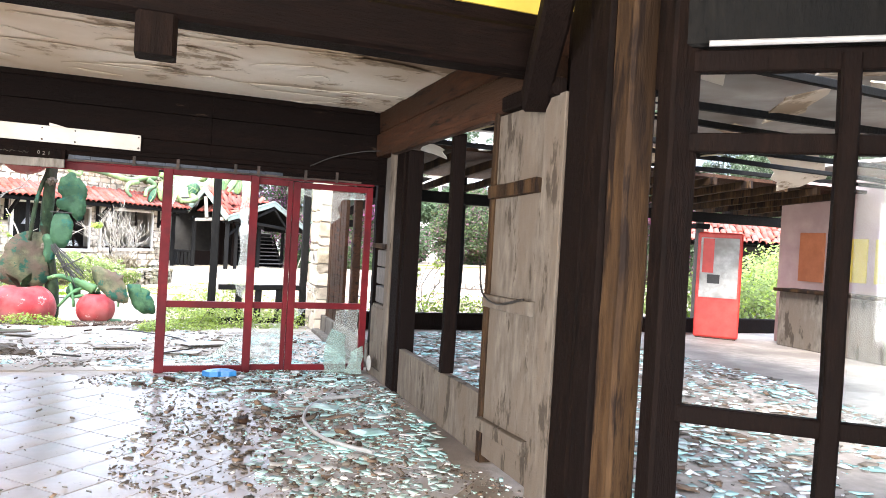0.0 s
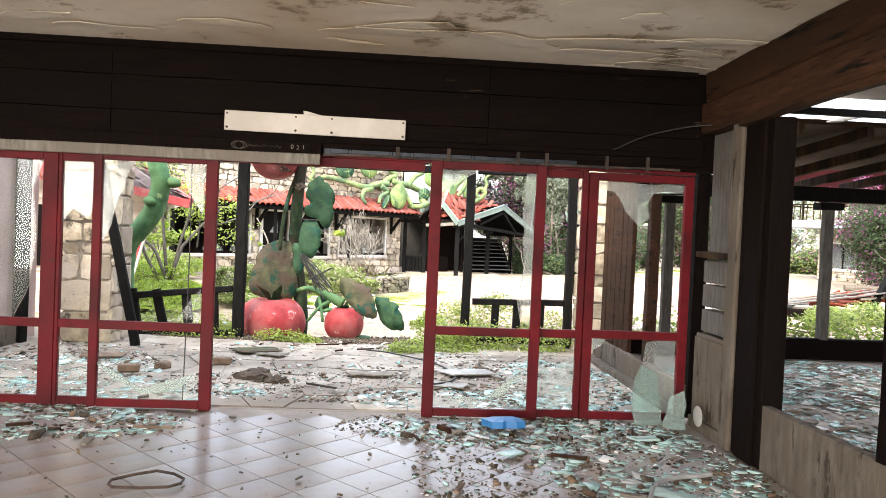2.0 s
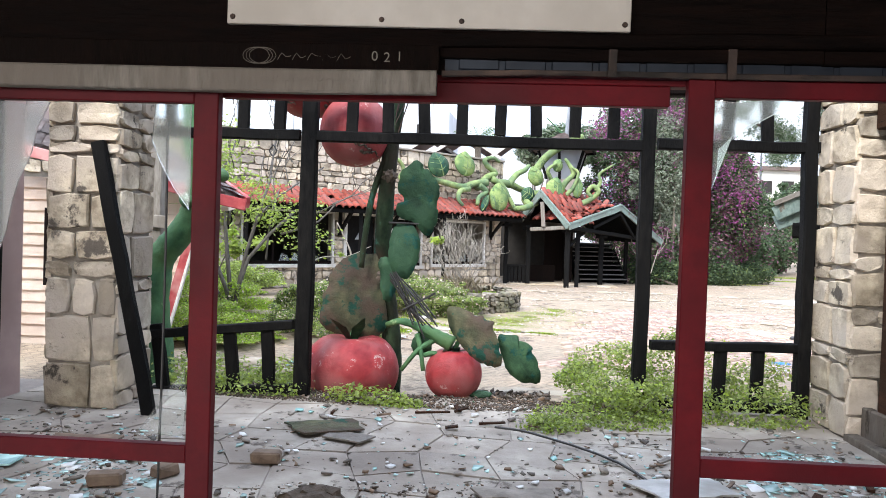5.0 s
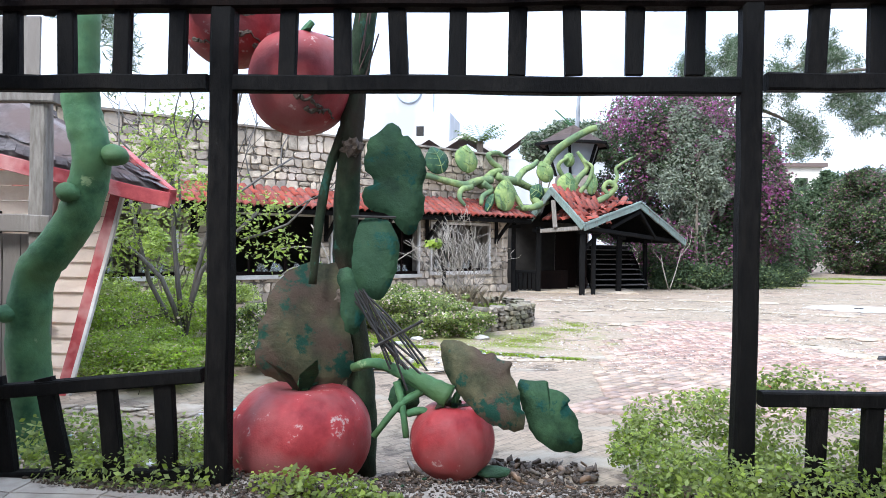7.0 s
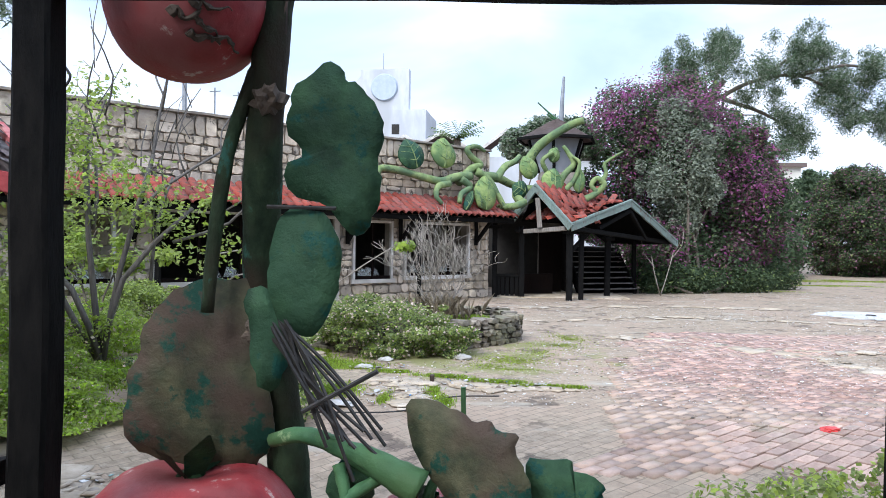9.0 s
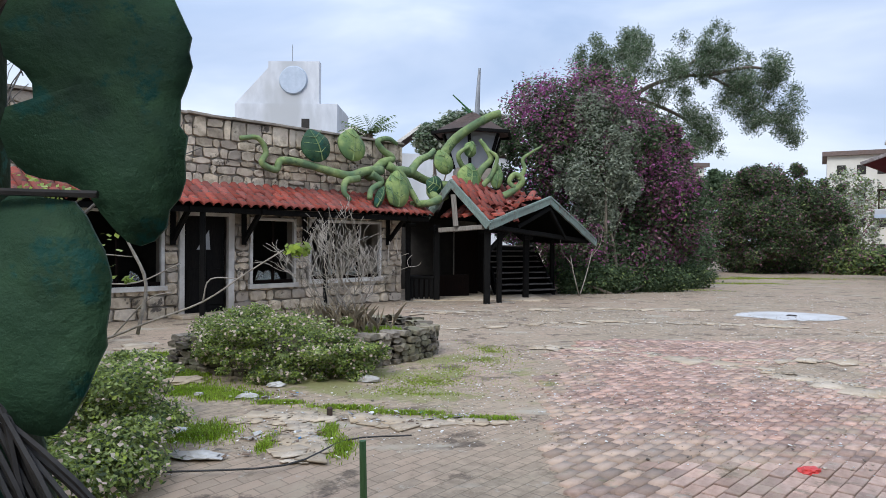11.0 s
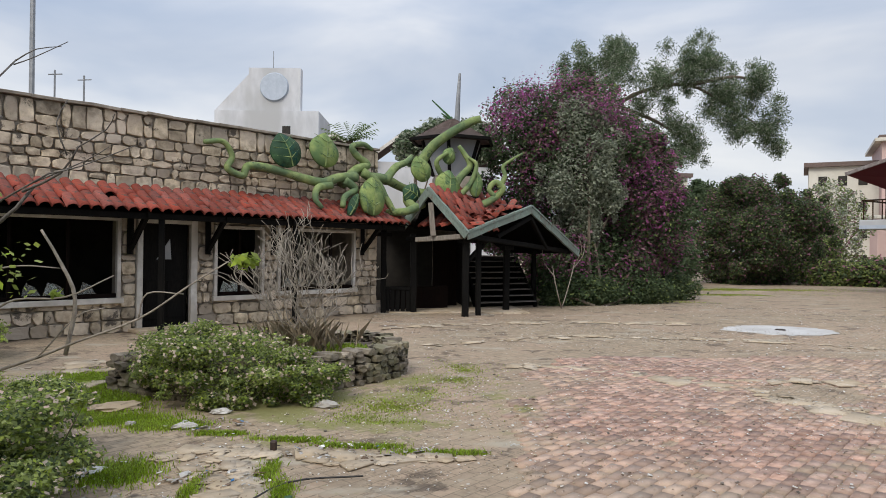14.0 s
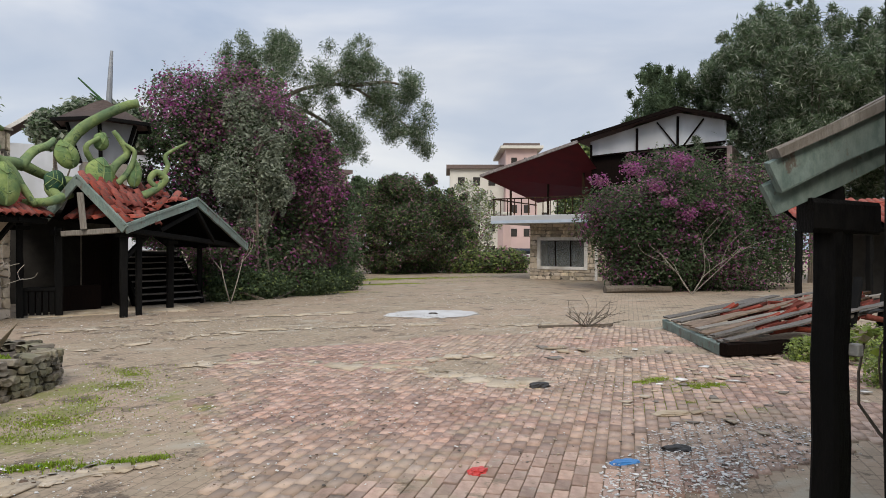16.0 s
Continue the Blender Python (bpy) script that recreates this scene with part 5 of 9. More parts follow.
# ---- floor coverings and debris in the hall and porch ----
def floor_tiles():
    s, gap = 0.31, 0.006
    bm = boxes((-s / 2 + gap / 2, s / 2 - gap / 2, -s / 2 + gap / 2, s / 2 - gap / 2, -0.006, 0.004), bev=0.0015)
    me = bpy.data.meshes.new("floor_tile")
    bm.to_mesh(me)
    bm.free()
    me.materials.append(FLOOR_TILE)
    rest = bmesh.new()
    rng = random.Random(3)
    c = math.cos(math.pi / 4)
    near = 0
    for i in range(-40, 60):
        for j in range(-40, 60):
            x, y = c * s * (i - j) + 0.05, c * s * (i + j) - 0.02
            if not (-5.0 < x < 3.55 and -4.5 < y < 8.12):
                continue
            m = pose(x, y, rng.uniform(-0.0012, 0.0012), 0, 0, 45)
            if -2.2 < x < 2.6 and 4.6 < y < 8.12 and near < 300:
                ob = new("tile", me)
                ob.parent = floor_hall
                ob.matrix_basis = m
                near += 1
            else:
                bmesh.ops.create_cube(rest, size=1, matrix=m @ Matrix.Diagonal((s - gap, s - gap, 0.010, 1)))
    part("tiling", rest, FLOOR_TILE, floor_hall, kind="stuff")


def flagstones():
    rng = random.Random(9)
    nx, ny = 15, 9
    gx = lambda i: -3.35 + i * 7.1 / nx
    gy = lambda j: 8.5 + j * 3.9 / ny
    pt = {(i, j): (gx(i) + (rng.uniform(-0.13, 0.13) if 0 < i < nx else 0), gy(j) + (rng.uniform(-0.1, 0.1) if 0 < j < ny else 0)) for i in range(nx + 1) for j in range(ny + 1)}
    for i in range(nx):
        for j in range(ny):
            q = [pt[i, j], pt[i + 1, j], pt[i + 1, j + 1], pt[i, j + 1]]
            mx, my = sum(p[0] for p in q) / 4, sum(p[1] for p in q) / 4
            bm = bmesh.new()
            h = rng.uniform(0.002, 0.012)
            lo = [bm.verts.new((mx + (x - mx) * 0.99, my + (y - my) * 0.99, -0.02)) for x, y in q]
            hi = [bm.verts.new((mx + (x - mx) * 0.972, my + (y - my) * 0.972, h + rng.uniform(-0.002, 0.002))) for x, y in q]
            for k in range(4):
                bm.faces.new((lo[k], lo[(k + 1) % 4], hi[(k + 1) % 4], hi[k]))
            bm.faces.new(hi)
            part("flagstone", bm, PORCH_STONE, floor_porch)


def debris(name, spots, count, size, mats, weights, label, seed, **kw):
    ob = chips(name, spots, count, size, mats, weights, None, "", seed, **kw)
    return tagged(ob, label, "debris", kind="stuff")


debris("broken_glass", [(3.0, 7.2, 0.75, 1.1), (3.1, 6.0, 0.65, 1.0), (2.4, 7.9, 1.3, 0.4), (2.9, 5.1, 0.7, 0.8), (-1.6, 7.9, 1.3, 0.45), (-2.6, 7.3, 1.2, 0.6), (-2.2, 9.6, 1.1, 1.0), (3.1, 9.8, 0.7, 1.4), (2.0, 8.9, 1.2, 0.4), (-1.2, 9.0, 1.3, 0.4)], 7500, 0.036, [GLASS_BIT, CHIP_WHITE], [6, 1], "broken greenish glass shards strewn on the floor", 21, tilt=0.09, thick=0.06)
debris("rubble", [(2.6, 7.0, 1.2, 1.5), (2.4, 5.5, 1.1, 1.2), (3.0, 4.2, 0.8, 1.0), (2.2, 8.0, 1.4, 0.5), (-1.7, 7.9, 1.4, 0.5), (-2.2, 9.8, 1.0, 1.2), (2.8, 9.8, 0.9, 1.3), (0.6, 9.4, 1.6, 0.7)], 13000, 0.014, [RUBBLE, WOODBIT, CHIP_WHITE, GLASS_BIT, SOIL], [4, 2.4, 1.0, 1.5, 4], "fine rubble and dirt strewn over the floor", 22, tilt=0.2, thick=0.25)
debris("dark_rubble", [(2.3, 7.85, 1.1, 0.3), (2.7, 6.9, 0.75, 0.8), (-1.7, 7.75, 1.2, 0.4), (2.6, 5.6, 0.7, 0.8)], 300, 0.032, [WOODBIT, SOIL, DARK_WOOD_Y, RUBBLE], [2, 5, 1, 4], "dark broken wood and earth piled along the doors", 39, tilt=0.2, thick=0.3)
debris("floor_grit", [(0.6, 6.4, 3.0, 2.0)], 420, 0.016, [RUBBLE, WOODBIT], [3, 1], "small dark crumbs on the floor tiles", 23, lift=0.004, thick=0.3)
debris("veranda_glass", [(6.5, 8.0, 2.6, 3.8), (5.2, 5.5, 1.2, 2.5), (6.6, 10.3, 2.2, 1.5)], 8000, 0.05, [GLASS_BIT, CHIP_WHITE, RUBBLE, WOODBIT], [5, 2, 2, 1.2], "broken glass and rubble covering the side room floor", 24, tilt=0.08, thick=0.06)
debris("porch_litter", [(-2.2, 10.4, 1.1, 1.3), (2.6, 10.6, 1.2, 1.5), (0.6, 11.0, 1.8, 1.2), (0.8, 9.2, 3.0, 0.6)], 1700, 0.024, [RUBBLE, WOODBIT, CHIP_WHITE, GLASS_BIT], [4, 2, 1.4, 2], "leaf litter, splinters and chips on the porch floor", 25, lift=0.008, tilt=0.15, thick=0.15)

debris("porch_soil", [(0.3, 12.22, 2.4, 0.24), (-0.6, 12.3, 1.0, 0.2), (1.4, 12.25, 0.9, 0.2)], 9000, 0.010, [SOIL, WOODBIT, RUBBLE, LEAF_DARK], [8, 3, 0.6, 0.2], "dark soil and splinters spilled over the porch edge", 29, lift=0.006, tilt=0.2, thick=0.4)


def slab_pieces():
    rng = random.Random(31)
    rows = [("pale_panel", 2.05, 10.15, 0.62, 0.40, 20, PAPER, "pale fallen ceiling panel lying on the porch"), ("pale_panel", 1.75, 9.5, 0.5, 0.22, -15, PAPER, "pale broken panel lying on the porch"),
            ("sheet_leaf", -0.42, 11.15, 0.55, 0.42, 30, LEAF_BROWN, "fallen faded green sheet leaf on the porch floor"), ("sheet_leaf", -0.20, 10.9, 0.38, 0.24, -20, GREY_WOOD, "broken grey sheet on the porch floor"),
            ("glass_sheet", 3.2, 7.75, 0.23, 0.13, 12, GLASS_BIT, "large greenish glass piece on rubble"), ("glass_sheet", 2.95, 6.55, 0.28, 0.17, -30, GLASS_BIT, "large greenish glass piece on rubble"), ("glass_sheet", 2.1, 7.3, 0.17, 0.11, 40, GLASS_BIT, "large greenish glass piece on rubble"),
            ("glass_sheet", -2.3, 10.0, 0.33, 0.22, 10, GLASS_BIT, "large greenish glass piece on the porch"), ("glass_sheet", 3.15, 5.7, 0.25, 0.19, 15, GLASS_BIT, "large greenish glass piece on rubble"),
            ("slate_piece", -2.0, 10.5, 0.5, 0.22, 5, WOODBIT, "dark broken board on the porch"), ("flat_board", 1.0, 9.9, 0.5, 0.2, 8, RUBBLE, "thin broken board on the porch")]
    for name, x, y, w, h, a, mat, label in rows:
        bm = bmesh.new()
        plate(bm, jagged([(-w / 2, -h / 2), (w / 2, -h / 2 * 0.8), (w / 2 * 0.9, h / 2), (-w / 2 * 0.8, h / 2 * 0.9)], 0.025, 0.1), 0.012, pose(x, y, 0.035, 90 + rng.uniform(-3, 3), 0, 0) @ pose(0, 0, 0, 0, a, 0), rng.uniform(-0.02, 0.02))
        single(name, bm, mat, label, "debris")
    # broken bricks
    for x, y, a, n in ((-1.42, 9.75, 20, 0.21), (-1.15, 9.95, 65, 0.16), (-0.62, 10.3, 5, 0.19)):
        t = boxes((-n / 2, n / 2, -0.05, 0.05, 0, 0.075), bev=0.012)
        for v in t.verts:
            v.co += Vector((noise.noise(v.co * 21 + Vector((x, y, 0))), noise.noise(v.co * 19), 0)) * 0.02
        bmesh.ops.transform(t, matrix=pose(x, y, 0.012, 0, 0, a), verts=t.verts)
        single("broken_brick", t, WOODBIT, "chipped brown brick lying among broken glass", "brick", "broken bricks")
    t = thing("leaning_post", (-1.93, 11.36, 0), "dark timber post leaning against the stone pillar", "post")
    part("timber", beams(((-1.93, 11.34, 0.0), (-2.44, 11.38, 2.23), 0.11, 0.07), worn=0.006), BLACK_WOOD, t)
    # soil heap
    for x, y, r in ((-0.15, 9.65, 0.2), (0.1, 9.5, 0.13)):
        bm = bmesh.new()
        bmesh.ops.create_icosphere(bm, subdivisions=3, radius=1)
        for v in bm.verts:
            v.co = Vector((x + v.co.x * r, y + v.co.y * r * 0.7, max(0.0, v.co.z * r * 0.45))) + Vector((noise.noise(v.co * 3), noise.noise(v.co * 3 + Vector((5, 0, 0))), 0)) * 0.05
            v.co.z += max(0, noise.noise(v.co * 14)) * 0.05
        single("soil_heap", bm, SOIL, "small heap of dark soil on the porch floor", "soil", "soil heaps")
    single("stick", beams(((0.42, 9.35, 0.03), (0.72, 9.15, 0.04), 0.018, 0.018)), WIRE, "thin dark stick on the porch floor", "stick")
    single("fallen_plank", beams(((1.0, 2.6, 0.03), (1.9, 3.3, 0.05), 0.09, 0.03)), WOODBIT, "splintered plank lying on the hall floor", "plank")
    bm = bmesh.new()
    plate(bm, jagged([(-0.16, -0.1), (0.16, -0.08), (0.14, 0.1), (-0.13, 0.09)], 0.02, 0.06), 0.05, pose(2.15, 7.98, 0.06, 84, 0, 10), -0.03)
    single("blue_bag", bm, BLUE, "crumpled bright blue plastic bag among broken glass", "bag")
    bm = bmesh.new()
    plate(bm, jagged([(-0.1, 0), (0.14, 0), (0.18, 0.42), (0.02, 0.5), (-0.08, 0.3)], 0.02, 0.1), 0.006, pose(3.38, 8.2, 0.02, -22, 0, 8))
    single("glass_sheet", bm, GLASS_SHEET, "tall glass piece leaning against the red frame", "debris")
    bm = bmesh.new()
    plate(bm, jagged([(-0.1, 0), (0.1, 0), (0.05, 0.33), (-0.06, 0.25)], 0.02, 0.1), 0.006, pose(3.58, 8.12, 0.02, -28, 0, -30))
    single("glass_sheet", bm, GLASS_SHEET, "tall glass piece leaning against the red frame", "debris")
    bm = bmesh.new()
    bmesh.ops.create_uvsphere(bm, u_segments=14, v_segments=8, radius=0.085, matrix=pose(3.72, 7.98, 0.16, 0, 0, 0) @ Matrix.Diagonal((0.2, 1, 1, 1)))
    single("white_plate", bm, PAPER, "round white plastic disc leaning on the cabinet", "plate")
    single("black_cable", tube(bmesh.new(), [(1.55, 9.3, 0.05), (1.9, 9.8, 0.03), (1.75, 10.6, 0.03), (1.2, 11.2, 0.04), (0.9, 11.3, 0.05)], 0.01, sides=5), WIRE, "black cable lying across the porch floor", "cable")
    for k in range(46):
        x, y = rng.choice([(2.6, 6.4), (2.3, 7.9), (-1.8, 7.9), (2.4, 10.2), (-1.9, 10.2), (0.4, 11.6)])
        x, y, a, n = x + rng.gauss(0, 0.55), y + rng.gauss(0, 0.28), rng.uniform(0, 3.14), rng.uniform(0.08, 0.35)
        if x > 3.5 or (8.15 < y < 8.6):
            continue
        single("splinter", beams(((x, y, 0.025), (x + n * math.cos(a), y + n * math.sin(a) * 0.5, 0.035), rng.uniform(0.015, 0.05), 0.018), seg=0.2), rng.choice([WOODBIT, GREY_WOOD, DARK_WOOD_Y]), "splintered piece of wood among the rubble", "wood scrap", "wood scraps")


slab_pieces()

# ---- giant tomato plant at the porch ----
def tomato(bm, c, rx, rz, lobes, seed):
    rng = random.Random(seed)
    ph = rng.uniform(0, 6)
    nu, nv = 48, 24
    rings = []
    for j in range(nv + 1):
        th = math.pi * j / nv
        ring = []
        for i in range(nu):
            a = math.tau * i / nu
            lob = 1 + 0.045 * abs(math.cos(a * lobes / 2 + ph)) * math.sin(th) ** 0.7
            r = math.sin(th) ** 0.85 * lob
            z = math.cos(th) - 0.22 * math.exp(-(th / 0.35) ** 2)
            ring.append(bm.verts.new((c[0] + rx * r * math.cos(a), c[1] + rx * r * math.sin(a), c[2] + rz * z)))
        rings.append(ring)
    for a, b in zip(rings, rings[1:]):
        for i in range(nu):
            bm.faces.new((a[i], b[i], b[(i + 1) % nu], a[(i + 1) % nu]))
    bmesh.ops.remove_doubles(bm, verts=bm.verts, dist=0.0005)
    return bm


def giant_tomato(c, rx, rz, lobes, seed, label, sepals=6, down=False):
    t = thing("giant_tomato", (c[0], c[1], c[2] - rz), label, "tomato sculpture", "giant tomatoes")
    part("fruit", tomato(bmesh.new(), c, rx, rz, lobes, seed), TOMATO, t, smooth=True)
    rng = random.Random(seed)
    top = c[2] + rz * 0.72
    for k in range(sepals):
        a = math.tau * k / sepals + rng.uniform(-0.2, 0.2)
        n = rx * rng.uniform(0.3, 0.85)
        d = Vector((math.cos(a), math.sin(a), 0))
        up = rng.choice([-0.2, 0.1, 0.4, 0.7]) * (1 if not down else 0.2)
        o = Vector((c[0], c[1], top + 0.03))
        bm = bmesh.new()
        pts = [o + d * 0.04, o + d * n * 0.5 + Vector((0, 0, up * n * 0.5 + 0.03)), o + d * n + Vector((0, 0, up * n + rng.uniform(-0.02, 0.05)))]
        side = Vector((-d.y, d.x, 0))
        w = rx * rng.uniform(0.10, 0.18)
        for s0, p0, p1, w0, w1 in ((0, pts[0], pts[1], w * 0.6, w), (1, pts[1], pts[2], w, 0.006)):
            v = [bm.verts.new(p0 - side * w0), bm.verts.new(p0 + side * w0), bm.verts.new(p1 + side * w1), bm.verts.new(p1 - side * w1)]
            bm.faces.new(v)
        bmesh.ops.solidify(bm, geom=bm.faces[:], thickness=0.014)
        part("sepal", bm, LEAF_DARK if k % 2 else LEAF_BROWN, t)
    part("stem", tube(bmesh.new(), [(c[0], c[1], top - 0.04), (c[0] + 0.02, c[1], top + 0.08), (c[0] + 0.07, c[1] + 0.02, top + 0.16)], rx * 0.11, rx * 0.07), STALK, t)
    # peeled and cracked skin
    for k in range(5 if down else 0):
        az, el = rng.uniform(-2.3, -0.8), rng.uniform(-0.75, 0.05) if down else rng.uniform(-0.2, 0.6)
        pts = []
        for q in range(7):
            az += rng.uniform(0.03, 0.13)
            el += rng.uniform(-0.09, 0.07)
            e = math.cos(el) ** 0.85
            pts.append((c[0] + rx * 1.055 * e * math.cos(az), c[1] + rx * 1.055 * e * math.sin(az), c[2] + rz * math.sin(el)))
        part("crack", tube(bmesh.new(), pts, 0.018 if down else 0.006, 0.004, 5, 2, 0.5), SOIL, t)
    return t


giant_tomato((-0.55, 12.86, 0.155), 0.475, 0.395, 10, 1, "large faded red fibreglass tomato resting on soil beside the porch")
giant_tomato((0.50, 12.80, 0.175), 0.275, 0.27, 9, 5, "smaller chipped red fibreglass tomato lying on rubble")
giant_tomato((-0.58, 12.85, 2.58), 0.345, 0.36, 9, 8, "cracked red fibreglass tomato hanging from the vine", down=True)
giant_tomato((-1.10, 12.98, 3.10), 0.37, 0.38, 9, 9, "red fibreglass tomato hanging high on the vine", down=True)


def sheet_leaf(bm, outline, y, tilt=0.0, bulge=0.012, teeth=0.018, lean=0.0):
    """A big thick sheet leaf given by its outline in x, z at depth y."""
    cx, cz = sum(p[0] for p in outline) / len(outline), sum(p[1] for p in outline) / len(outline)
    m = Matrix.Translation((cx, y, cz)) @ pose(0, 0, 0, lean, 0, tilt)
    rim = [(x - cx, z - cz) for x, z in outline]
    for _ in range(1):
        rim = [((p[0] * (1 - k) + q[0] * k), (p[1] * (1 - k) + q[1] * k)) for p, q in zip(rim, rim[1:] + rim[:1]) for k in (0.22, 0.78)]
    plate(bm, jagged(rim, teeth * 0.75, 0.035), 0.014, m, bulge * 1.3)
    for v in bm.verts:
        v.co.y += 0.035 * noise.noise(Vector((v.co.x * 3.0, y, v.co.z * 3.0)))
    for f in bm.faces:
        f.smooth = True
    return bm


def tomato_vine():
    t = thing("tomato_plant_sculpture", (-0.2, 12.85, 0), "giant green tomato plant sculpture with sheet leaves and bare wires", "plant sculpture")
    part("trunk", tube(bmesh.new(), [(-0.17, 13.14, -0.2), (-0.18, 13.12, 0.45), (-0.26, 13.09, 0.98), (-0.29, 13.02, 1.41), (-0.25, 12.9, 1.98), (-0.21, 12.92, 2.56), (-0.12, 12.95, 3.3)], 0.105, 0.075, 12, 6, 0.06), TRUNK_PAINT, t, smooth=True)
    part("side_stem", tube(bmesh.new(), [(-0.25, 12.9, 2.35), (-0.30, 12.86, 2.21), (-0.39, 12.83, 1.90), (-0.444, 12.82, 1.52), (-0.472, 12.82, 1.20)], 0.035, 0.028, 8, 4, 0.08), TRUNK_PAINT, t, smooth=True)
    part("branch", tube(bmesh.new(), [(-0.2, 12.9, 0.62), (-0.05, 12.82, 0.67), (0.11, 12.8, 0.63), (0.34, 12.8, 0.50), (0.46, 12.8, 0.45)], 0.032, 0.05, 8, 4, 0.1), STALK, t, smooth=True)
    part("pod", tube(bmesh.new(), [(0.08, 12.8, 0.63), (0.22, 12.78, 0.60), (0.36, 12.76, 0.53), (0.48, 12.74, 0.47)], 0.03, 0.085, 10, 4, 0.05), STALK, t, "light green swollen stem above the small tomato", smooth=True)
    for a, b in (((0.30, 12.78, 0.5), (-0.02, 12.7, 0.2)), ((0.2, 12.75, 0.35), (0.42, 12.72, 0.30)), ((0.12, 12.8, 0.55), (0.2, 12.7, 0.2))):
        part("side_stem", tube(bmesh.new(), [a, (Vector(a) + Vector(b)) / 2 + Vector((0, 0, 0.05)), b], 0.03, 0.022, 7, 4, 0.1), STALK, t, smooth=True)
    part("leaf", sheet_leaf(bmesh.new(), [(0.046, 2.312), (0.12, 2.27), (0.13, 2.21), (0.181, 2.217), (0.30, 2.05), (0.29, 1.99), (0.285, 1.683), (0.23, 1.56), (0.171, 1.537), (0.11, 1.60), (0.054, 1.681), (-0.121, 1.717), (-0.14, 1.86), (-0.06, 1.87), (-0.06, 1.93), (-0.132, 1.985), (-0.10, 2.19), (-0.03, 2.23)], 12.82), LEAF_DARK, t, "dark green sheet leaf with torn edges")
    part("leaf", sheet_leaf(bmesh.new(), [(-0.139, 1.66), (0.0, 1.65), (0.054, 1.642), (0.126, 1.50), (0.118, 1.38), (0.079, 1.221), (0.03, 1.13), (-0.008, 1.097), (-0.10, 1.12), (-0.17, 1.20), (-0.2, 1.35), (-0.19, 1.5)], 12.80), LEAF_DARK, t, "dark green sheet leaf")
    part("leaf", sheet_leaf(bmesh.new(), [(-0.611, 1.319), (-0.516, 1.351), (-0.42, 1.33), (-0.329, 1.351), (-0.26, 1.181), (-0.243, 0.886), (-0.207, 0.702), (-0.22, 0.563), (-0.324, 0.436), (-0.48, 0.393), (-0.643, 0.404), (-0.726, 0.489), (-0.877, 0.542), (-0.931, 0.691), (-0.888, 0.819), (-0.899, 0.893), (-0.824, 0.989), (-0.835, 1.096), (-0.75, 1.223)], 12.97, bulge=0.015), LEAF_BROWN, t, "faded olive brown sheet leaf behind the large tomato")
    part("leaf", sheet_leaf(bmesh.new(), [(-0.30, 1.30), (-0.2, 1.33), (-0.12, 1.2), (-0.10, 1.0), (-0.16, 0.85), (-0.26, 0.9)], 12.80, 15), LEAF_DARK, t)
    part("leaf", sheet_leaf(bmesh.new(), [(0.401, 0.843), (0.52, 0.85), (0.66, 0.80), (0.70, 0.76), (0.77, 0.78), (0.80, 0.73), (0.90, 0.725), (0.87, 0.66), (0.93, 0.55), (1.002, 0.30), (0.892, 0.26), (0.687, 0.347), (0.55, 0.48), (0.47, 0.58), (0.42, 0.70)], 12.72, -8, 0.015, lean=-6), LEAF_BROWN, t, "faded grey brown sheet leaf")
    part("leaf", sheet_leaf(bmesh.new(), [(0.929, 0.585), (1.03, 0.57), (1.145, 0.572), (1.13, 0.52), (1.23, 0.50), (1.30, 0.44), (1.27, 0.41), (1.34, 0.33), (1.382, 0.18), (1.37, 0.08), (1.183, 0.09), (1.029, 0.2), (0.95, 0.42)], 12.88, 8, 0.015, lean=-4), LEAF_DARK, t, "dark green sheet leaf leaning on rubble")
    part("leaf", sheet_leaf(bmesh.new(), [(0.62, 0.02), (0.78, 0.05), (0.90, 0.02), (0.86, -0.05), (0.70, -0.06)], 12.72, 0, 0.01, lean=-60), LEAF_DARK, t)
    part("leaf", sheet_leaf(bmesh.new(), [(0.04, 0.45), (0.16, 0.62), (0.24, 0.5), (0.28, 0.36), (0.1, 0.32)], 12.85, 20), LEAF_DARK, t)
    rng = random.Random(6)
    for k in range(13):
        a = Vector((-0.16 + rng.uniform(-0.06, 0.06), 12.8, 1.16 + rng.uniform(-0.05, 0.05)))
        b = Vector((0.22 + rng.uniform(-0.14, 0.12), 12.72 + rng.uniform(-0.1, 0.1), 0.62 + rng.uniform(-0.1, 0.12)))
        part("wire", tube(bmesh.new(), [a, (a + b) / 2 + Vector((rng.uniform(-0.05, 0.05), 0, rng.uniform(-0.06, 0.06))), b], 0.008, sides=5, n=3), WIRE, t, "bare rusty armature wire")
    for k in range(7):
        a = Vector((-0.20 + rng.uniform(-0.03, 0.05), 12.88, 2.35 + rng.uniform(-0.1, 0.1)))
        b = a + Vector((rng.uniform(-0.02, 0.16), rng.uniform(-0.06, 0.04), rng.uniform(0.5, 0.95)))
        part("wire", tube(bmesh.new(), [a, (a + b) / 2 + Vector((rng.uniform(-0.06, 0.06), 0, 0)), b], 0.006, sides=5, n=3), STEEL, t)
    part("rod", tube(bmesh.new(), [(-0.02, 12.7, 0.80), (0.3, 12.68, 0.98)], 0.011, sides=6, n=1), WIRE, t)
    part("rod", tube(bmesh.new(), [(-0.2, 12.78, 1.665), (0.1, 12.78, 1.66)], 0.009, sides=6, n=1), WIRE, t)
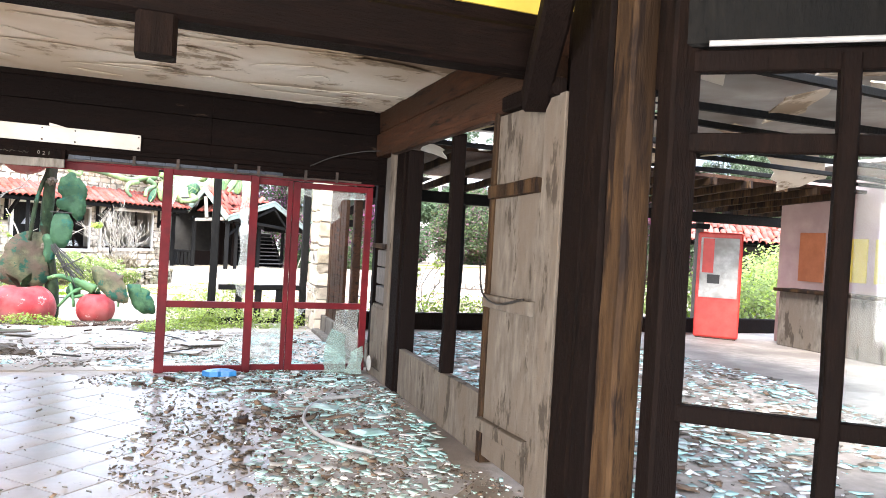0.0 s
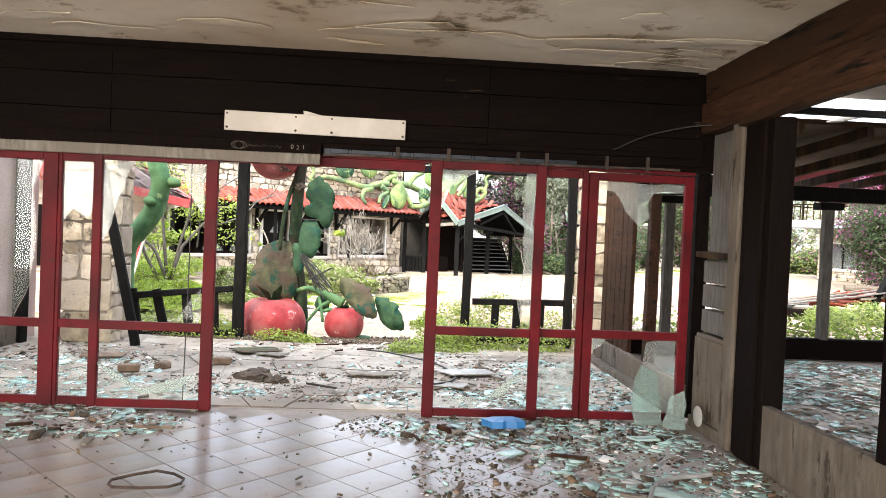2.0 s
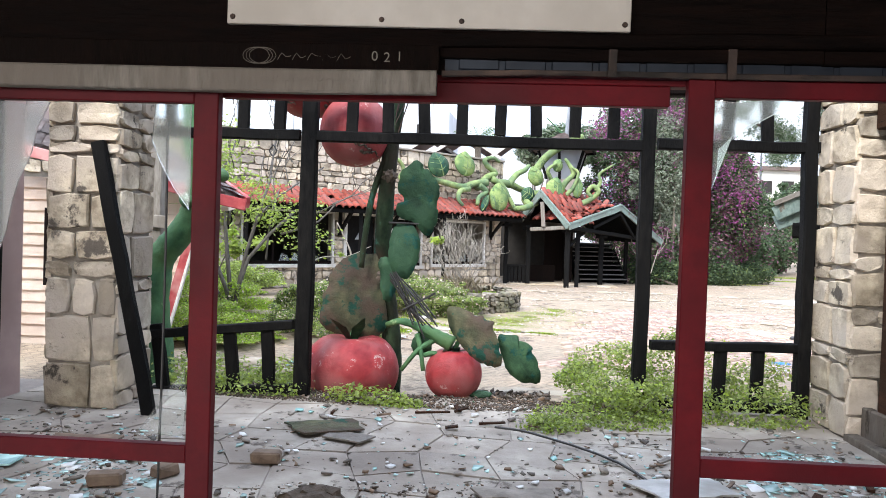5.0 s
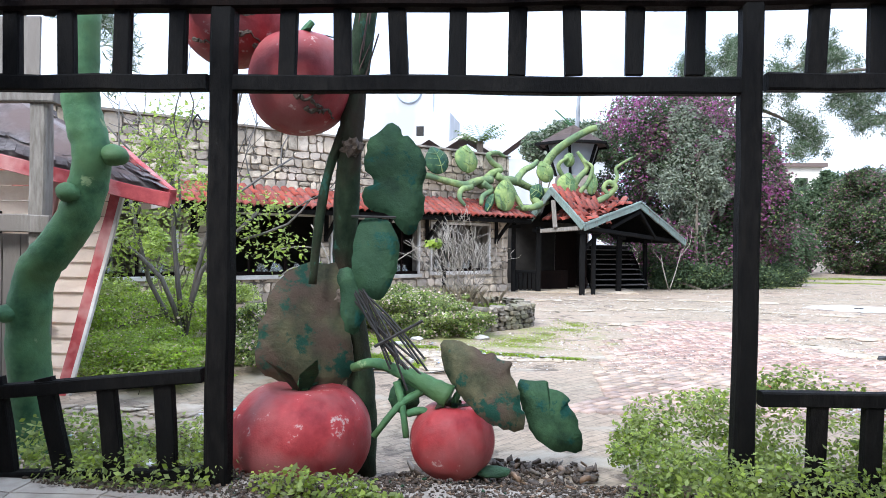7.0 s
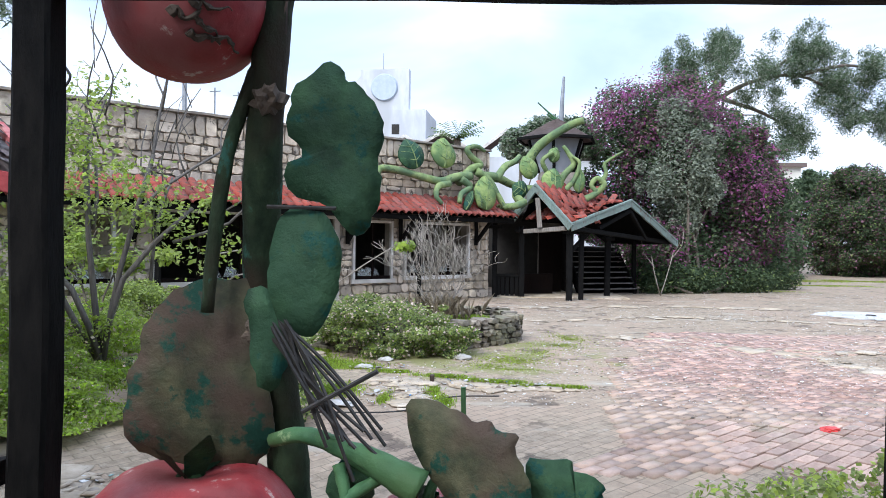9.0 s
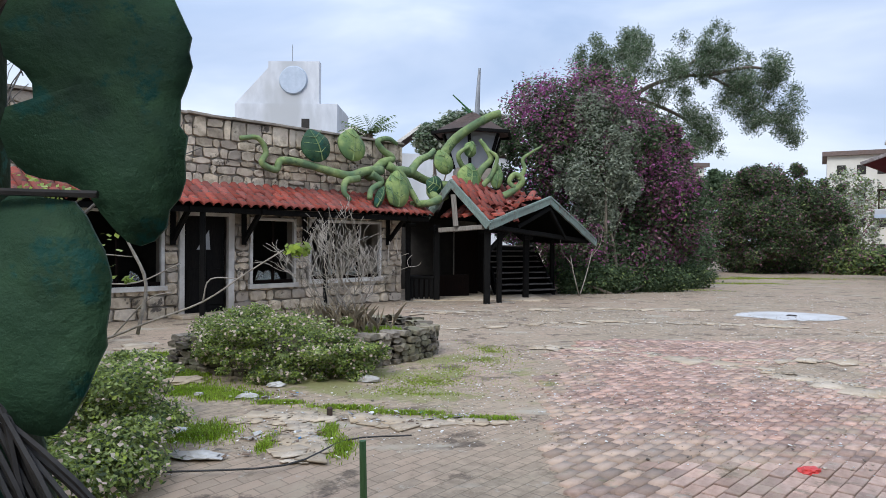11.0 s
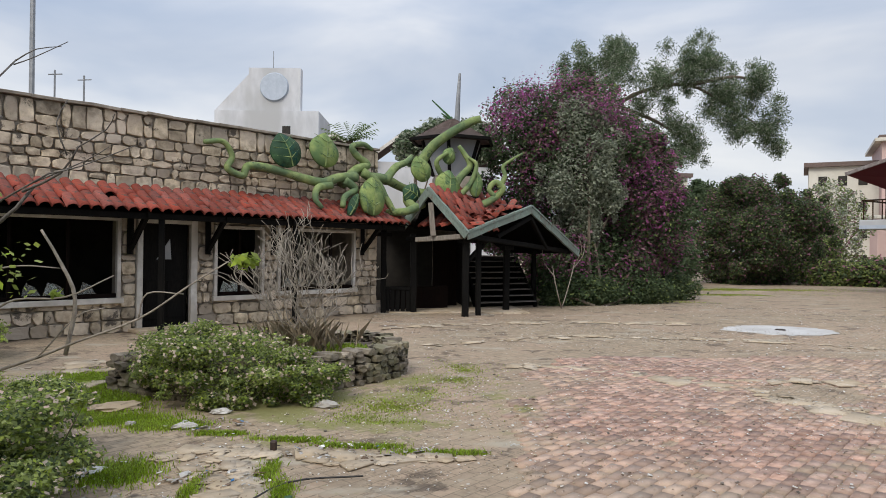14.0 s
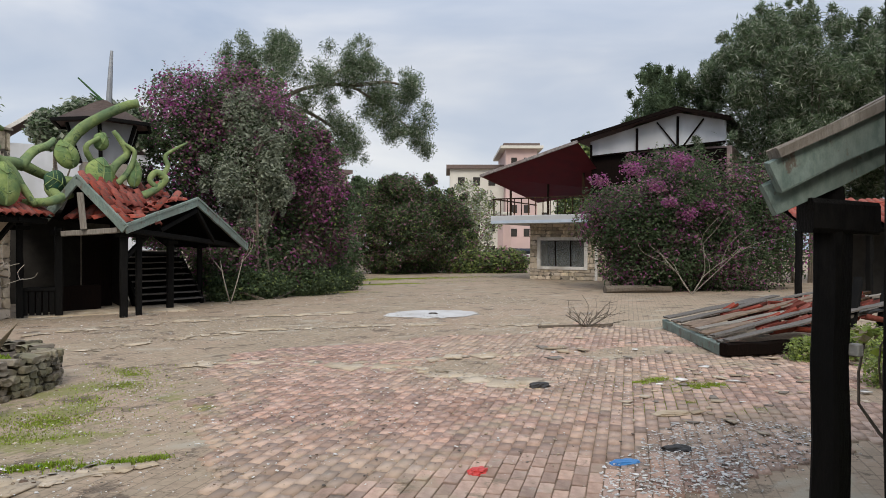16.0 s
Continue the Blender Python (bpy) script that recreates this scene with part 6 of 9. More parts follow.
    for k in range(2):
        bm = bmesh.new()
        bmesh.ops.create_icosphere(bm, subdivisions=3, radius=0.075)
        for v in bm.verts:
            v.co = Vector((-0.22 - 0.02 * k, 12.86, 2.14 if k == 0 else 1.12)) + v.co * (1 + 0.5 * noise.noise(v.co * 30))
        part("frayed_knot", bm, SOIL, t)


tomato_vine()


def beanstalk():
    t = thing("beanstalk_sculpture", (-2.77, 13.2, -0.2), "thick green plaster beanstalk sculpture winding up beside the porch", "plant sculpture")
    part("stalk", tube(bmesh.new(), [(-2.80, 13.4, -0.3), (-2.84, 13.4, 0.19), (-2.89, 13.4, 0.60), (-2.88, 13.4, 0.95), (-2.82, 13.4, 1.22), (-2.66, 13.4, 1.42), (-2.50, 13.4, 1.65), (-2.41, 13.4, 1.90), (-2.38, 13.4, 2.15), (-2.44, 13.4, 2.40), (-2.48, 13.4, 2.65), (-2.47, 13.4, 3.3)], 0.165, 0.135, 16, 5, 0.045), STALK, t, smooth=True)
    for x, y, z, r in ((-2.19, 13.38, 2.14, 0.095), (-2.49, 13.26, 1.84, 0.085), (-2.98, 13.27, 0.90, 0.08)):
        bm = bmesh.new()
        bmesh.ops.create_icosphere(bm, subdivisions=3, radius=r)
        for v in bm.verts:
            v.co = Vector((x, y, z)) + Vector((v.co.x * 1.15, v.co.y, v.co.z * 0.9)) * (1 + 0.25 * noise.noise(v.co * 9))
        part("knob", bm, STALK, t, smooth=True)


beanstalk()


def grey_lean_to():
    t = thing("timber_lean_to", (-3.3, 13.9, 0), "weathered grey timber post and plank frame by the beanstalk", "timber frame")
    part("post", beams(((-3.12, 13.9, -0.15), (-3.12, 13.9, 2.72), 0.15, 0.13), worn=0.006), GREY_WOOD, t)
    part("head_plank", beams(((-3.9, 13.85, 2.70), (-2.95, 13.85, 2.68), 0.12, 0.10), worn=0.006), GREY_WOOD, t)
    part("plank", beams(((-4.0, 13.82, 1.62), (-2.98, 13.82, 1.60), 0.06, 0.15), worn=0.006), GREY_WOOD, t)
    for k in range(5):
        part("board", beams(((-3.24 - 0.17 * k, 13.95, -0.15), (-3.24 - 0.17 * k, 13.95, 1.52), 0.16, 0.025), worn=0.004), GREY_WOOD, t)
    for k in range(3):
        part("board", beams(((-3.26 - 0.19 * k, 13.95, 2.74), (-3.26 - 0.19 * k, 13.95, 3.4), 0.18, 0.025), worn=0.004), GREY_WOOD, t)
    part("rope_loop", tube(bmesh.new(), [(-1.75, 13.9, 2.55), (-1.79, 13.9, 2.48), (-1.75, 13.9, 2.42), (-1.71, 13.9, 2.48), (-1.75, 13.9, 2.55)], 0.008, sides=5), WIRE, t)


grey_lean_to()


def crooked_cottage():
    t = thing("crooked_cottage", (-4.4, 15.6, 0), "small crooked storybook cottage with cream clapboards and red trim", "cottage")
    y = 15.0
    for k in range(15):
        z0 = -0.15 + k * 0.155
        z1 = z0 + 0.15
        xr0, xr1 = -3.60 + 0.29 * z0, -3.60 + 0.29 * z1
        bm = bmesh.new()
        v = [(-6.4, y - 0.01, z0), (xr0, y - 0.01, z0), (xr1, y + 0.03, z1), (-6.4, y + 0.03, z1)]
        q = [bm.verts.new(p) for p in v]
        bm.faces.new(q)
        bmesh.ops.solidify(bm, geom=bm.faces[:], thickness=-0.02)
        part("clapboard", bm, CREAM, t)
    part("wall", boxes((-6.4, -5.0, 15.08, 17.6, -0.15, 2.1)), CREAM, t)
    part("corner_trim", beams(((-3.60, 14.97, -0.2), (-2.99, 14.97, 2.05), 0.13, 0.06)), RED_TRIM, t)
    part("corner_trim", beams(((-3.53, 14.95, -0.2), (-2.93, 14.95, 2.0), 0.04, 0.04)), WHITE_FRAME, t)
    part("trim", beams(((-4.05, 14.96, 0.35), (-3.62, 14.96, 2.2), 0.10, 0.05)), RED_TRIM, t)
    part("sill", beams(((-4.2, 14.93, 0.62), (-3.72, 14.93, 0.60), 0.07, 0.06)), RED_TRIM, t)
    part("window", boxes((-5.2, -4.25, 14.96, 14.985, 0.7, 1.75)), DARK_WOOD, t)
    # roof slope facing the porch, sagging to its end
    E0, E1 = Vector((-2.27, 14.55, 1.87)), Vector((-6.40, 14.55, 2.75))
    R0, R1 = Vector((-3.51, 15.90, 2.45)), Vector((-6.60, 16.14, 4.13))
    bm = bmesh.new()
    q = [bm.verts.new(p) for p in (E0, R0, R1, E1)]
    bm.faces.new(q)
    bmesh.ops.solidify(bm, geom=bm.faces[:], thickness=0.05)
    part("roof", bm, SHINGLE, t)
    part("fascia", beams((E0 + Vector((0, -0.03, -0.02)), E1 + Vector((0, -0.03, -0.02)), 0.05, 0.14), worn=0.006), RED_TRIM, t)
    part("barge_board", beams((E0 + Vector((0.02, 0, 0.01)), R0 + Vector((0.02, 0, 0.03)), 0.06, 0.14), worn=0.006), RED_TRIM, t)
    part("soffit", beams((E0 + Vector((-0.4, 0.3, -0.06)), E0 + Vector((-0.4, 0.75, 0.0)), 0.1, 0.06)), CREAM, t)
    rng = random.Random(12)
    n = (R0 - E0).cross(E1 - E0).normalized()
    if n.z < 0:
        n = -n
    for r in range(6):
        f0, f1 = r / 6, (r + 1.35) / 6
        u = 0.0
        while u < 1.0:
            w = rng.uniform(0.02, 0.035)
            if rng.random() > 0.08:
                a, b, c, d = [E0.lerp(E1, uu).lerp(R0.lerp(R1, uu), min(ff, 1.0)) for uu, ff in ((u, f0), (u + w * 0.93, f0 + rng.uniform(-0.02, 0.02)), (u + w * 0.93, f1), (u, f1))]
                bm = bmesh.new()
                lift0, lift1 = rng.uniform(0.08, 0.12), rng.uniform(0.055, 0.07)
                q = [bm.verts.new(p + n * h) for p, h in ((a, lift0), (b, lift0 + rng.uniform(-0.01, 0.02)), (c, lift1), (d, lift1))]
                bm.faces.new(q)
                bmesh.ops.solidify(bm, geom=bm.faces[:], thickness=0.016)
                part("shingle", bm, SHINGLE, t)
            u += w


crooked_cottage()

# ---- stone house with tiled awning ----
FACADE = pose(1.28, 29.72, 0, 0, 0, 42.4)


def fpt(s, f, z):
    """A point of the house front: s metres along it from its right end, f metres out in front, z up."""
    return FACADE @ Vector((s, -f, z))


def fbox(s0, s1, f0, f1, z0, z1, bev=0.0):
    bm = boxes((s0, s1, -f1, -f0, z0, z1), bev=bev)
    bmesh.ops.transform(bm, matrix=FACADE, verts=bm.verts)
    return bm


def clay_tile_mesh(name, r=0.105, length=0.40, taper=0.86):
    """One barrel roof tile along +y, rounded over x."""
    bm = bmesh.new()
    n = 7
    rows = []
    for yy, k in ((0, 1.0), (length, taper)):
        for t in (0, 0.016):
            rows.append([bm.verts.new(((r * k - t) * math.cos(math.pi * i / (n - 1)), yy, (r * k - t) * math.sin(math.pi * i / (n - 1)) * 0.8)) for i in range(n)])
    for i in range(n - 1):
        bm.faces.new((rows[0][i], rows[0][i + 1], rows[2][i + 1], rows[2][i]))
        bm.faces.new((rows[1][i + 1], rows[1][i], rows[3][i], rows[3][i + 1]))
        bm.faces.new((rows[0][i + 1], rows[0][i], rows[1][i], rows[1][i + 1]))
    bm.normal_update()
    me = bpy.data.meshes.new(name)
    bm.to_mesh(me)
    bm.free()
    me.materials.append(ROOF_TILE)
    me.polygons.foreach_set("use_smooth", [True] * len(me.polygons))
    return me


TILE = clay_tile_mesh("clay_tile")


def lay_tiles(parent, o, along, up, length, height, rng, limit, step=0.205, pitch=0.30, miss=0.0, jitter=0.012, skew=2.0):
    """Rows of barrel tiles on a slope: o is the low corner, along the eave, up the slope."""
    along, up = Vector(along).normalized(), Vector(up).normalized()
    n = along.cross(up).normalized()
    base = Matrix((along, up, n)).transposed().to_4x4()
    made = 0
    rows = max(1, round(height / pitch))
    for r in range(rows):
        for k in range(int(length / step)):
            if rng.random() < miss or made >= limit:
                continue
            p = Vector(o) + along * (step * (k + 0.5) + rng.uniform(-jitter, jitter)) + up * (pitch * r - 0.05 + rng.uniform(-jitter, jitter) * 1.5) + n * (0.012 + 0.006 * (rows - r) / rows + rng.uniform(0, jitter))
            ob = new("roof_tile", TILE)
            ob.parent = parent
            if parent.parent is None:
                ob.matrix_parent_inverse = parent.matrix_basis.inverted()
            ob.matrix_basis = Matrix.Translation(p) @ base @ pose(0, 0, 0, rng.uniform(-1.5, 1.5) * skew + 2, 0, rng.uniform(-1, 1) * skew)
            made += 1
    return made


def masonry(parent, s0, s1, z0, z1, holes, seed, limit, near, place, depth=0.06, hmin=0.2, hmax=0.42, wmin=0.2, wmax=0.62, jit=0.028):
    """Uneven coursed stones over a wall; those in the near stretch are parts, the rest one part of kind stuff."""
    rng = random.Random(seed)
    rest = bmesh.new()
    count = 0
    z = z0
    while z < z1 - 0.03:
        h = min(rng.uniform(hmin, hmax), z1 - z)
        if z1 - z - h < 0.1:
            h = z1 - z
        s = s0
        while s < s1 - 0.02:
            w = min(rng.uniform(wmin, wmax), s1 - s)
            if s1 - s - w < 0.12:
                w = s1 - s
            spans = [(s, s + w, z, z + h)]
            for a, b, c, d in holes:
                nxt = []
                for p0, p1, q0, q1 in spans:
                    if p1 <= a or p0 >= b or q1 <= c or q0 >= d:
                        nxt.append((p0, p1, q0, q1))
                        continue
                    if p0 < a:
                        nxt.append((p0, a, q0, q1))
                    if p1 > b:
                        nxt.append((b, p1, q0, q1))
                    if q0 < c:
                        nxt.append((max(p0, a), min(p1, b), q0, c))
                    if q1 > d:
                        nxt.append((max(p0, a), min(p1, b), d, q1))
                spans = nxt
            if rng.random() < 0.3 and h > 0.24 and len(spans) == 1:
                p0, p1, q0, q1 = spans[0]
                m = q0 + (q1 - q0) * rng.uniform(0.35, 0.65)
                spans = [(p0, p1, q0, m), (p0, p1, m, q1)]
            for p0, p1, q0, q1 in spans:
                if p1 - p0 < 0.06 or q1 - q0 < 0.05:
                    continue
                bm = stone_bm(p0, p1, q0, q1, depth, rng, 0.004, jit)
                bmesh.ops.transform(bm, matrix=place, verts=bm.verts)
                if count < limit and near[0] < p0 < near[1]:
                    part("stone", bm, STONE, parent)
                    count += 1
                else:
                    me = bpy.data.meshes.new("tmp_stone")
                    bm.to_mesh(me)
                    bm.free()
                    rest.from_mesh(me)
                    bpy.data.meshes.remove(me)
            s += w
        z += h
    part("stonework", rest, STONE_ISL, parent, kind="stuff")


def wooden_bracket(parent, s):
    part("bracket", beams((fpt(s, 0.06, 1.45), fpt(s, 0.06, 2.2), 0.10, 0.10), worn=0.005), BLACK_WOOD, parent)
    part("bracket", beams((fpt(s, 0.08, 1.55), fpt(s, 0.66, 2.12), 0.09, 0.09), worn=0.005), BLACK_WOOD, parent)
    part("bracket", beams((fpt(s, 0.02, 2.17), fpt(s, 0.82, 2.15), 0.09, 0.09), worn=0.005), BLACK_WOOD, parent)


def stone_house():
    t = thing("stone_house", fpt(-5, 0, 0), "abandoned stone house with red tiled awning and broken windows", "house")
    holes = [(-14.0, -12.6, 0.62, 2.05), (-11.6, -9.9, 0.62, 2.05), (-9.2, -6.45, 0.60, 2.13), (-6.15, -4.95, 0.0, 2.13), (-4.55, -3.35, 0.55, 2.05), (-3.0, -0.74, 0.60, 2.05)]
    # mortar wall with true openings
    cuts = sorted(holes)
    rows, s = [], -15.0
    for a, b, c, d in cuts:
        rows.append((s, a, 0.062, 0.35, -0.1, 4.08))
        if c > 0.05:
            rows.append((a, b, 0.062, 0.35, -0.1, c))
        rows.append((a, b, 0.062, 0.35, d, 4.08))
        s = b
    rows.append((s, -0.02, 0.062, 0.35, -0.1, 4.08))
    for row in rows:
        bm = boxes(row)
        bmesh.ops.transform(bm, matrix=FACADE, verts=bm.verts)
        part("wall", bm, MORTAR, t)
    part("side_wall", fbox(-0.3, -0.0, -5.0, -0.06, -0.1, 3.9), MORTAR, t)
    # Room behind the openings is coloured near-black to stand for its shade.
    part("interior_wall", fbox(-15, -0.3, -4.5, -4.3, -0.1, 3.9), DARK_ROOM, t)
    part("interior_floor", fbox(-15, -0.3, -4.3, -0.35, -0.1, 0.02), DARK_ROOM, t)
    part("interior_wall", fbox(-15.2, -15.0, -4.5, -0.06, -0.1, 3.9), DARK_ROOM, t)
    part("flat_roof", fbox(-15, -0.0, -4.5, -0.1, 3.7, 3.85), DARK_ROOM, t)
    for k in range(30):
        s = -15 + 0.5 * k
        bm = beam(bmesh.new(), fpt(s, -0.14, 4.10 + random.uniform(-0.008, 0.008)), fpt(s + 0.495, -0.14, 4.10 + random.uniform(-0.008, 0.008)), 0.42, 0.055, worn=0.006)
        part("coping_stone", bm, MORTAR, t, "dark weathered coping along the parapet")
    # windows
    for a, b, c, d in holes:
        if c < 0.1:
            continue
        w = tagged(new("window"), "broken window with a chipped white frame")
        w.parent = t
        w.matrix_parent_inverse = t.matrix_basis.inverted()
        fw = 0.07
        part("frame", fbox(a, a + fw, -0.06, 0.035, c, d, 0.008), WHITE_FRAME, w)
        part("frame", fbox(b - fw, b, -0.06, 0.035, c, d, 0.008), WHITE_FRAME, w)
        part("frame", fbox(a + fw, b - fw, -0.057, 0.032, d - fw, d, 0.008), WHITE_FRAME, w)
        part("sill", fbox(a - 0.04, b + 0.04, -0.06, 0.08, c - 0.05, c + 0.05, 0.01), WHITE_FRAME, w)
        n = max(2, round((b - a) / 0.9))
        for k in range(1, n):
            x = a + (b - a) * k / n
            part("mullion", fbox(x - 0.03, x + 0.03, -0.05, 0.0, c + 0.05, d - fw), DARK_WOOD, w)
        part("back_rail", fbox(a + fw, b - fw, -0.045, -0.01, c + 0.05, c + 0.13), DARK_WOOD, w)
        rng = random.Random(int(-a * 10))
        for k in range(5):
            x = rng.uniform(a + 0.1, b - 0.25)
            bm = plate(bmesh.new(), jagged([(0, 0), (0.3, 0), (0.22, 0.15), (0.08, 0.22)], 0.02, 0.1), 0.006, FACADE @ Matrix.Translation((x, 0.03, c + 0.13)))
            g = part("broken_pane", bm, GLASS_DUSTY, w)
            g.visible_shadow = False
    # door
    d = tagged(new("door"), "dark boarded door in a white frame")
    d.parent = t
    d.matrix_parent_inverse = t.matrix_basis.inverted()
    part("frame", fbox(-6.15, -6.04, -0.06, 0.04, 0.0, 2.13, 0.008), WHITE_FRAME, d)
    part("frame", fbox(-5.07, -4.93, -0.06, 0.04, 0.0, 2.13, 0.008), WHITE_FRAME, d)
    part("frame", fbox(-6.04, -5.07, -0.057, 0.037, 2.04, 2.13, 0.008), WHITE_FRAME, d)
    part("door_leaf", fbox(-6.0, -5.1, -0.14, -0.10, 0.05, 2.02, 0.006), BLACK_WOOD, d)
    for x in (-5.95, -5.50):
        part("door_panel", fbox(x, x + 0.36, -0.10, -0.085, 0.2, 0.95, 0.01), BLACK_WOOD, d)
    bm = bmesh.new()
    plate(bm, [(-5.72, 1.35), (-5.42, 1.35), (-5.45, 1.75)], 0.01, FACADE @ Matrix.Translation((0, 0.092, 0)))
    part("notice", bm, GREY_METAL, d, "torn triangular notice")
    part("step", fbox(-6.3, -4.8, 0.0, 0.45, 0.0, 0.07, 0.01), CONCRETE, d)
    # awning timber
    part("eave_beam", beams((fpt(-13.5, 0.74, 2.16), fpt(0.2, 0.74, 2.12), 0.09, 0.12), worn=0.006), BLACK_WOOD, t)
    o = fpt(-13.5, 0.80, 2.20)
    bm = bmesh.new()
    q = [bm.verts.new(p) for p in (fpt(-13.5, 0.82, 2.2), fpt(0.3, 0.82, 2.19), fpt(0.3, 0.02, 2.63), fpt(-13.5, 0.02, 2.66))]
    bm.faces.new(q)
    bmesh.ops.solidify(bm, geom=bm.faces[:], thickness=0.04)
    part("awning_deck", bm, BLACK_WOOD, t)
    for s in (-12.3, -9.6, -6.3, -4.72, -3.15, -0.55):
        wooden_bracket(t, s)
    for s in (-9.35, -6.02, -3.05):
        part("post", beams((fpt(s, 0.7, -0.05), fpt(s, 0.7, 2.1), 0.10, 0.10), worn=0.005), BLACK_WOOD, t)
    up = (fpt(0, 0.0, 2.65) - fpt(0, 0.82, 2.2))
    lay_tiles(t, fpt(-13.5, 0.86, 2.215), fpt(1, 0, 0) - fpt(0, 0, 0), up, 13.8, 0.93, random.Random(17), 340, miss=0.01)
    # stones, nearest stretch singly
    masonry(t, -15, -0.0, 0.0, 2.15, holes, 41, 190, (-9.5, 0.1), FACADE, hmin=0.16, hmax=0.36, wmin=0.16, wmax=0.5, jit=0.045)
    masonry(t, -15, -0.0, 2.62, 4.07, [], 42, 110, (-5.5, 0.1), FACADE, hmin=0.14, hmax=0.38, wmin=0.15, wmax=0.46, jit=0.042)
    masonry(t, 0.0, 4.6, 0.0, 3.9, [], 43, 0, (0, 0), FACADE @ pose(0, 0, 0, 0, 0, 90))
    # wing turning the corner
    wing = pose(*fpt(-9.75, 0.02, 0), 0, 0, -24)
    wl = 7.0
    bm = boxes((-wl, 0.0, 0.05, 0.3, -0.1, 3.72))
    bmesh.ops.transform(bm, matrix=wing, verts=bm.verts)
    part("wing_wall", bm, MORTAR, t)
    masonry(t, -wl, 0, 0.0, 3.7, [(-3.4, -2.5, 0.6, 1.9)], 44, 0, (0, 0), wing)
    # Flat near-black panel stands for the dark window opening.
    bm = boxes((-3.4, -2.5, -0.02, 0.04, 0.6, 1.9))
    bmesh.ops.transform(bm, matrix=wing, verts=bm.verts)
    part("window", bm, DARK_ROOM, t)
    bm = boxes((-3.5, -3.4, -0.05, 0.04, 0.55, 1.95), (-2.5, -2.4, -0.05, 0.04, 0.55, 1.95), (-3.4, -2.5, -0.05, 0.04, 0.5, 0.6))
    bmesh.ops.transform(bm, matrix=wing, verts=bm.verts)
    part("window_frame", bm, WHITE_FRAME, t)
    return t


stone_house()


# ---- entrance canopy with two gables ----
def canopy():
    t = thing("entrance_canopy", (3.6, 29.8, 0), "timber entrance canopy with two gables and broken red tiles", "canopy")
    V, P1, E1 = Vector((3.35, 28.2, 1.95)), Vector((2.50, 28.95, 3.03)), Vector((1.90, 29.65, 2.15))
    P2, E2 = Vector((5.2, 29.62, 2.67)), Vector((7.07, 31.65, 1.55))
    u, b = Vector((0.738, 0.675, 0)), Vector((-0.675, 0.738, 0))
    def board(a, c, w=0.06, h=0.20, mat=GREY_GREEN):
        part("barge_board", beams((a, c, w, h), worn=0.008), mat, t, "greyed green barge board")
        off = Vector((0, 0, 0.09))
        part("edge_strip", beams((a + off, c + off, w * 1.5, 0.06), worn=0.006), mat, t)
    board(E1, P1)
    board(P1, V)
    board(V, P2)
    board(P2, E2)
    # roof decks
    def deck(*pts):
        bm = bmesh.new()
        bm.faces.new([bm.verts.new(p) for p in pts])
        bmesh.ops.solidify(bm, geom=bm.faces[:], thickness=0.05)
        bmesh.ops.recalc_face_normals(bm, faces=bm.faces)
        part("roof_deck", bm, BLACK_WOOD, t)
    X = P1 + u * 2.6 + Vector((0, 0, 0.0))
    deck(V, X, P1)
    deck(V, P2, P2 + b * 2.5 + Vector((0, 0, 0.2)), X)
    deck(P1, X, X + b * 1.2 - Vector((0, 0, 0.9)), E1 + u * 0.4)
    deck(P2, E2, E2 + b * 2.6, P2 + b * 2.6)
    rng = random.Random(23)
    lay_tiles(t, V + (P1 - V) * 0.06 + Vector((0, 0, 0.05)), u, (P1 - V), 1.25, 1.35, rng, 60, miss=0.06, jitter=0.03, skew=8)
    lay_tiles(t, V + (P1 - V) * 0.5 + u * 1.2 + Vector((0, 0, 0.1)), u, (P1 - V), 1.3, 0.7, rng, 30, miss=0.15, jitter=0.05, skew=14)
    lay_tiles(t, V + b * 1.9 + (P2 - V) * 0.1 + Vector((0, 0, 0.12)), -b, (P2 - V), 1.9, 2.0, rng, 80, miss=0.25, jitter=0.06, skew=18)
    # posts and ties
    def post(x, y, z, w=0.16):
        p = part("post", beams(((x, y, 0), (x, y, z), w, w), worn=0.008), BLACK_WOOD, t)
        part("capital", beams(((x - 0.14, y - 0.1, z - 0.12), (x + 0.14, y + 0.1, z - 0.12), 0.2, 0.1)), BLACK_WOOD, p)
    post(3.38, 28.65, 1.95)
    post(3.75, 28.98, 1.95, 0.13)
    post(2.2, 29.7, 2.0)
    post(1.45, 29.72, 2.1, 0.14)
    post(4.75, 30.5, 1.8)
    post(6.0, 32.6, 1.7, 0.13)
    part("tie_beam", beams((E1 + Vector((0.35, -0.25, -0.3)), V + Vector((-0.1, 0.25, -0.02)), 0.12, 0.12)), GREY_WOOD, t, "weathered grey tie beam")
    part("king_post", beams(((2.62, 28.92, 1.95), (2.55, 28.95, 2.75), 0.13, 0.10)), GREY_WOOD, t)
    part("tie_beam", beams((V + Vector((0.1, 0.2, -0.02)), E2 + Vector((-0.3, -0.1, 0.05)), 0.12, 0.12)), BLACK_WOOD, t)
    part("brace", beams((V + u * 1.2 + Vector((0, 0.1, 0.0)), P2 + Vector((0, 0.1, -0.2)), 0.09, 0.10)), BLACK_WOOD, t)
    part("brace", beams((E2 + Vector((-1.2, -1.0, 0.15)), P2 + Vector((0, 0.1, -0.2)), 0.09, 0.10)), BLACK_WOOD, t)
    part("brace", beams(((3.4, 28.7, 1.3), (4.0, 29.25, 1.85), 0.09, 0.09)), BLACK_WOOD, t)
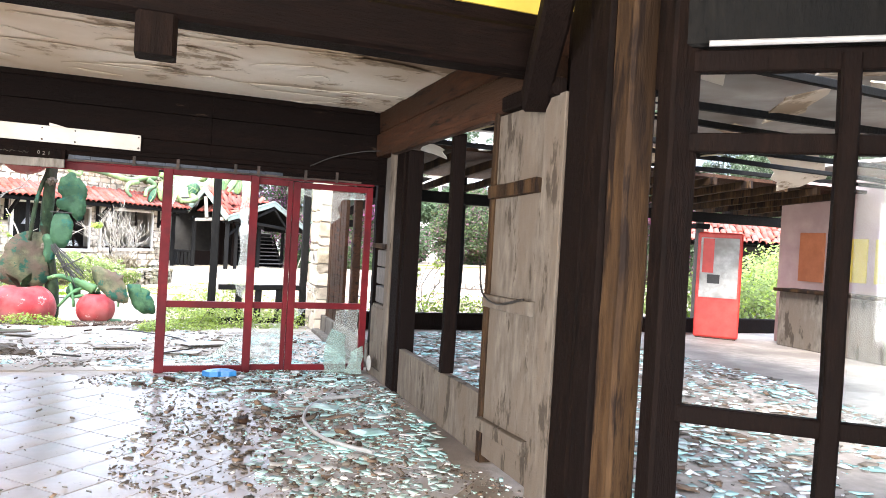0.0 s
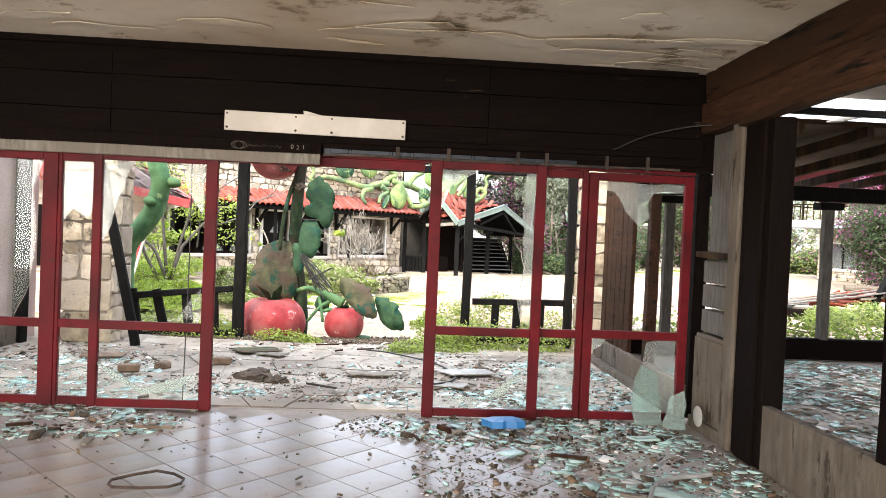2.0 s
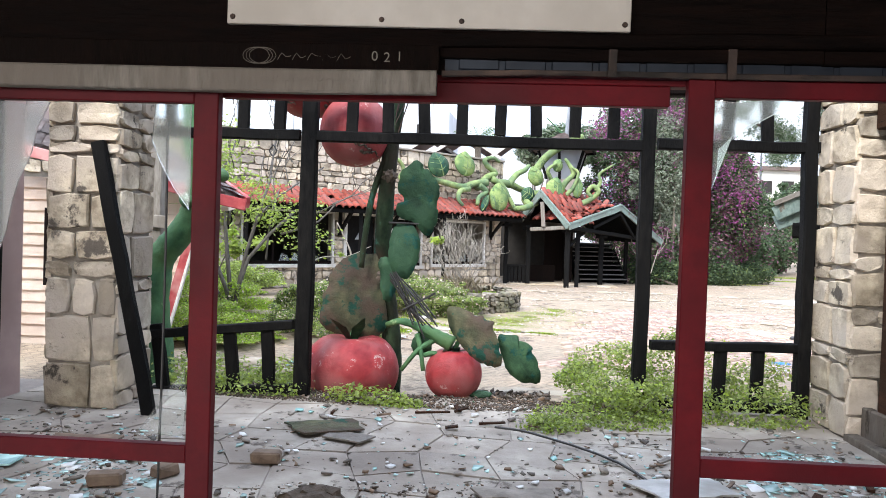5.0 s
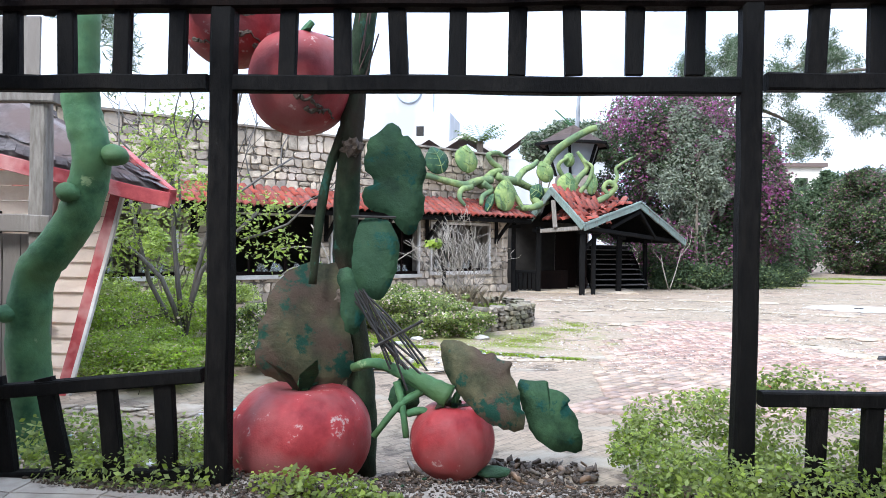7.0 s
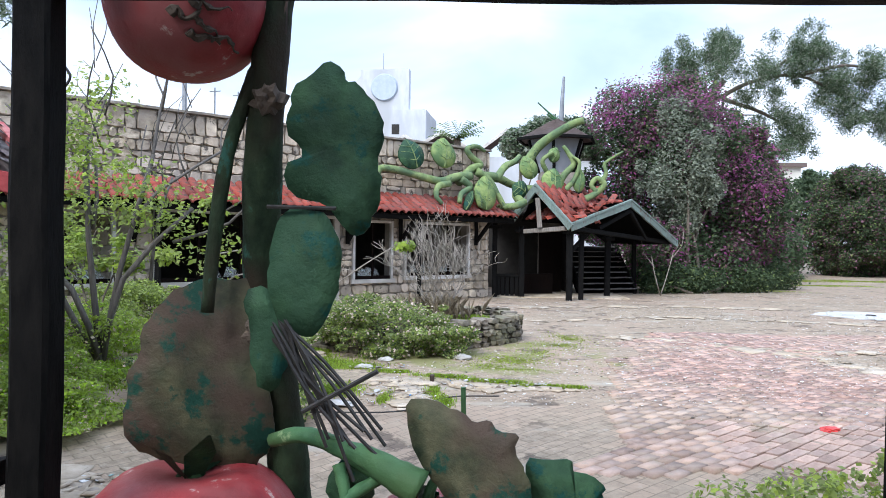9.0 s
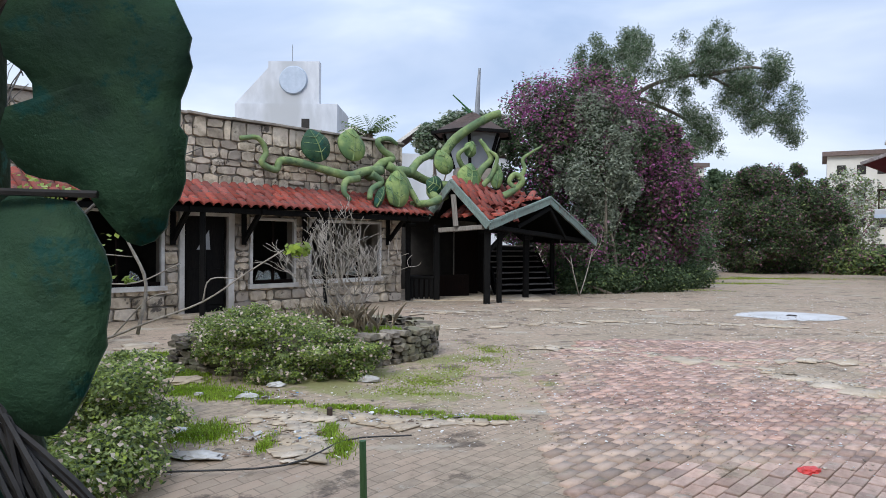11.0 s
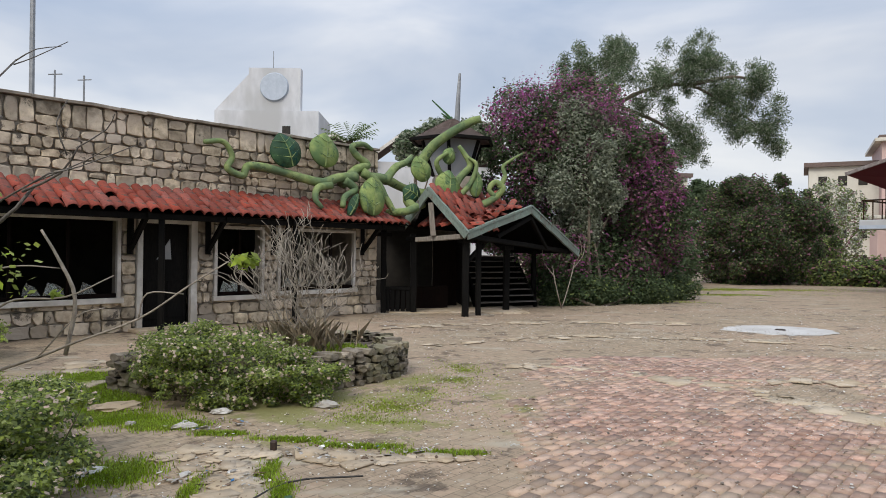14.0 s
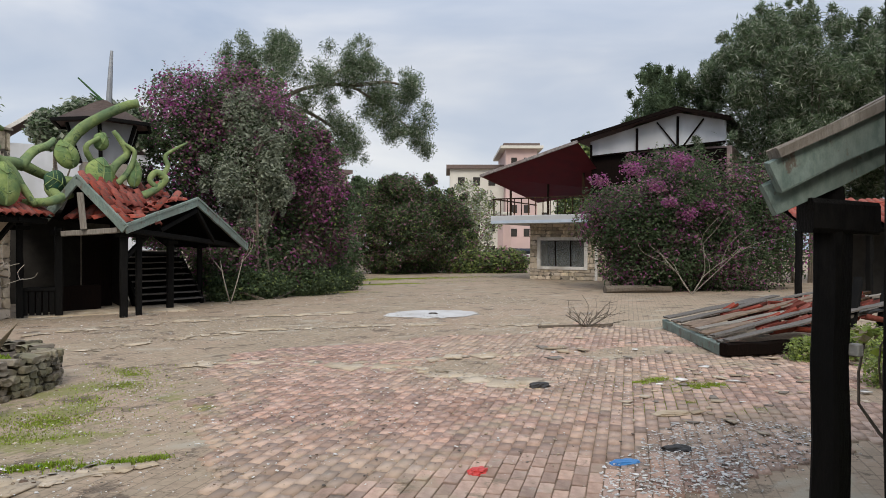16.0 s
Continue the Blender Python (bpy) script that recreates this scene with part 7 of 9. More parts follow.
    # inner walls and low fence; dark roof and side wall added to shut light out
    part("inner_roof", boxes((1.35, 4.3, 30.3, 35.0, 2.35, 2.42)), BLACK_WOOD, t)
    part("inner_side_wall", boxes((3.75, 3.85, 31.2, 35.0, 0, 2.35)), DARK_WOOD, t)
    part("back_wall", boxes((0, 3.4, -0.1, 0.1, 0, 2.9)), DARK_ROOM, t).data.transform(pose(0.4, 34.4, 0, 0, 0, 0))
    # Low wall and fence rail take near-black timber for the interior shade.
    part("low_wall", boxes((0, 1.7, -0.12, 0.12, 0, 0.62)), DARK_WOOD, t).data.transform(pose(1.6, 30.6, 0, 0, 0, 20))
    for k in range(6):
        part("fence_board", beams(((1.55 + 0.13 * k, 29.75 - 0.01 * k, 0.05), (1.55 + 0.13 * k, 29.75 - 0.01 * k, 0.6), 0.10, 0.03)), BLACK_WOOD, t)
    part("fence_rail", beams(((1.45, 29.78, 0.62), (2.2, 29.7, 0.62), 0.1, 0.08)), BLACK_WOOD, t)
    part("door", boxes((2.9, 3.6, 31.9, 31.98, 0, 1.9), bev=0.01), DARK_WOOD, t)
    part("floor", boxes((1.6, 5.2, 29.6, 34, -0.05, 0.03)), CONCRETE, t)
    # stairs going up inside
    for k in range(9):
        z = 0.16 * (k + 1)
        part("stair_tread", beams(((4.1 - 0.03 * k, 31.2 + 0.24 * k, z), (5.9 - 0.03 * k, 32.0 + 0.24 * k, z), 0.24, 0.035)), GREY_DARK, t)
    # Black plate added under the treads where only shade is.
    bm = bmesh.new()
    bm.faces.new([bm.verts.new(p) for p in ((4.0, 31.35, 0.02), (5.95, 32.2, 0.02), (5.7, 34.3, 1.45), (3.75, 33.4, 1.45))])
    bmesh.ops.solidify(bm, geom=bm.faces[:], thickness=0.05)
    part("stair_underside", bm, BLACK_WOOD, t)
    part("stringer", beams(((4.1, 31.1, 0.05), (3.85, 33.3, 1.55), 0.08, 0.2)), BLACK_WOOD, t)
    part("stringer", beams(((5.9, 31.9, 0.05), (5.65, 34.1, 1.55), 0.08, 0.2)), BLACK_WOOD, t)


canopy()


# ---- giant bean vines over the house ----
def sculpted_leaf(t, c, w, h, face, roll, mat=VINE_LEAF, bulge=0.1):
    out = []
    for k in range(22):
        a = math.tau * k / 22
        x, z = math.sin(a), -math.cos(a)
        taper = 1.0 if z < 0 else (1 - 0.55 * z ** 2)
        out.append((w / 2 * x * taper, h / 2 * z))
    m = Matrix.Translation(c) @ pose(0, 0, 0, 0, 0, face) @ pose(0, 0, 0, -12, 0, 0) @ pose(0, 0, 0, 0, roll, 0)
    leaf = part("leaf", plate(bmesh.new(), out, 0.05, m, bulge), mat, t, "sculpted light green heart-shaped leaf", smooth=True)
    bm = bmesh.new()
    tube(bm, [m @ Vector((0, -0.035 - bulge * k, z)) for k, z in ((0.1, -h * 0.48), (0.95, 0), (0.1, h * 0.46))], 0.018, 0.01, 5, 3)
    for sgn in (-1, 1):
        for z in (-0.25, 0.0, 0.2):
            tube(bm, [m @ Vector((0, -0.035 - bulge * 0.85, z * h)), m @ Vector((sgn * w * 0.22, -0.03 - bulge * 0.6, (z + 0.1) * h)), m @ Vector((sgn * w * 0.38, -0.03 - bulge * 0.25, (z + 0.17) * h))], 0.011, 0.006, 4, 2)
    part("vein", bm, VINE, leaf)


def bean_vines():
    t = thing("bean_vine_sculpture", fpt(-1.5, 0.3, 2.6), "giant light green bean vine sculpture sprawling over roof and wall", "plant sculpture")
    def v(pts, r0, r1=None):
        part("vine", tube(bmesh.new(), pts, r0, r1, 9, 5, 0.05), VINE, t, smooth=True)
    f = fpt
    v([f(-4.95, 0.25, 3.68), f(-4.55, 0.3, 3.72), f(-4.35, 0.3, 3.45), f(-4.45, 0.3, 3.2), f(-4.1, 0.3, 3.08), f(-3.95, 0.3, 3.3), f(-3.3, 0.3, 3.27), f(-2.6, 0.35, 3.15), f(-2.1, 0.4, 3.1), f(-1.6, 0.4, 3.25), f(-1.1, 0.4, 3.3)], 0.05, 0.12)
    v([f(-1.9, 0.45, 3.05), f(-2.3, 0.5, 2.95), f(-2.45, 0.6, 2.70), f(-2.3, 0.65, 2.5)], 0.10, 0.05)
    v([f(-1.5, 0.45, 3.2), f(-1.2, 0.5, 3.0), f(-1.6, 0.6, 2.8), f(-1.75, 0.7, 2.55)], 0.10, 0.06)
    v([f(-0.9, 0.4, 3.45), f(-0.5, 0.5, 3.2), f(-0.3, 0.6, 2.85), f(-0.1, 0.75, 2.45)], 0.12, 0.07)
    v([f(-1.5, 0.35, 3.1), f(-1.0, 0.3, 3.5), f(-0.6, 0.25, 3.65), f(-0.9, 0.2, 3.85), f(-1.05, 0.2, 4.05), f(-0.7, 0.2, 4.15), f(-0.4, 0.2, 4.05)], 0.12, 0.05)
    v([f(-0.6, 0.3, 3.35), f(0.1, 0.2, 3.35), f(0.8, 0.1, 3.2), f(1.6, 0.0, 3.15), f(2.3, 0.1, 3.2)], 0.13, 0.09)
    v([f(0.0, 0.25, 3.3), f(0.5, 0.1, 3.7), f(1.0, 0.0, 3.9), f(1.4, -0.2, 4.1)], 0.12, 0.07)
    v([(2.2, 29.4, 2.6), (2.0, 29.5, 2.9), (2.4, 29.8, 3.05), (3.0, 30.0, 3.1)], 0.13, 0.09)
    v([(1.5, 29.3, 2.5), (2.0, 29.1, 2.55), (2.4, 29.4, 2.75)], 0.09, 0.11)
    v([(2.3, 31.0, 3.7), (2.7, 31.0, 4.35), (3.2, 30.8, 4.75), (3.75, 30.6, 5.05), (4.0, 30.5, 5.12)], 0.15, 0.10)
    v([(3.1, 29.6, 3.0), (3.35, 29.6, 3.45), (3.6, 29.6, 3.75), (3.45, 29.6, 4.05), (3.3, 29.6, 4.25)], 0.11, 0.05)
    v([(3.35, 29.5, 3.0), (3.6, 29.5, 3.3), (3.75, 29.5, 3.75), (3.55, 29.5, 3.95)], 0.08, 0.04)
    v([(3.9, 29.6, 2.75), (4.25, 29.6, 2.95), (4.45, 29.6, 3.2), (4.25, 29.6, 3.35), (4.1, 29.6, 3.15), (4.3, 29.6, 2.95)], 0.10, 0.06)
    v([(4.35, 29.6, 3.2), (4.5, 29.6, 3.5), (4.45, 29.6, 3.75), (4.7, 29.6, 3.95), (4.95, 29.6, 4.1)], 0.07, 0.025)
    v([(3.0, 30.4, 3.5), (2.8, 30.2, 3.9), (3.1, 30.2, 4.15)], 0.08, 0.05)
    sculpted_leaf(t, f(-3.05, 0.3, 3.72), 0.80, 0.78, 40, -20, LEAF_DARK)
    sculpted_leaf(t, f(-1.98, 0.3, 3.85), 0.82, 0.82, 42, 8)
    sculpted_leaf(t, f(-0.85, 0.7, 2.85), 0.72, 0.95, 36, 6)
    sculpted_leaf(t, f(-1.45, 0.72, 2.62), 0.24, 0.62, 36, 30, LEAF_DARK)
    sculpted_leaf(t, f(-1.15, 0.75, 2.68), 0.2, 0.5, 36, -10)
    sculpted_leaf(t, (2.35, 29.7, 3.65), 0.62, 0.68, 32, -18)
    sculpted_leaf(t, (3.0, 29.35, 3.2), 0.75, 0.85, 30, 14)
    sculpted_leaf(t, (3.75, 29.6, 3.3), 0.36, 0.72, 10, 6)
    sculpted_leaf(t, (2.1, 29.5, 3.0), 0.6, 0.5, 30, -60, LEAF_DARK)
    sculpted_leaf(t, (3.15, 30.4, 4.1), 0.4, 0.5, 30, 30)


bean_vines()


def lantern_tower():
    t = thing("lantern_tower", (3.66, 34.0, 0), "lantern-shaped turret with white panels and a shingled roof", "tower")
    c = Vector((3.66, 34.0))
    def ring(r, z, n=6, a0=0.3):
        return [Vector((c.x + r * math.cos(a0 + math.tau * k / n), c.y + r * math.sin(a0 + math.tau * k / n), z)) for k in range(n)]
    lo, hi, ea, tp = ring(0.62, 3.9), ring(1.0, 5.0), ring(1.4, 5.02), ring(0.1, 5.75)
    for k in range(6):
        n = (k + 1) % 6
        bm = bmesh.new()
        bm.faces.new([bm.verts.new(p) for p in (lo[k], lo[n], hi[n], hi[k])])
        bmesh.ops.solidify(bm, geom=bm.faces[:], thickness=0.04)
        part("panel", bm, WHITE_WALL, t)
        part("rib", beams((lo[k], hi[k], 0.10, 0.10)), BLACK_WOOD, t)
        bm = bmesh.new()
        bm.faces.new([bm.verts.new(p) for p in (ea[k], ea[n], tp[n], tp[k])])
        bmesh.ops.solidify(bm, geom=bm.faces[:], thickness=0.06)
        part("roof", bm, BROWN_ROOF, t)
        part("eave", beams((ea[k], ea[n], 0.08, 0.10)), BLACK_WOOD, t)
    part("base", boxes((3.1, 4.2, 33.4, 34.6, 0, 3.9)), MORTAR, t)
    part("spire", tube(bmesh.new(), [(3.8, 34, 5.5), (3.84, 34, 6.5), (3.88, 34, 7.2)], 0.09, 0.04, 8, 2), GREY_METAL, t)
    for a in ((3.3, 33.9, 5.9), (3.0, 33.9, 6.3)):
        part("antenna", tube(bmesh.new(), [(3.8, 34, 5.6), (Vector(a) + Vector((3.8, 34, 5.6))) / 2, a], 0.04, 0.02, 6, 2), STALK, t)


lantern_tower()


# ---- planter, plants and litter in the court ----
def planter():
    t = thing("stone_planter", (0.3, 20.5, 0), "low curved planter of dark rubble stone", "planter")
    rng = random.Random(19)
    path = smooth_path([(-1.8, 19.9, 0), (-0.8, 19.3, 0), (0.2, 19.45, 0), (1.0, 20.1, 0), (1.5, 20.75, 0), (1.35, 21.6, 0), (0.6, 22.2, 0), (-0.6, 22.3, 0)], 7)
    part("soil", boxes((-1.2, 0.6, 20.0, 21.9, 0.0, 0.33), (0.6, 1.1, 20.5, 21.5, 0.0, 0.325)), SOIL, t)
    for a, b in zip(path, path[1:]):
        for layer in range(5):
            z = 0.084 * layer
            m = (a + b) / 2
            d = (b - a)
            ang = math.degrees(math.atan2(d.y, d.x))
            bm = stone_bm(-d.length / 2, d.length / 2, z, z + 0.088, 0.25, rng, 0.002, 0.022)
            bmesh.ops.transform(bm, matrix=pose(m.x + rng.uniform(-0.03, 0.03), m.y + rng.uniform(-0.03, 0.03), rng.uniform(-0.02, 0.015), rng.uniform(-5, 5), rng.uniform(-4, 4), ang + rng.uniform(-9, 9)), verts=bm.verts)
            part("stone", bm, DARK_STONE, t)


planter()


def shrub(name, lumps, count, size, mats, weights, label, seed, category="shrub", stems=0, base=None, blossom=0):
    cx, cy = (sum(l[0] for l in lumps) / len(lumps), sum(l[1] for l in lumps) / len(lumps)) if base is None else base
    t = thing(name, (cx, cy, 0), label, category)
    leaf_cloud("foliage", lumps, count, size, mats, weights, t, seed=seed)
    if blossom:
        leaf_cloud("blossom", lumps, blossom, 0.034, [FLOWER], [1], t, "pale pink and white flower heads", shell=0.05, long=1.1, seed=seed + 1)
    rng = random.Random(seed)
    bm = bmesh.new()
    for k in range(max(4, stems)):
        l = rng.choice(lumps)
        tube(bm, [(cx + rng.uniform(-0.25, 0.25), cy + rng.uniform(-0.25, 0.25), float(ground_z(cx, cy))), ((cx + l[0]) / 2, (cy + l[1]) / 2, l[2] * 0.6), (l[0], l[1], l[2])], 0.02, 0.008, 5, 3)
    for k in range(stems):
        l = rng.choice(lumps)
        d = Vector((rng.uniform(-1, 1), rng.uniform(-1, 0.6), rng.uniform(0.1, 1))).normalized()
        o = Vector(l[:3])
        tube(bm, [o, o + d * l[3] * 0.8, o + d * l[3] * rng.uniform(1.2, 1.7)], 0.005, 0.002, 4, 2)
    part("stem_mass", bm, BARK, t, kind="stuff")
    return t


shrub("flowering_shrub", crown_lumps((-0.35, 19.35, 0.36), (0.85, 0.70, 0.46), 20, 1, 0.92, 0.26) + crown_lumps((0.32, 19.30, 0.22), (0.46, 0.42, 0.28), 10, 2, 0.9, 0.3) + crown_lumps((-0.95, 19.95, 0.38), (0.72, 0.6, 0.42), 14, 3, 0.92, 0.28), 56000, 0.022, [BUSH_A, BUSH_B, BUSH_Y, DEEP], [5, 4, 2.2, 1.5], "dense green lantana shrub with pale pink flowers spilling over the planter", 51, stems=26, blossom=3600)
shrub("flowering_shrub", crown_lumps((-1.65, 16.6, 0.30), (0.85, 0.95, 0.42), 20, 4, 0.92, 0.26) + crown_lumps((-1.05, 15.7, 0.12), (0.55, 0.55, 0.24), 8, 5), 62000, 0.021, [BUSH_A, BUSH_B, BUSH_Y, DEEP], [4, 4, 2, 2], "low green lantana shrub with pale flowers beside the court", 52, stems=22, blossom=2600)
shrub("flowering_shrub", crown_lumps((-4.55, 18.3, 0.30), (1.2, 1.1, 0.40), 16, 6, 0.92, 0.28) + crown_lumps((-6.2, 18.2, 0.3), (1.2, 1.5, 0.45), 10, 7), 46000, 0.028, [BUSH_A, GRASS_A, BUSH_Y, FLOWER], [3, 4, 6, 0.4], "spreading green ground shrub in the overgrown bed", 53, stems=14)
shrub("flowering_shrub", crown_lumps((-2.9, 15.55, 0.02), (0.8, 0.55, 0.28), 12, 8) + crown_lumps((-3.6, 16.4, 0.10), (0.9, 0.9, 0.34), 12, 9), 40000, 0.023, [BUSH_A, BUSH_Y, GRASS_A, FLOWER], [3, 6, 4, 0.6], "sunlit green weeds and lantana in the sunken bed", 54, stems=14)
shrub("flowering_shrub", crown_lumps((-5.2, 22.0, 0.35), (1.1, 0.9, 0.42), 10, 10) + crown_lumps((-7.0, 20.8, 0.4), (1.2, 1.0, 0.5), 9, 12), 26000, 0.034, [BUSH_A, BUSH_Y, BUSH_B], [5, 4, 2], "green shrubs under the house windows", 55)
shrub("porch_shrub", crown_lumps((2.1, 12.75, 0.12), (0.5, 0.35, 0.42), 9, 13, 0.85, 0.34) + crown_lumps((2.9, 12.85, 0.2), (0.8, 0.35, 0.42), 10, 14, 0.9, 0.34) + crown_lumps((1.85, 12.1, 0.16), (0.42, 0.38, 0.3), 9, 17, 0.9, 0.3) + [(1.35, 11.5, 0.04, 0.26, 0.2, 0.07), (1.45, 11.65, 0.06, 0.28, 0.25, 0.1), (2.4, 12.0, 0.14, 0.5, 0.25, 0.24), (3.2, 12.0, 0.12, 0.5, 0.28, 0.22), (2.0, 11.7, 0.04, 0.4, 0.2, 0.08)], 21000, 0.022, [BUSH_Y, BUSH_A, BUSH_B, FLOWER], [5, 5, 1.5, 0.1], "light green straggling shrub growing through the porch railing", 56, stems=12, base=(2.3, 12.75))
shrub("porch_weed", [(-0.45, 12.15, 0.06, 0.22, 0.12, 0.10), (-0.15, 12.08, 0.06, 0.28, 0.13, 0.10), (0.08, 12.0, 0.03, 0.22, 0.12, 0.06)], 800, 0.027, [BUSH_Y, BUSH_A], [3, 2], "small yellow-green weed at the foot of the large tomato", 57, "weed")
shrub("porch_weed", [(-1.4, 12.25, 0.06, 0.6, 0.18, 0.14), (-2.0, 12.7, 0.05, 0.5, 0.4, 0.25), (-1.3, 12.9, 0.0, 0.35, 0.3, 0.25)], 4420, 0.025, [BUSH_Y, BUSH_A, BUSH_B], [3, 3, 1], "green weeds growing under the sagging railing", 58, "weed")
shrub("veranda_shrub", crown_lumps((7.0, 13.1, 0.2), (2.4, 0.5, 0.42), 14, 15) + crown_lumps((11.0, 13.4, 0.25), (2.2, 0.6, 0.45), 10, 16), 6500, 0.045, [BUSH_Y, BUSH_A, BUSH_B], [5, 4, 1], "bright yellow-green shrubs outside the veranda", 59)
shrub("weed_clump", [(10.5, 17.2, 0.12, 0.4, 0.3, 0.22), (11.2, 16.8, 0.2, 0.5, 0.4, 0.3), (9.6, 15.6, 0.2, 0.5, 0.4, 0.3)], 6000, 0.034, [BUSH_A, BUSH_B, BUSH_Y], [4, 3, 1], "green weed clump by the collapsed roof", 60, "weed")

STRIP = [(-0.3 + 0.21 * k, 17.93 - 0.075 * k + 0.05 * math.sin(k * 2.1), 0.16, 0.055) for k in range(11)]
blades("grass", [(-1.3, 18.45, 0.50, 0.28), (-0.75, 18.25, 0.35, 0.16), (-1.7, 19.2, 0.55, 0.6), (-2.2, 20.3, 0.5, 0.7), (-4.2, 20.0, 1.2, 0.8), (-4.4, 16.9, 0.8, 0.45), (-3.4, 17.5, 0.9, 0.7), (0.34, 16.9, 0.07, 0.22), (0.46, 16.45, 0.09, 0.22), (-0.12, 16.55, 0.07, 0.3), (-0.7, 16.9, 0.25, 0.3), (-4.9, 19.6, 0.7, 0.4)] + STRIP, 190000, 0.034, [GRASS_A, GRASS_B], [3, 1], "bright green grass in the overgrown beds", seed=61, zfun=ground_z, width=0.0035)
blades("grass", [(0.72, 20.65, 0.24, 0.2), (0.1, 20.3, 0.4, 0.12)], 7000, 0.075, [GRASS_A, BUSH_Y], [3, 1], "bright green grass growing on top of the planter", seed=64, zfun=lambda x, y: 0 * x + 0.32, width=0.006)
blades("moss", [(1.25, 18.95, 0.6, 0.45), (1.75, 19.7, 0.5, 0.45), (1.3, 18.95, 0.5, 0.4), (1.0, 18.5, 0.5, 0.2), (2.1, 20.4, 0.4, 0.4), (6.7, 17.6, 0.7, 0.16), (7.3, 16.9, 0.8, 0.18), (6.35, 16.4, 0.4, 0.25), (6.0, 17.3, 0.5, 0.1), (9.0, 34.0, 3.5, 0.6), (14.5, 38, 4, 0.7), (18, 42, 5, 1.2), (2.3, 21.2, 0.4, 0.7), (1.3, 18.3, 0.7, 0.12), (2.2, 15.0, 0.3, 0.06)], 80000, 0.014, [GRASS_B, GRASS_A], [3, 1.4], "low moss and grass in the paving joints", category="moss", seed=62, zfun=ground_z, width=0.004)
debris("court_litter", [(2.0, 17.5, 2.4, 1.2), (4.2, 18.5, 3.0, 3.0), (0.4, 17.0, 1.4, 0.9), (5.6, 14.9, 1.2, 0.6), (7.0, 18.5, 2.0, 2.0), (5.0, 22, 5, 5), (8.0, 28, 7, 6), (1.2, 18.2, 1.2, 0.7)], 30000, 0.0095, [CHIP_WHITE, CONCRETE, RUBBLE, WOODBIT], [3, 4, 1.2, 1], "white chips and small litter on the paving", 26, zfun=ground_z, lift=0.018, tilt=0.15, thick=0.2)
debris("paint_flakes", [(5.0, 15.0, 0.75, 0.42), (4.6, 14.75, 0.6, 0.35), (5.9, 15.2, 0.9, 0.6)], 2600, 0.013, [CHIP_WHITE, RUBBLE], [14, 1], "dense white plaster flakes on the paving", 27, zfun=ground_z, lift=0.018, tilt=0.1, thick=0.1)
debris("bed_rubble", [(0.55, 12.95, 0.6, 0.35), (-0.1, 12.75, 0.35, 0.25), (1.0, 12.85, 0.5, 0.25), (-1.6, 13.4, 0.9, 0.6)], 3600, 0.022, [RUBBLE, SOIL, WOODBIT], [1.2, 5, 1], "dark soil crumbs and rubble round the tomatoes", 28, zfun=ground_z, thick=0.4)

debris("paper_litter", [(-1.22, 16.04, 0.30, 0.16), (-0.87, 15.96, 0.25, 0.12), (-0.47, 16.32, 0.30, 0.15), (-0.34, 18.22, 0.40, 0.20), (-0.04, 16.73, 0.35, 0.20), (0.98, 17.32, 0.60, 0.22)], 260, 0.028, [PAPER, CHIP_WHITE, BLUE, WOODBIT], [5, 2, 0.4, 3], "torn white paper and plastic litter beside the bed", 30, zfun=ground_z, lift=0.012, tilt=0.25, thick=0.05)


def along(pts, r, n):
    """Overlapping patches along a line of ground points."""
    p = smooth_path([(x, y, 0) for x, y in pts], n)
    return [(q.x, q.y, r * 1.6, r) for q in p]


debris("broken_slabs", along([(3.2, 21.4), (4.4, 20.7), (5.3, 19.7), (5.75, 18.6), (6.0, 17.9)], 0.16, 5) + along([(4.6, 20.5), (6.0, 20.1), (7.2, 19.7)], 0.10, 5) + along([(2.2, 23.5), (4.5, 24.6), (7.5, 24.2), (10.5, 22.5)], 0.16, 6) + along([(1.8, 26.2), (4.5, 27.2), (8.0, 27.0)], 0.22, 5), 560, 0.15, [CONCRETE], [1], "pale broken stone slabs bedded in the paving", 34, zfun=ground_z, lift=0.008, tilt=0.004, thick=0.03)
debris("broken_slabs", [(-2.7, 20.2, 0.5, 0.35), (-2.5, 21.7, 0.5, 0.6), (-3.4, 21.0, 0.5, 0.5), (-1.6, 22.9, 0.7, 0.5)], 130, 0.19, [CONCRETE], [1], "pale broken path slabs before the stone house", 35, zfun=ground_z, lift=0.002, tilt=0.012, thick=0.04)
debris("broken_slabs", [(-0.15, 17.35, 0.42, 0.2), (0.02, 16.8, 0.26, 0.3), (0.2, 16.35, 0.22, 0.25), (1.2, 17.12, 0.62, 0.12), (0.6, 17.3, 0.4, 0.1)], 230, 0.10, [CONCRETE], [1], "cracked pale stone slabs lying in dirt and grass", 37, zfun=ground_z, lift=0.004, tilt=0.008, thick=0.05)
debris("bed_litter", [(-1.9, 13.3, 0.9, 0.5), (-1.5, 14.2, 0.7, 0.5), (-2.8, 13.6, 0.6, 0.4)], 1500, 0.03, [CONCRETE, RUBBLE, CHIP_WHITE, GLASS_BIT], [5, 2, 2, 1], "pale rubble and litter in the sunken bed", 38, zfun=ground_z, lift=0.004, tilt=0.1, thick=0.15)
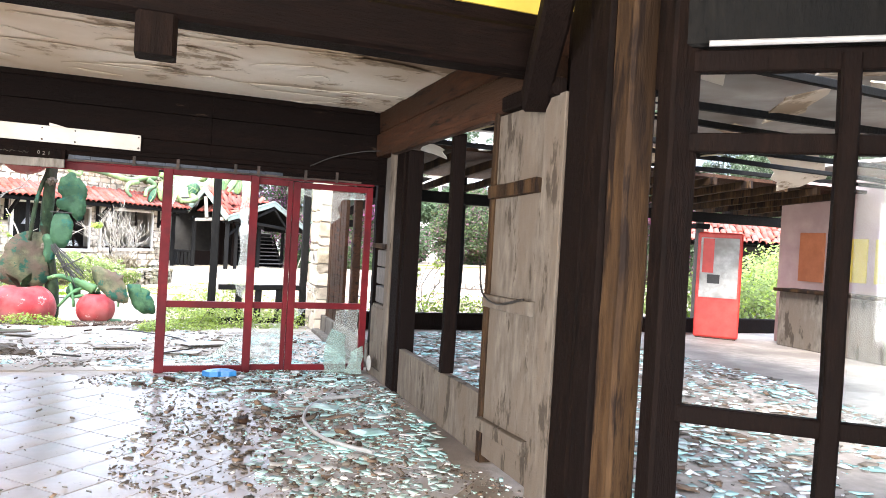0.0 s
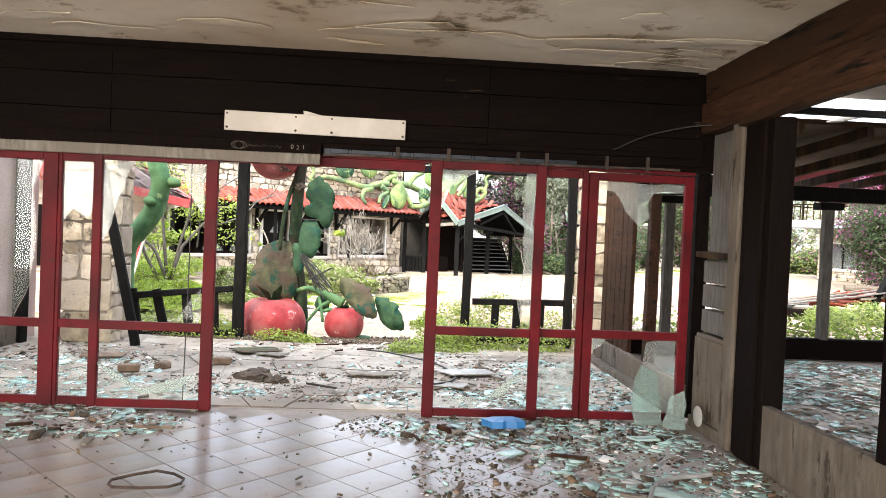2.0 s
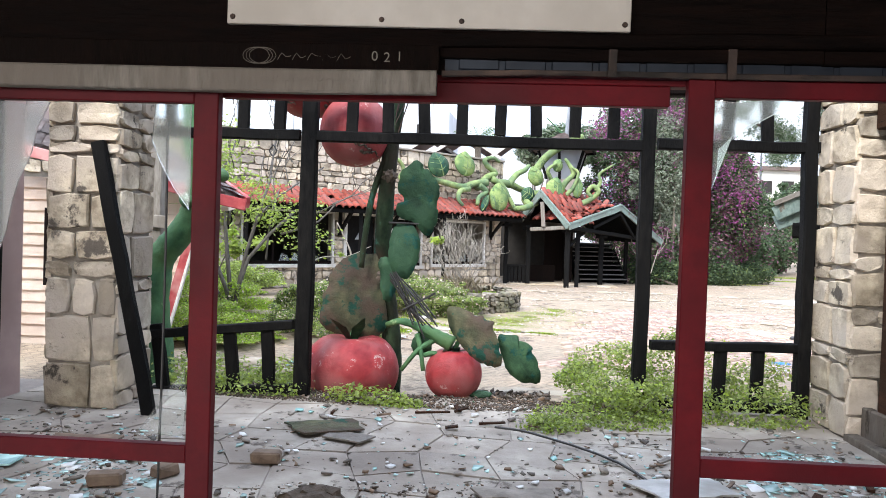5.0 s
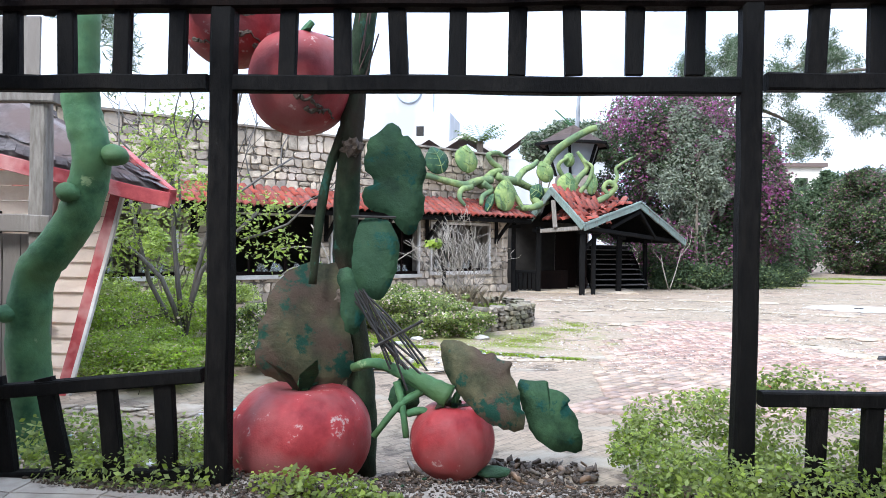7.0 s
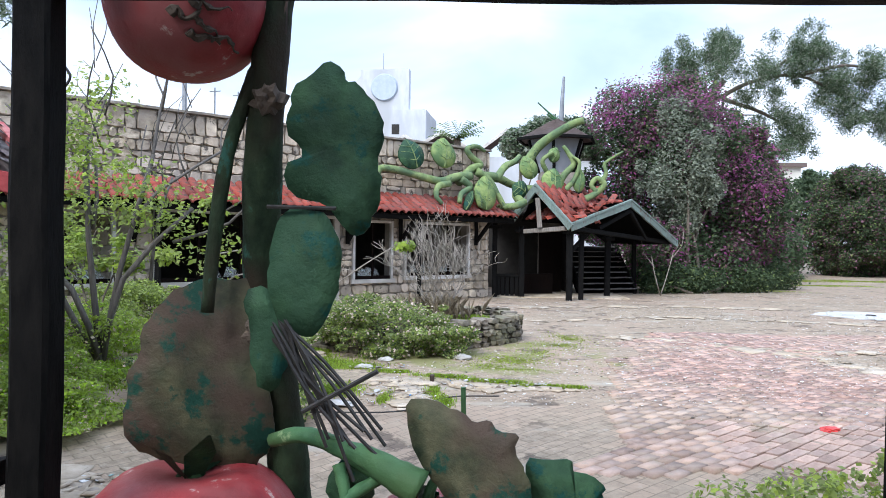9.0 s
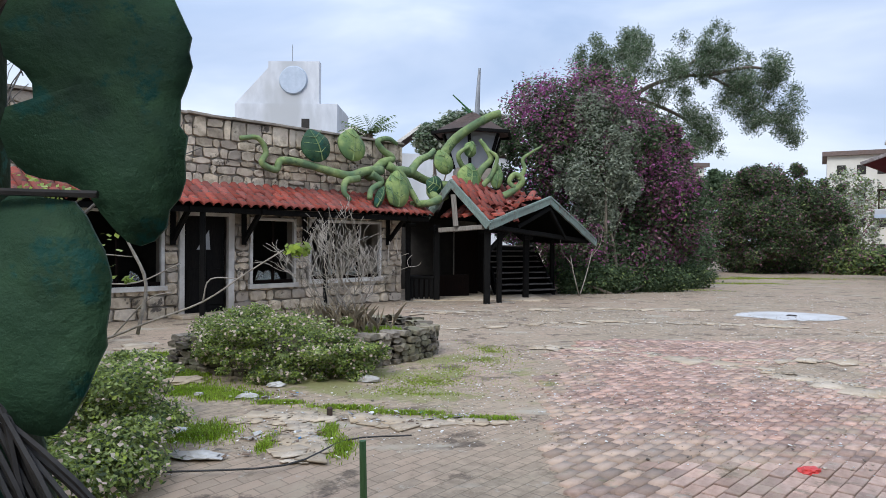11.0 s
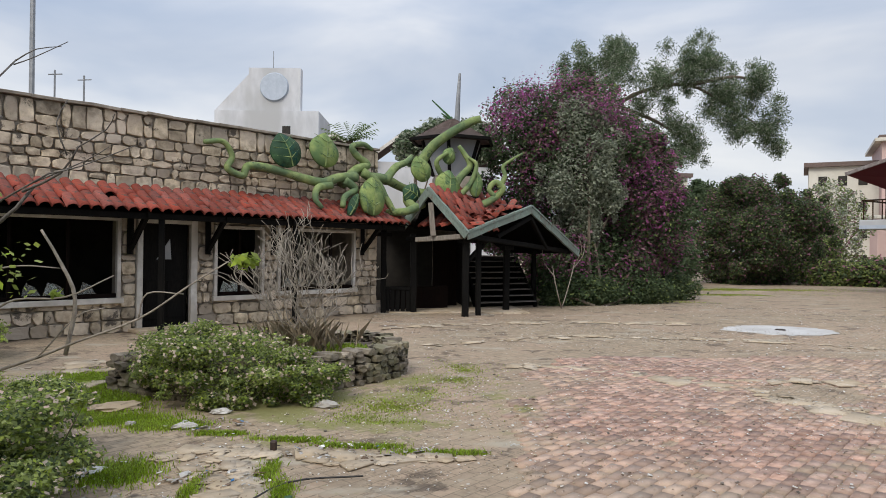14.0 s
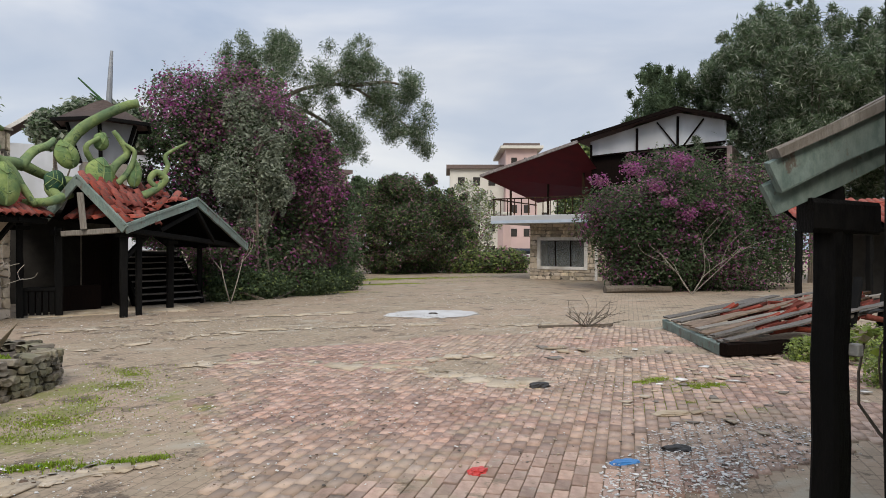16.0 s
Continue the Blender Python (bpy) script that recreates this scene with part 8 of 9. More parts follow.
blades("moss", [(7.2, 17.4, 0.55, 0.12), (7.4, 16.8, 0.6, 0.22), (6.75, 16.35, 0.55, 0.18), (7.1, 15.8, 0.4, 0.15)], 30000, 0.012, [GRASS_A, GRASS_B], [2, 3], "thin bright moss in the joints by the collapsed roof", category="moss", seed=66, zfun=ground_z, width=0.004)
debris("broken_slabs", [(-2.7, 14.3, 0.9, 0.4), (-2.1, 14.1, 0.5, 0.35)], 190, 0.14, [CONCRETE], [1], "pale broken path slabs behind the sagging railing", 40, zfun=ground_z, lift=0.006, tilt=0.008, thick=0.05)
debris("roof_scraps", [(7.6, 16.2, 1.6, 1.0), (9.2, 17.0, 1.2, 0.8), (8.6, 19.6, 1.4, 1.2), (6.6, 15.6, 0.9, 0.6)], 130, 0.09, [CONCRETE, GREY_WOOD, CHIP_WHITE], [4, 1.5, 1], "splintered boards and pale fragments on the paving", 36, zfun=ground_z, lift=0.016, tilt=0.05, thick=0.08)


def court_patches():
    rng = random.Random(33)
    rows = [("concrete_patch", 1.22, 17.12, 0.45, 0.09, 0, CONCRETE, "worn pale concrete strip with litter"), ("dried_cement_patch", 9.6, 25.7, 1.15, 0.95, 0, PUDDLE, "round pale cement patch around a drain")]
    for name, x, y, w, h, a, mat, label in rows:
        out = []
        for k in range(44):
            q = k * math.tau / 44
            n = 0.95 + (0.15 if "dried" in name else 0.5) * noise.noise(Vector((math.cos(q) * 1.4 + x, math.sin(q) * 1.4 + y, 1))) + 0.2 * noise.noise(Vector((math.cos(q) * 5 + x, math.sin(q) * 5 + y, 2)))
            out.append((math.cos(q) * w * n, math.sin(q) * h * n))
        bm = bmesh.new()
        plate(bm, out, 0.010, pose(x, y, float(ground_z(x, y)) + (0.016 if "dried" in name else 0.006), 90, 0, 0) @ pose(0, 0, 0, 0, a, 0), 0.0)
        single(name, bm, mat, label, "patch", kind="structure")
    bm = bmesh.new()
    bmesh.ops.create_cone(bm, cap_ends=True, segments=12, radius1=0.12, radius2=0.09, depth=0.03, matrix=Matrix.Translation((9.6, 25.7, 0.025)))
    single("drain_cap", bm, STEEL, "dark drain cap in the middle of a cement patch", "drain")
    def lump(name, x, y, w, h, z, mat, label, cat, a=0):
        bm = bmesh.new()
        bmesh.ops.create_icosphere(bm, subdivisions=3, radius=1)
        for v in bm.verts:
            n = 1 + 0.35 * noise.noise(v.co * 2.3 + Vector((x, y, 0)))
            v.co = Vector((v.co.x * w * n, v.co.y * h * n, max(-0.2, v.co.z) * z * n))
        bmesh.ops.transform(bm, matrix=pose(x, y, float(ground_z(x, y)) + z * 0.22 + 0.01, 0, 0, a), verts=bm.verts)
        single(name, bm, mat, label, cat)
    lump("red_plastic_scrap", 3.69, 15.7, 0.085, 0.06, 0.03, RED_PLASTIC, "crumpled red plastic scrap on the paving", "litter", 20)
    lump("blue_plastic_scrap", 4.72, 15.3, 0.12, 0.06, 0.025, BLUE, "flat blue plastic scrap among white flakes", "litter", -20)
    lump("dark_bag", 5.97, 17.7, 0.14, 0.07, 0.05, WIRE, "dark crumpled bag on the paving", "litter")
    lump("dark_bag", 5.3, 15.3, 0.12, 0.06, 0.04, WIRE, "dark crumpled bag among white flakes", "litter", -30)
    lump("plastic_bag", 0.62, 18.95, 0.12, 0.06, 0.05, PAPER, "grey plastic bag under the shrub", "litter", -15)
    lump("plastic_bag", -0.35, 18.7, 0.1, 0.05, 0.035, PAPER, "grey plastic bag at the planter foot", "litter", 10)
    lump("plastic_bottle", -0.55, 18.15, 0.11, 0.035, 0.035, PAPER, "white plastic bottle lying in grass", "bottle", 12)
    lump("white_scrap", -1.05, 18.3, 0.05, 0.03, 0.03, PAPER, "white scrap in the grass", "litter")
    lump("white_cloth", -0.55, 16.25, 0.2, 0.08, 0.03, PAPER, "flattened white rag on the ground", "litter", -10)
    lump("cardboard", -1.4, 18.95, 0.24, 0.16, 0.05, CONCRETE, "sodden cardboard lying in the grass", "litter", 30)
    lump("paper_scraps", -0.95, 16.9, 0.18, 0.1, 0.03, PAPER, "white paper scraps on the ground", "litter", 40)
    lump("pale_slab", 6.2, 16.1, 0.2, 0.08, 0.03, CONCRETE, "pale broken slab on mossy paving", "debris", -20)
    lump("pale_slab", 7.2, 15.2, 0.22, 0.09, 0.03, CONCRETE, "pale broken slab on the paving", "debris", 10)
    single("metal_stub", boxes((0.28, 0.33, 17.37, 17.42, 0.0, 0.09), bev=0.01), STEEL, "rusty metal post stub in the concrete slab", "post stub")
    single("brushwood", beams(((9.8, 22.2, 0.03), (11.2, 21.6, 0.05), 0.06, 0.05)), BARK, "dead branch lying on the paving", "branch")
    bm = bmesh.new()
    r2 = random.Random(3)
    for k in range(14):
        branching(bm, (10.7, 21.8, 0.0), (10.7 + r2.uniform(-0.6, 0.6), 21.8 + r2.uniform(-0.4, 0.4), r2.uniform(0.1, 0.4)), 0.012, 1, r2, 0.5, 4, 2)
    single("brushwood", bm, BARK, "tangle of dead twigs on the paving", "branch")
    single("cable", tube(bmesh.new(), [(-0.7, 15.9, 0.02), (0.1, 16.0, 0.02), (0.5, 16.6, 0.02), (1.0, 16.7, 0.02)], 0.007, sides=5), WIRE, "dark hose lying on the ground", "cable")

    single("green_stake", tube(bmesh.new(), [(0.66, 15.18, -0.05), (0.65, 15.18, 0.41)], 0.022, 0.02, 8, 1), STALK, "short green painted stake standing in the court", "stake")


court_patches()


def dead_shrub():
    t = thing("dead_shrub", (0.3, 20.6, 0.33), "bare bleached dead shrub standing in the planter", "shrub")
    rng = random.Random(5)
    bm = bmesh.new()
    for k in range(12):
        a = rng.uniform(0, math.tau)
        n = rng.uniform(0.5, 1.0)
        o = (0.25 + rng.uniform(-0.18, 0.18), 20.6 + rng.uniform(-0.1, 0.1), 0.3)
        branching(bm, o, (o[0] + math.cos(a) * n * 0.45, o[1] + math.sin(a) * 0.35, 0.35 + n * 0.82), 0.010, 3, rng, 0.6, 4, 3, 0.003)
    part("twig_mass", bm, TWIG, t, kind="stuff")
    blades("dry_grass", [(0.3, 20.5, 0.42, 0.3), (-0.1, 20.6, 0.3, 0.25)], 700, 0.34, [STRAW, DRY], [3, 1], "tuft of dry straw-coloured stalks in the planter", "dry grass", 63, zfun=lambda x, y: 0 * x + 0.32, width=0.003)


dead_shrub()


def bare_tree(base, tops, r, leaf, count, label, seed, mats, weights, size=0.06, name="small_tree", depth=2, bark=None, kids=3):
    t = thing(name, base, label, "tree")
    rng = random.Random(seed)
    bm = bmesh.new()
    ends = []
    for p in tops:
        branching(bm, base, p, r, depth, rng, 0.5, 7, kids)
        ends.append(p)
    part("trunk", bm, bark or BARK, t, smooth=True, kind="" if count > 200 else "stuff")
    if count:
        lumps = [(p[0] + rng.gauss(0, leaf * 0.5), p[1] + rng.gauss(0, leaf * 0.5), p[2] + rng.gauss(0, leaf * 0.4), leaf * rng.uniform(0.3, 0.7), leaf * rng.uniform(0.3, 0.7), leaf * rng.uniform(0.25, 0.5)) for p in ends for _ in range(4)]
        leaf_cloud("crown", lumps, count, size, mats, weights, t, shell=0.9, seed=seed)


bare_tree((-3.7, 18.1, 0), [(-4.5, 18.0, 2.2), (-3.9, 18.1, 2.75), (-3.0, 17.9, 2.5), (-2.65, 18.2, 1.9), (-4.8, 18.2, 1.5)], 0.042, 0.9, 4600, "small half-bare fruit tree with sparse yellow-green leaves", 71, [BUSH_Y, BUSH_A], [3, 2], 0.042, depth=3, bark=GREY_DARK, kids=2)


def leaning_sapling():
    t = thing("bare_sapling", (-2.2, 18.9, 0.0), "leaning bleached sapling with few leaves in front of the house", "tree")
    part("stem", tube(bmesh.new(), [(-2.62, 18.95, 0.34), (-2.09, 18.9, 0.52), (-1.7, 18.8, 0.68), (-1.1, 18.65, 0.91), (-0.61, 18.5, 1.23), (-0.24, 18.4, 1.46)], 0.016, 0.006, 7, 4, 0.08), TWIG, t, smooth=True)
    for pts, r in (([(-1.82, 18.85, 0.55), (-1.72, 18.8, 1.08), (-1.86, 18.75, 1.47), (-1.99, 18.7, 1.73)], 0.024), ([(-2.55, 18.9, 0.91), (-2.28, 18.85, 1.07), (-1.81, 18.8, 1.1), (-1.34, 18.7, 1.31)], 0.012), ([(-2.61, 18.9, 1.33), (-2.23, 18.85, 1.39), (-1.86, 18.8, 1.37)], 0.010), ([(-1.1, 18.65, 0.91), (-1.01, 18.6, 1.15), (-0.67, 18.55, 1.15)], 0.009), ([(-2.09, 18.9, 0.52), (-1.7, 18.8, 0.92), (-1.45, 18.8, 1.0)], 0.010)):
        part("twig", tube(bmesh.new(), pts, r, r * 0.5, 6, 4, 0.08), TWIG, t, smooth=True)
    leaf_cloud("leaves", [(-0.13, 18.4, 1.45, 0.13, 0.1, 0.08), (-0.02, 18.4, 1.47, 0.06, 0.06, 0.06), (-1.9, 18.85, 1.12, 0.08, 0.06, 0.03)], 90, 0.055, [BUSH_Y], [1], t, seed=72, shell=0.9)


leaning_sapling()
bare_tree((-4.9, 20.3, 0), [(-4.6, 20.4, 1.2), (-5.2, 20.1, 1.3)], 0.02, 0.45, 900, "young sapling with yellow-green leaves", 73, [BUSH_Y, BUSH_A], [3, 1], 0.07, "sapling", 1, None, 2)

# ---- trees, hedges and buildings around the court ----
def big_bush(name, lumps, count, size, mats, weights, label, seed, category="shrub", trunk=None, long=1.7, shell=0.5):
    t = thing(name, (lumps[0][0], lumps[0][1], 0), label, category)
    leaf_cloud("foliage", lumps, count, size, mats, weights, t, seed=seed, shell=shell, long=long, cluster=0.8 if MAGENTA in mats else 0.0)
    rng = random.Random(seed)
    bm = bmesh.new()
    for k in range(8):
        l = rng.choice(lumps)
        b = (lumps[0][0] + rng.uniform(-0.6, 0.6), lumps[0][1] + rng.uniform(-0.6, 0.6), 0)
        tube(bm, [b, (b[0] * 0.6 + l[0] * 0.4, b[1] * 0.6 + l[1] * 0.4, l[2] * 0.6), l[:3]], 0.06, 0.02, 6, 3)
    part("trunk", bm, BARK, t)
    return t


big_bush("bougainvillea", crown_lumps((8.3, 35.5, 3.4), (3.2, 2.6, 3.4), 22, 81, 0.8, 0.36) + [(6.2, 35.0, 6.0, 1.3, 1.2, 1.2), (8.4, 35.6, 6.7, 1.5, 1.2, 1.0), (10.4, 35.8, 4.6, 1.4, 1.2, 1.5), (10.8, 36.0, 2.2, 1.2, 1.2, 1.7), (7.0, 33.4, 1.2, 1.3, 1.0, 1.2), (9.0, 34.0, 1.0, 1.5, 1.0, 1.1)], 210000, 0.07, [DEEP, HEDGE, DUSKY, MAGENTA, BUSH_B], [4, 4, 5.5, 3.2, 1.5], "huge dark bougainvillea with dusky magenta flowers beside the canopy", 82)
big_bush("olive_tree", crown_lumps((7.7, 33.4, 4.0), (1.3, 0.9, 1.9), 12, 83, 0.85, 0.4), 36000, 0.06, [OLIVE, DEEP], [6, 0.7], "grey-green olive tree growing out of the bougainvillea", 84, "tree")
big_bush("undergrowth", [(7.6, 32.6, 0.4, 1.2, 0.6, 0.5), (9.4, 33.4, 0.4, 1.4, 0.6, 0.5), (11.3, 35.2, 0.4, 1.2, 0.7, 0.5), (6.6, 32.4, 0.3, 0.5, 0.4, 0.5)], 17000, 0.06, [BUSH_B, DEEP, HEDGE], [1.2, 4, 4], "green undergrowth at the foot of the bougainvillea", 85)
big_bush("hedge_bush", crown_lumps((22.4, 48.3, 2.55), (3.7, 3.0, 3.1), 22, 86, 0.8, 0.32), 130000, 0.085, [HEDGE, DEEP, DUSKY, BUSH_B], [6, 3, 2.4, 2.2], "rounded dark green overgrown bush at the end of the court", 87)
big_bush("hedge_bush", [(14.8, 44.5, 1.2, 2.0, 1.4, 1.3), (16.6, 47, 1.3, 1.5, 1.3, 1.4), (13.4, 41.5, 1.1, 1.4, 1.2, 1.2)], 24500, 0.112, [HEDGE, DEEP, DUSKY], [5, 4, 1.6], "dark green overgrown hedge at the edge of the court", 88)
big_bush("hedge_bush", [(25.6, 47, 0.5, 1.6, 1.0, 0.9), (27.6, 46, 0.6, 1.6, 1.0, 0.9), (27, 51, 1.4, 1.8, 1.2, 1.6)], 24500, 0.112, [BUSH_B, HEDGE, DUSKY, BUSH_A], [4, 4, 1.5, 2], "mixed bushes behind the court", 89)
big_bush("grey_tree", crown_lumps((30.0, 54, 3.2), (2.6, 2.0, 2.6), 12, 90, 0.9, 0.34), 10500, 0.112, [OLIVE, BUSH_B, DUSKY], [4, 4, 1], "thin grey-green tree in front of the pink hotel", 91, "tree")
big_bush("bougainvillea", crown_lumps((22.6, 29.6, 2.2), (3.0, 2.4, 2.6), 18, 92, 0.8, 0.38) + [(20.8, 30.8, 2.6, 1.6, 1.2, 1.4), (24.8, 28.2, 3.4, 1.8, 1.4, 1.6), (22.0, 29.2, 0.9, 2.6, 1.8, 1.1), (24.2, 28.0, 1.0, 2.2, 1.6, 1.2), (26.0, 27.4, 2.2, 1.6, 1.4, 2.0), (22.8, 29.4, 4.4, 1.6, 1.4, 1.0)], 190000, 0.066, [DEEP, HEDGE, DUSKY, MAGENTA, BUSH_B], [5, 5, 3.2, 3.0, 1], "wide bougainvillea thicket with magenta flowers", 93, shell=0.85)
big_bush("tall_tree", crown_lumps((31.5, 30.0, 7.2), (4.8, 4.0, 5.0), 70, 94, 0.92, 0.15), 150000, 0.045, [DEEP, PINE, OLIVE], [2, 6, 3], "tall dark green tree behind the thicket", 95, "tree", long=6.5, shell=0.9)
big_bush("tall_tree", crown_lumps((36.0, 26.0, 7.0), (5.0, 4.0, 5.5), 64, 96, 0.92, 0.15), 110000, 0.05, [DEEP, PINE, OLIVE], [2, 6, 3], "tall dark green tree at the side of the court", 97, "tree", long=6.5, shell=0.9)
big_bush("tall_tree", crown_lumps((28.3, 34.5, 7.9), (2.0, 1.8, 2.4), 30, 98, 0.9, 0.2), 26000, 0.055, [DEEP, PINE], [3, 5], "young conifer behind the chalet gable", 99, "tree", long=6.5, shell=0.9)
big_bush("tree_line", crown_lumps((39.5, 50, 6.0), (3.2, 2.5, 3.6), 9, 120) + crown_lumps((46, 46, 6.0), (4, 3, 3.8), 9, 121), 38500, 0.175, [PINE, BUSH_B, BUSH_A], [4, 3, 1], "green trees rising behind the chalet", 100, "tree")
big_bush("tree_line", crown_lumps((18, 60, 4.4), (3.5, 3, 2.4), 8, 122) + crown_lumps((25, 62, 4.4), (3.5, 3, 2.4), 8, 123), 28000, 0.175, [PINE, HEDGE], [4, 3], "distant dark trees behind the hedge", 101, "tree")
big_bush("tree_line", [(3.2, 45, 6.4, 0.9, 0.8, 0.8), (4.6, 45, 6.9, 1.2, 0.9, 0.9), (5.8, 44, 6.6, 1.2, 1.0, 1.0)], 14000, 0.140, [PINE, OLIVE], [3, 3], "tree tops behind the lantern turret", 102, "tree")



def bract_mass(lumps, count, label, seed):
    t = thing("bougainvillea_spray", lumps[0][:3], label, "shrub")
    leaf_cloud("blossom", lumps, count, 0.055, [MAGENTA, DUSKY], [3, 2], t, shell=0.95, seed=seed)


bract_mass([(19.96, 27.40, 3.08, 0.35, 0.3, 0.19), (20.83, 27.40, 2.73, 0.50, 0.3, 0.28), (21.88, 27.40, 3.07, 0.40, 0.3, 0.22), (23.48, 27.40, 2.60, 0.45, 0.3, 0.25), (18.19, 27.40, 4.07, 0.50, 0.3, 0.28), (20.53, 27.40, 4.49, 0.60, 0.3, 0.33), (19.26, 27.40, 3.58, 0.40, 0.3, 0.22), (16.69, 27.40, 3.63, 0.40, 0.3, 0.22)], 3000, "bright magenta flowering sprays on the wide thicket", 131)
bract_mass([(6.85, 33.30, 6.76, 0.95, 0.45, 0.7), (8.22, 33.30, 6.19, 0.95, 0.45, 0.7), (8.96, 33.30, 5.33, 0.95, 0.45, 0.7), (5.87, 33.30, 6.46, 0.95, 0.45, 0.7), (9.79, 33.30, 4.37, 0.95, 0.45, 0.7), (8.79, 33.30, 3.82, 0.95, 0.45, 0.7), (5.35, 33.30, 5.75, 0.95, 0.45, 0.7), (10.27, 33.30, 3.49, 0.95, 0.45, 0.7)], 2600, "magenta flowering sprays high on the dark bougainvillea", 132)


def pine():
    t = thing("pine_tree", (13.5, 48, 0), "leaning pine tree with drooping clumps of needles", "tree")
    rng = random.Random(66)
    bm = bmesh.new()
    tube(bm, [(12.5, 48.2, 0), (12.9, 48.1, 4), (13.2, 48, 7.5), (13.6, 48, 9.5), (14.2, 48, 10.3)], 0.32, 0.16, 10, 5)
    limbs = [[(13.4, 48, 9.0), (15.5, 48, 10.2), (18.0, 48, 10.6), (20.2, 48, 9.6), (22.6, 48, 8.2)], [(13.6, 48, 9.5), (13.9, 48, 11.0), (14.1, 48, 12.4)], [(16.0, 48, 10.3), (17.6, 48, 11.5), (19.0, 48, 12.2)], [(13.3, 48, 8.5), (12.2, 48, 10.2), (11.9, 48, 11.6)], [(18.0, 48, 10.6), (20.2, 47.5, 11.0), (21.8, 47.5, 10.8)], [(14.0, 48, 9.4), (16.5, 48.3, 8.6), (18.4, 48.3, 7.4)]]
    for l in limbs:
        tube(bm, l, 0.13, 0.04, 7, 4)
    part("trunk", bm, BARK, t, smooth=True)
    lumps = []
    for l in limbs:
        for p in smooth_path(l, 4)[4:]:
            for _ in range(4):
                k = rng.uniform(0.3, 0.8)
                lumps.append((p.x + rng.gauss(0, 0.55), p.y + rng.gauss(0, 0.7), p.z + rng.gauss(-0.05, 0.5), k, k, k * 0.9))
    for x, y, z in ((22.8, 48, 7.6), (21.6, 48, 8.6), (20.4, 48, 8.8), (18.6, 48, 7.0), (17.8, 48, 6.6), (13.9, 48, 12.5), (12.3, 48, 11.9), (18.9, 48, 12.4)):
        lumps.extend((x + rng.gauss(0, 0.4), y + rng.gauss(0, 0.4), z + rng.gauss(0, 0.4), 0.4, 0.4, 0.45) for _ in range(5))
    leaf_cloud("needles", lumps, 80000, 0.036, [PINE, DEEP, OLIVE], [5, 1, 2], t, shell=0.9, long=5.5, seed=67)


pine()


def overhanging_sprig():
    t = thing("pine_sprig", (-3.3, 15.5, 3.4), "drooping pine sprig hanging against the sky", "tree")
    bm = bmesh.new()
    tube(bm, [(-5.4, 17.2, 4.6), (-4.2, 16.2, 4.3), (-3.3, 15.5, 3.6)], 0.03, 0.008, 6, 4)
    tube(bm, [(-9.6, 19.2, 0), (-8.6, 18.6, 3.0), (-5.4, 17.2, 4.6)], 0.12, 0.03, 8, 4)
    part("branch", bm, BARK, t)
    leaf_cloud("needles", [(-3.38, 15.5, 3.15, 0.10, 0.1, 0.14), (-3.25, 15.5, 3.55, 0.2, 0.2, 0.28), (-3.5, 15.6, 3.9, 0.3, 0.25, 0.3), (-4.4, 16.4, 4.4, 0.4, 0.4, 0.3)], 3000, 0.014, [PINE, OLIVE], [2, 2], t, shell=0.9, long=9.0, seed=68)


overhanging_sprig()


def palm():
    t = thing("palm_tree", (0.0, 52, 0), "distant palm tree rising behind the stone house", "tree")
    part("trunk", tube(bmesh.new(), [(0, 52, 0), (0.1, 52, 4), (0, 52, 7.7)], 0.28, 0.2, 8, 3), BARK, t)
    rng = random.Random(14)
    v, f = [], []
    for k in range(34):
        a, up = rng.uniform(0, math.tau), rng.uniform(0.25, 1.45)
        d = Vector((math.cos(a), math.sin(a), 0))
        n = rng.uniform(1.5, 2.1)
        side = Vector((-d.y, d.x, 0))
        for i in range(9):
            q = i / 9
            o = Vector((0, 52, 7.7)) + d * n * q * math.cos(up * 0.7) + Vector((0, 0, n * (q * math.sin(up) - 0.3 * q * q)))
            for s in (-1, 1):
                tip = o + side * s * 0.4 * (1 - q * 0.5) + d * 0.25 - Vector((0, 0, 0.12))
                b = len(v)
                v += [tuple(o), tuple(o + d * 0.12), tuple(tip)]
                f.append((b, b + 1, b + 2))
    raw("fronds", v, f, PALM, t)


palm()


def white_block():
    t = thing("white_building", (-7.5, 73.5, 0), "plain white rendered building with a round dish on its roof block", "building")
    m = pose(-7.4, 74, 0, 0, 0, -6)
    def b(n, mat, *r, label=""):
        bm = boxes(r)
        bmesh.ops.transform(bm, matrix=m, verts=bm.verts)
        return part(n, bm, mat, t, label)
    b("wall", WHITE_WALL, -4.6, 4.3, -0.4, 6, 0, 13.4)
    bm = bmesh.new()
    plate(bm, [(-4.7, 13.4), (-1.75, 16.6), (-1.75, 13.4)], 5.5, m @ Matrix.Translation((0, 2.6, 0)))
    part("sloping_parapet", bm, WHITE_WALL, t)
    b("roof_block", WHITE_WALL, -1.75, 2.7, -0.25, 0.6, 13.4, 17.1)
    b("window", DARK_ROOM, 1.2, 1.9, -0.42, -0.3, 11.2, 12.1)
    bm = bmesh.new()
    bmesh.ops.create_cone(bm, cap_ends=True, segments=36, radius1=1.25, radius2=1.15, depth=0.2, matrix=m @ pose(0.45, -0.36, 15.45, 90))
    part("dish", bm, DISH, t, "pale blue round panel")
    part("antenna", tube(bmesh.new(), [m @ Vector((0.3, 0, 17.1)), m @ Vector((0.3, 0, 18.6))], 0.03, n=1, sides=5), GREY_METAL, t)


white_block()


